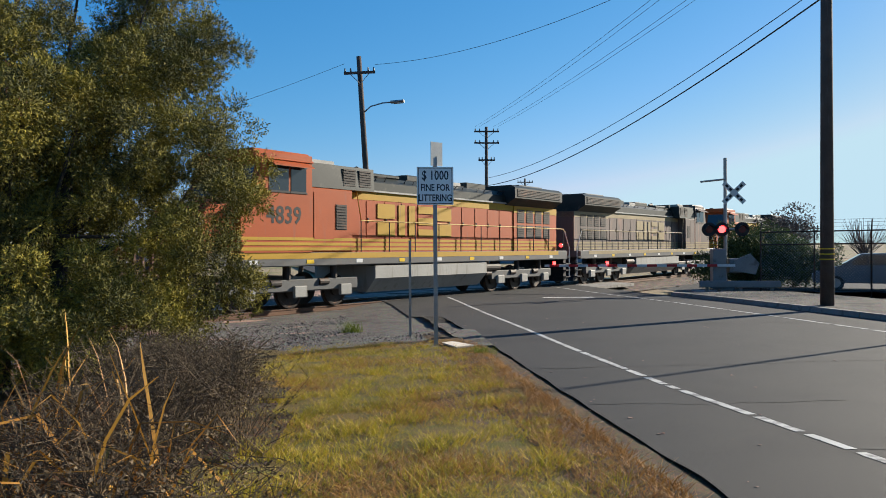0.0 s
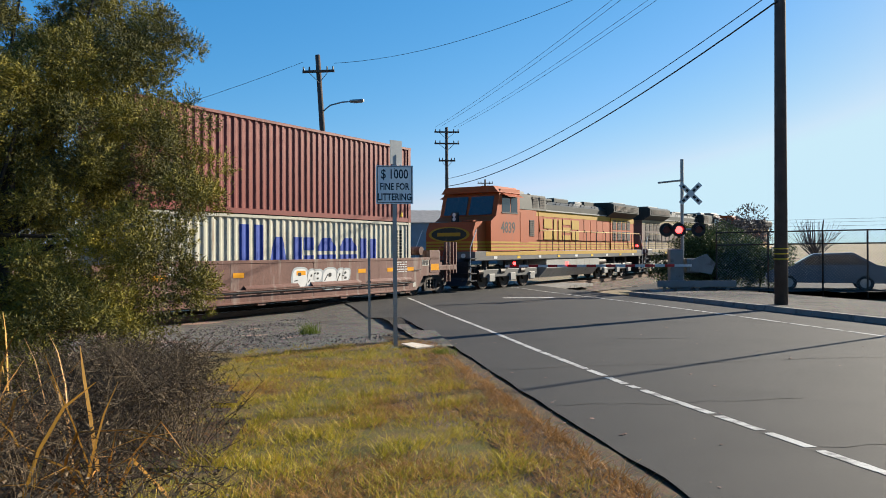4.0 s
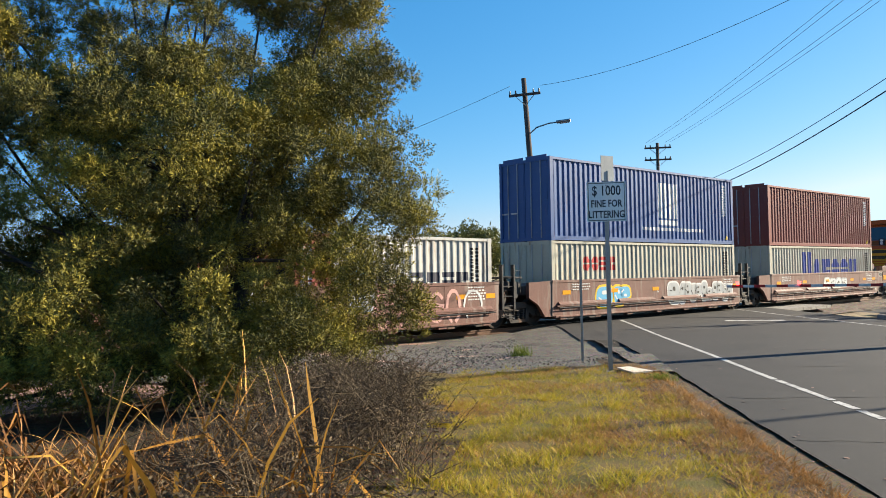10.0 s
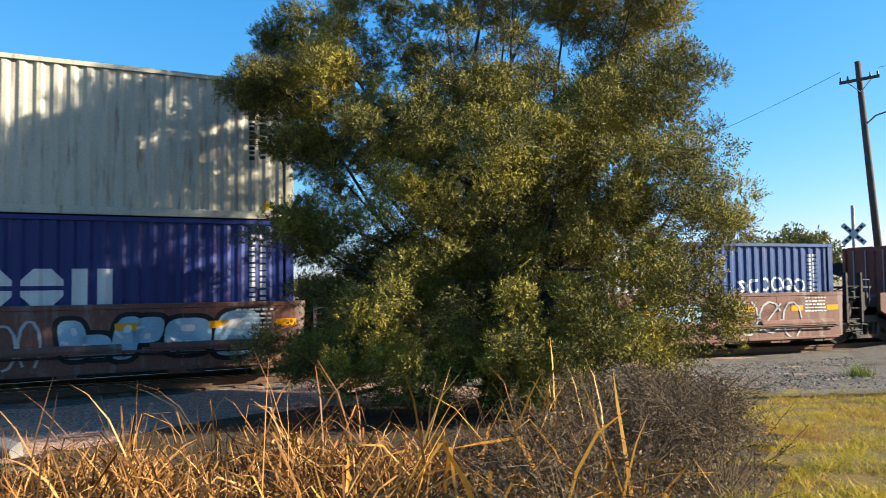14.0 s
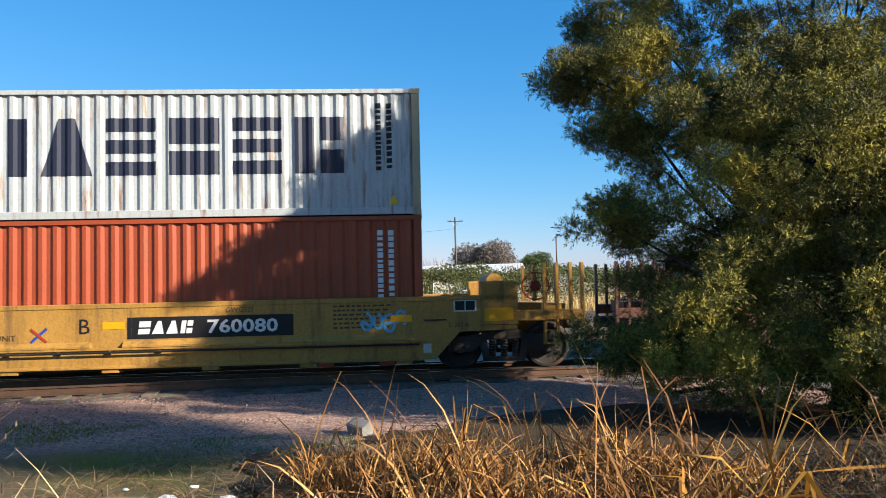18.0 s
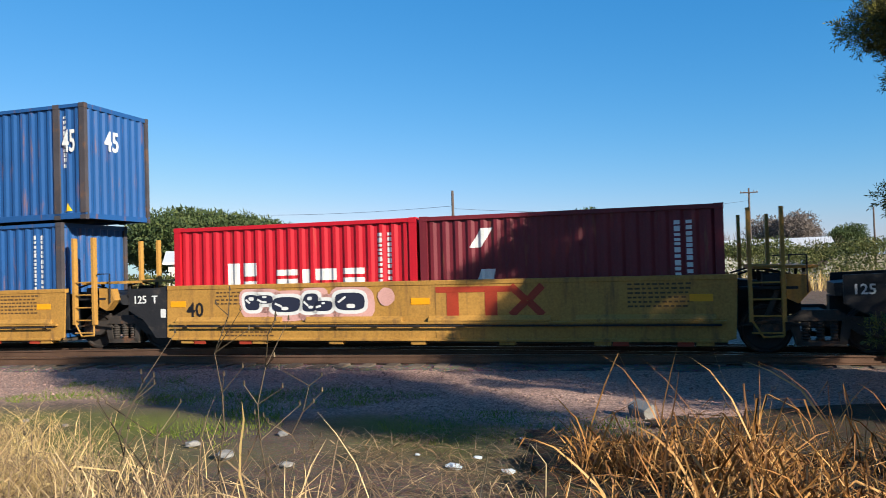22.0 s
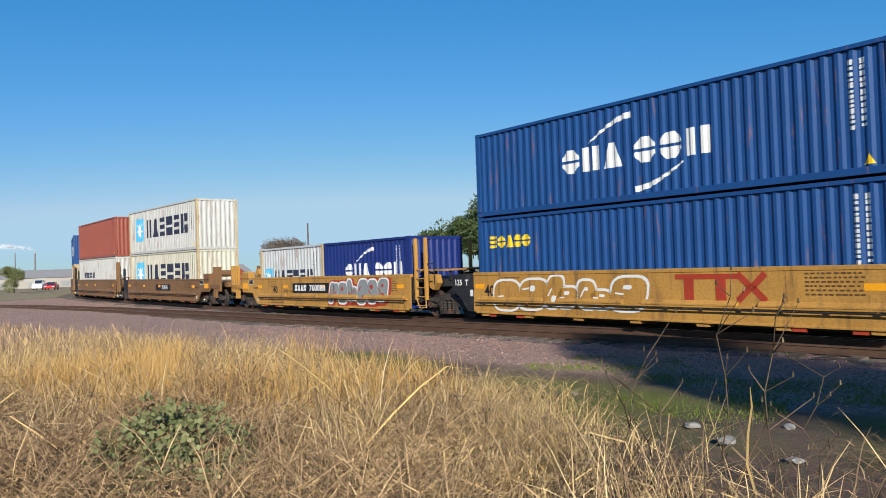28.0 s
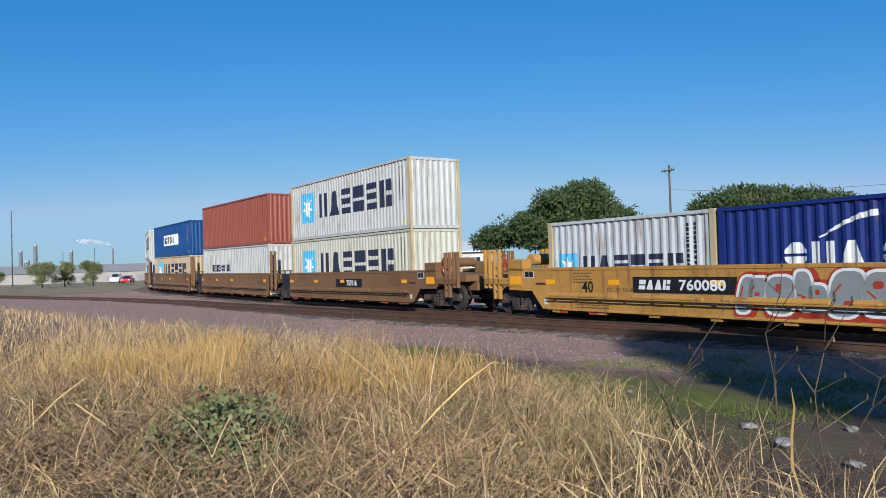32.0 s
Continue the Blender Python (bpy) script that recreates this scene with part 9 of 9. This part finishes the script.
def lobes_for(seed, w, h0, h1, n, flat=0.5):
    rnd = random.Random(seed)
    out = []
    for i in range(n):
        a, r = rnd.uniform(0, 6.28), w * 0.5 * math.sqrt(rnd.random()) * 0.7
        z = rnd.uniform(h0, h1)
        s = w * rnd.uniform(0.2, 0.3)
        out.append((r * math.cos(a), r * math.sin(a), z, s, s, s * flat))
    return out


# stands out of view, added so that its shadow crosses the gravel
leafy("street_pine", "unseen tall pine added across the road to cast shade", 15.27, 16.98, lobes_for(41, 4.7, 12.4, 15.6, 11, 0.6), 1, G_PINE, 9.0, 60, 0.34, 13.2, 0.06, clump=0.6)
for k, (x, y, hh) in enumerate([(15.6, 32.6, 2.7), (17.4, 31.9, 2.5), (14.6, 33.6, 2.9), (16.6, 33.0, 2.8)]):
    leafy("fence_shrub", "dark overgrown shrub behind the chain-link fence", x, y, lobes_for(60 + k, 2.6, 0.4, hh - 0.45, 12, 0.9), 1, G_PINE, 16.0, 60, 0.12, hh * 0.5, 0.04, clump=0.3, category="shrub")
leafy("umbrella_pine", "broad dark green umbrella pine beyond the railway", -67.2, -20.7, [(0, 0.6, 6.6, 3.6, 3.4, 1.9), (0.5, 3.6, 5.0, 2.6, 2.4, 1.5), (0, -3.0, 4.9, 2.6, 2.3, 1.5), (0.4, -5.4, 4.5, 2.0, 1.8, 1.1), (0.5, -7.6, 3.9, 1.8, 1.7, 0.9), (1, 5.4, 4.0, 1.8, 1.6, 1.2), (1.5, 0, 4.2, 3.2, 4.6, 1.6), (-1.5, 1.4, 7.4, 2.2, 2.0, 1.1)], 1, G_PINE, 6.0, 60, 0.42, 4.2, 0.35, clump=0.8)
leafy("umbrella_pine", "broad flat-topped umbrella pine far beyond the railway", -96, -4.0, lobes_for(2, 20, 4.4, 6.9, 16, 0.45), 1, G_PINE, 4.5, 50, 0.55, 5.0, 0.4, clump=1.0)
leafy("umbrella_pine", "dark green rounded pine among the houses", -69.3, 30.5, lobes_for(3, 6.5, 3.2, 6.0, 8, 0.7), 1, G_PINE, 9.0, 50, 0.3, 3.5, 0.22, clump=0.6)
leafy("round_tree", "small round dark green tree in the distance", -83, 73.3, lobes_for(4, 5.5, 3.0, 5.0, 7, 0.7), 1, G_PINE, 9.0, 50, 0.3, 3.0, 0.2, clump=0.6)
leafy("grey_tree", "grey-green half-bare tree in the distance", -75.4, 59.0, lobes_for(5, 7.5, 3.0, 5.6, 9, 0.7), 1, G_BARE, 8.0, 40, 0.3, 3.0, 0.2, clump=0.7)
leafy("grey_tree", "grey half-bare tree in the distance", -91.5, -61.2, lobes_for(6, 6.5, 3.0, 5.6, 8, 0.7), 1, G_BARE, 8.0, 45, 0.3, 3.0, 0.2, clump=0.7)
leafy("street_tree", "dark bushy tree behind the railway crossing", -5.6, 42.0, lobes_for(7, 5.5, 2.4, 3.9, 9, 0.7), 1, G_IVY, 9.0, 50, 0.25, 2.4, 0.16, clump=0.5)
leafy("street_tree", "dark bushy tree far down the road side", 32.5, 62, lobes_for(8, 6, 2.0, 4.6, 8, 0.7), 1, G_BARE, 5.0, 24, 0.3, 2.4, 0.16, clump=0.6)
for k, (x, y, w) in enumerate([(-85.9, -122.6, 4.0), (-91.7, -124.6, 4.2), (-92.4, -117.8, 4.0), (-80, -126, 2.5)]):
    leafy("round_shrub", "rounded dull olive shrub standing by the distant works", x, y, lobes_for(20 + k, w, 1.0, 3.4, 7, 0.8), 1, G_OLIVE, 8.0, 40, 0.3, 1.2, 0.12, clump=0.5)
for k, (x, y, hh) in enumerate([(-83.7, 56.0, 5.5), (-62, 52, 4.0), (34, 66, 5.0), (38, 60, 4.2)]):
    ob = thing("bare_tree", "leafless grey tree with fine upright branches", "tree", "trees beyond the railway", m=on_ground(x, y))
    rnd = random.Random(30 + k)
    part("trunk", MB().tube([(0, 0, -0.2), (0, 0, hh * 0.35)], 0.16, 7, 0.1), G_BARK, ob)
    tw = MB()
    for _ in range(90):
        a, o = rnd.uniform(0, 6.28), rnd.uniform(0.3, 2.4)
        p0, p1 = Vector((0, 0, hh * rnd.uniform(0.15, 0.4))), Vector((math.cos(a) * o, math.sin(a) * o, hh * rnd.uniform(0.65, 1.0)))
        tw.tube([p0, p0.lerp(p1, 0.5) + Vector((math.cos(a) * 0.3, math.sin(a) * 0.3, 0)), p1], 0.035, 3, 0.01)
    part("crown", tw, G_BARE, ob)
palm = thing("palm_tree", "fan palm tree in the far distance", "tree", m=on_ground(-93, -75.8))
part("trunk", MB().tube([(0, 0, 0), (0, 0, 5.2)], 0.2, 8, 0.16), G_BARK, palm)
v, f = leaves(rng, np.array([[0, 0, 5.6]]), np.array([1.1]), 260, 0.9, 0.16, 1.0, 0.2)
part("crown", fast_mesh("crown", v, f), G_PINE, palm)


# hedge bank: a long mass of ivy behind the track
def bank(name, label, pts, height, depth, material, per, size):
    cs, rs = [], []
    for (xa, ya), (xb, yb) in zip(pts, pts[1:]):
        ln = math.hypot(xb - xa, yb - ya)
        n = int(ln * depth * per)
        u = rng.uniform(0, 1, n)
        w = rng.uniform(0, 1, n)
        nx, ny = (yb - ya) / ln, -(xb - xa) / ln
        x, y = xa + (xb - xa) * u - nx * depth * w, ya + (yb - ya) * u - ny * depth * w
        z = heights(x, y) + height * np.clip(0.15 + 1.8 * w, 0, 1) * (0.8 + 0.35 * patchy(x, y, 0.5, 3)) * rng.uniform(0.75, 1.0, n)
        cs.append(np.c_[x, y, z])
    c = np.concatenate(cs)
    v, f = leaves(rng, c, rng.uniform(0.3, 0.55, len(c)), 26, size, size * 0.6, 0.7, 0.0)
    return tagged(part(name, fast_mesh(name, v, f), material), label, "hedge", kind="stuff")


bank("ivy_bank", "long bank of green ivy and brambles behind the track", [(-62, 2), (-50, 20), (-42, 32), (-34, 44), (-22, 58)], 2.9, 9.0, G_IVY, 7.0, 0.17)
bank("ivy_bank", "low green hedge in front of houses", [(-66, -22), (-60, -8), (-62, 2)], 1.6, 4.0, G_IVY, 2.2, 0.28)
xy = scatter(rng, 9000, -62, -14, -10, 48, lambda x, y: 1.0 * (np.abs(np.interp(y, [-10, 2, 20, 32, 44, 48], [-58, -59, -47, -39, -31, -28]) - x) < 3.5))
tagged(part("far_dry_grass", blades("far_dry_grass", xy, rng.uniform(0.5, 1.3, len(xy)), rng.uniform(0.02, 0.05, len(xy)), rng.uniform(0.1, 0.5, len(xy)), 2, rng), G_DRY),
       "tall dry grass along the foot of the bank", "grass", kind="stuff")


def house(x, y, rz, w, d, hw, hr, wall, roof, label, wins=3):
    """A low house with a pitched roof; its front faces -y."""
    ob = thing("house", label, "house", "houses beyond the railway", m=on_ground(x, y, 0, rz))
    part("wall", MB().box(-w / 2, w / 2, -d / 2, d / 2, -0.3, hw), wall, ob)
    e = 0.45
    part("roof", MB().prism_x([(-d / 2 - e, hw - 0.1), (d / 2 + e, hw - 0.1), (d / 2 + e, hw + 0.06), (0, hw + hr), (-d / 2 - e, hw + 0.06)], -w / 2 - e, w / 2 + e), roof, ob)
    part("gable", MB().prism_x([(-d / 2, hw), (d / 2, hw), (0, hw + hr - 0.15)], -w / 2 - 0.02, w / 2 + 0.02), wall, ob)
    for i in range(wins):
        a = -w / 2 + w * (i + 0.5) / wins
        win = part("window", MB().box(a - 0.6, a + 0.6, -d / 2 - 0.05, -d / 2, hw * 0.38, hw * 0.82), ROADS_WHITE, ob)
        part("pane", MB().box(a - 0.5, a - 0.03, -d / 2 - 0.06, -d / 2 - 0.05, hw * 0.42, hw * 0.78), GLASS, win)
        part("pane", MB().box(a + 0.03, a + 0.5, -d / 2 - 0.06, -d / 2 - 0.05, hw * 0.42, hw * 0.78), GLASS, win)
    return ob


ROADS_WHITE = mat("window_frame_white", (0.609, 0.609, 0.592), 0.5, 0, 0.05, 2, 30, 0)
FACE_CAM = lambda x, y: math.degrees(math.atan2(-y, -x)) + 90
for x, y, w, d, hw, hr, wl, rf, lab, nw in [
        (-59.5, 19.3, 6.5, 7, 2.9, 1.2, M_STUCCO, M_ROOF_W, "low cream house with a pale roof beyond the railway", 2),
        (-60.5, 26.5, 8, 7, 3.5, 1.6, M_STUCCO_B, M_ROOF_G, "grey-blue house with a shingle roof beyond the railway", 2),
        (-67.4, 34.6, 9.5, 9, 2.9, 1.2, M_STUCCO, M_ROOF_W, "low building with a white roof beyond the bank", 3),
        (-80.0, 6.0, 10, 8, 3.4, 1.5, M_STUCCO_G, M_ROOF_G, "sage-green house with a pale porch beyond the railway", 3),
        (-74.0, -3.5, 8, 8, 2.8, 1.2, M_STUCCO, M_ROOF_W, "white house with a pale roof beyond the railway", 3),
        (-78.5, -38.0, 9, 8, 3.0, 1.2, M_STUCCO, M_ROOF_W, "low pale house behind the wagons", 2),
        (-70.0, 49.0, 16, 9, 2.9, 1.1, M_STUCCO, M_ROOF_W, "long low building with a white roof", 4)]:
    house(x, y, FACE_CAM(x, y), w, d, hw, hr, wl, rf, lab, nw)

# buildings beyond the crossing
def shed(x, y, rz, w, d, h, wall, label, name="warehouse"):
    ob = thing(name, label, "warehouse", "buildings in the distance", m=on_ground(x, y, 0, rz))
    part("wall", MB().box(-w / 2, w / 2, -d / 2, d / 2, -0.3, h), wall, ob)
    part("roof", MB().prism_x([(-d / 2 - 0.3, h), (d / 2 + 0.3, h), (0, h + d * 0.12)], -w / 2 - 0.3, w / 2 + 0.3), M_ROOF_G, ob)
    for i in range(max(2, int(w / 8))):
        a = -w / 2 + w * (i + 0.5) / max(2, int(w / 8))
        part("shutter_door", MB().box(a - 1.5, a + 1.5, -d / 2 - 0.08, -d / 2, 0, h * 0.6), M_GALV, ob)
    return ob


shed(20, 105, 5, 30, 16, 5.0, M_STUCCO_B, "blue-grey warehouse down the road")
# distant works with chimneys
shed(-150, -205, FACE_CAM(-150, -205), 150, 20, 2.6, M_WORKS, "long grey works building on the horizon")
for k, (x, y, h, r) in enumerate([(-220.8, -333.2, 14.2, 1.0), (-222.8, -331.8, 9.5, 1.5), (-225.8, -329.8, 16.9, 1.05), (-235.1, -323.3, 14.5, 0.22), (-238.0, -321.1, 13.9, 0.95), (-246.0, -315.1, 15.6, 0.3), (-252.3, -310.1, 15.4, 0.45)]):
    ob = thing("chimney", "tall thin works chimney on the horizon", "chimney", "chimneys of the works", m=Matrix.Translation((x, y, -0.3)))
    part("shaft", MB().cyl((0, 0, 0), (0, 0, h), r, 12, r * 0.75), M_STACK, ob)
    part("rim", MB().cyl((0, 0, h - 0.6), (0, 0, h + 0.3), r * 0.85, 12), M_FACTORY, ob)

# steam drifting from one chimney: soft thin puffs
M_STEAM = bpy.data.materials.new("steam")
M_STEAM.use_nodes = True
sn, sl = M_STEAM.node_tree.nodes, M_STEAM.node_tree.links
sb = sn["Principled BSDF"]
sb.inputs["Base Color"].default_value, sb.inputs["Roughness"].default_value, sb.inputs["Specular IOR Level"].default_value = (0.8, 0.8, 0.82, 1), 1.0, 0.0
snz = sn.new("ShaderNodeTexNoise")
snz.inputs["Scale"].default_value, snz.inputs["Detail"].default_value = 0.5, 6
sr = sn.new("ShaderNodeMapRange")
sr.inputs[1].default_value, sr.inputs[2].default_value, sr.inputs[4].default_value = 0.35, 0.75, 0.4
stc = sn.new("ShaderNodeTexCoord")
sl.new(stc.outputs["Object"], snz.inputs["Vector"]), sl.new(snz.outputs[0], sr.inputs[0]), sl.new(sr.outputs[0], sb.inputs["Alpha"])
for k in range(9):
    u = k / 8
    bm = bmesh.new()
    bmesh.ops.create_icosphere(bm, subdivisions=3, radius=1.0)
    s = 0.9 + 1.1 * u
    for v_ in bm.verts:
        v_.co *= s * (0.8 + 0.5 * noise.noise(v_.co * 1.6 + Vector((k, 0, 0))))
        v_.co.x *= 1.7
        v_.co.z *= 0.6
    me = bpy.data.meshes.new("steam_puff")
    bm.to_mesh(me)
    bm.free()
    o = part("steam_puff", me, M_STEAM)
    o.location = (-252.3 + 8.5 * u, -310.1 - 6.7 * u, 16.2 + 1.6 * u ** 0.5 + 0.3 * math.sin(2.4 * k))
    tagged(o, "thin pale steam drifting from a works chimney", "steam", "puffs of steam", "stuff")
    MOVING_STEAM.append(o)

# ---- ties, the nearest stretch as single pieces ----
lay_ties(main_line, on_track, -34, 14, 0, 0)
lay_ties(siding, second, -60, -2, 0, 0)


def motions():
    """Keys the train and the drifting steam."""
    for ob, off, half, local in MOVERS:
        walk(ob, [(t, ride(off, t, half) @ local) for t in TIMES])
    for o, radius, way in SPINS:
        x, y, z = o.location
        walk(o, [(k * 4 / FPS, pose(x, y, z, 0, way * math.degrees(run(k * 4 / FPS) / radius) % 360, 0)) for k in range(241)])
    for o in MOVING_STEAM:
        a = o.location.copy()
        walk(o, [(0.0, Matrix.Translation(a)), (32.0, Matrix.Translation(a + Vector((1.6, -1.3, 0.4))))])


motions()
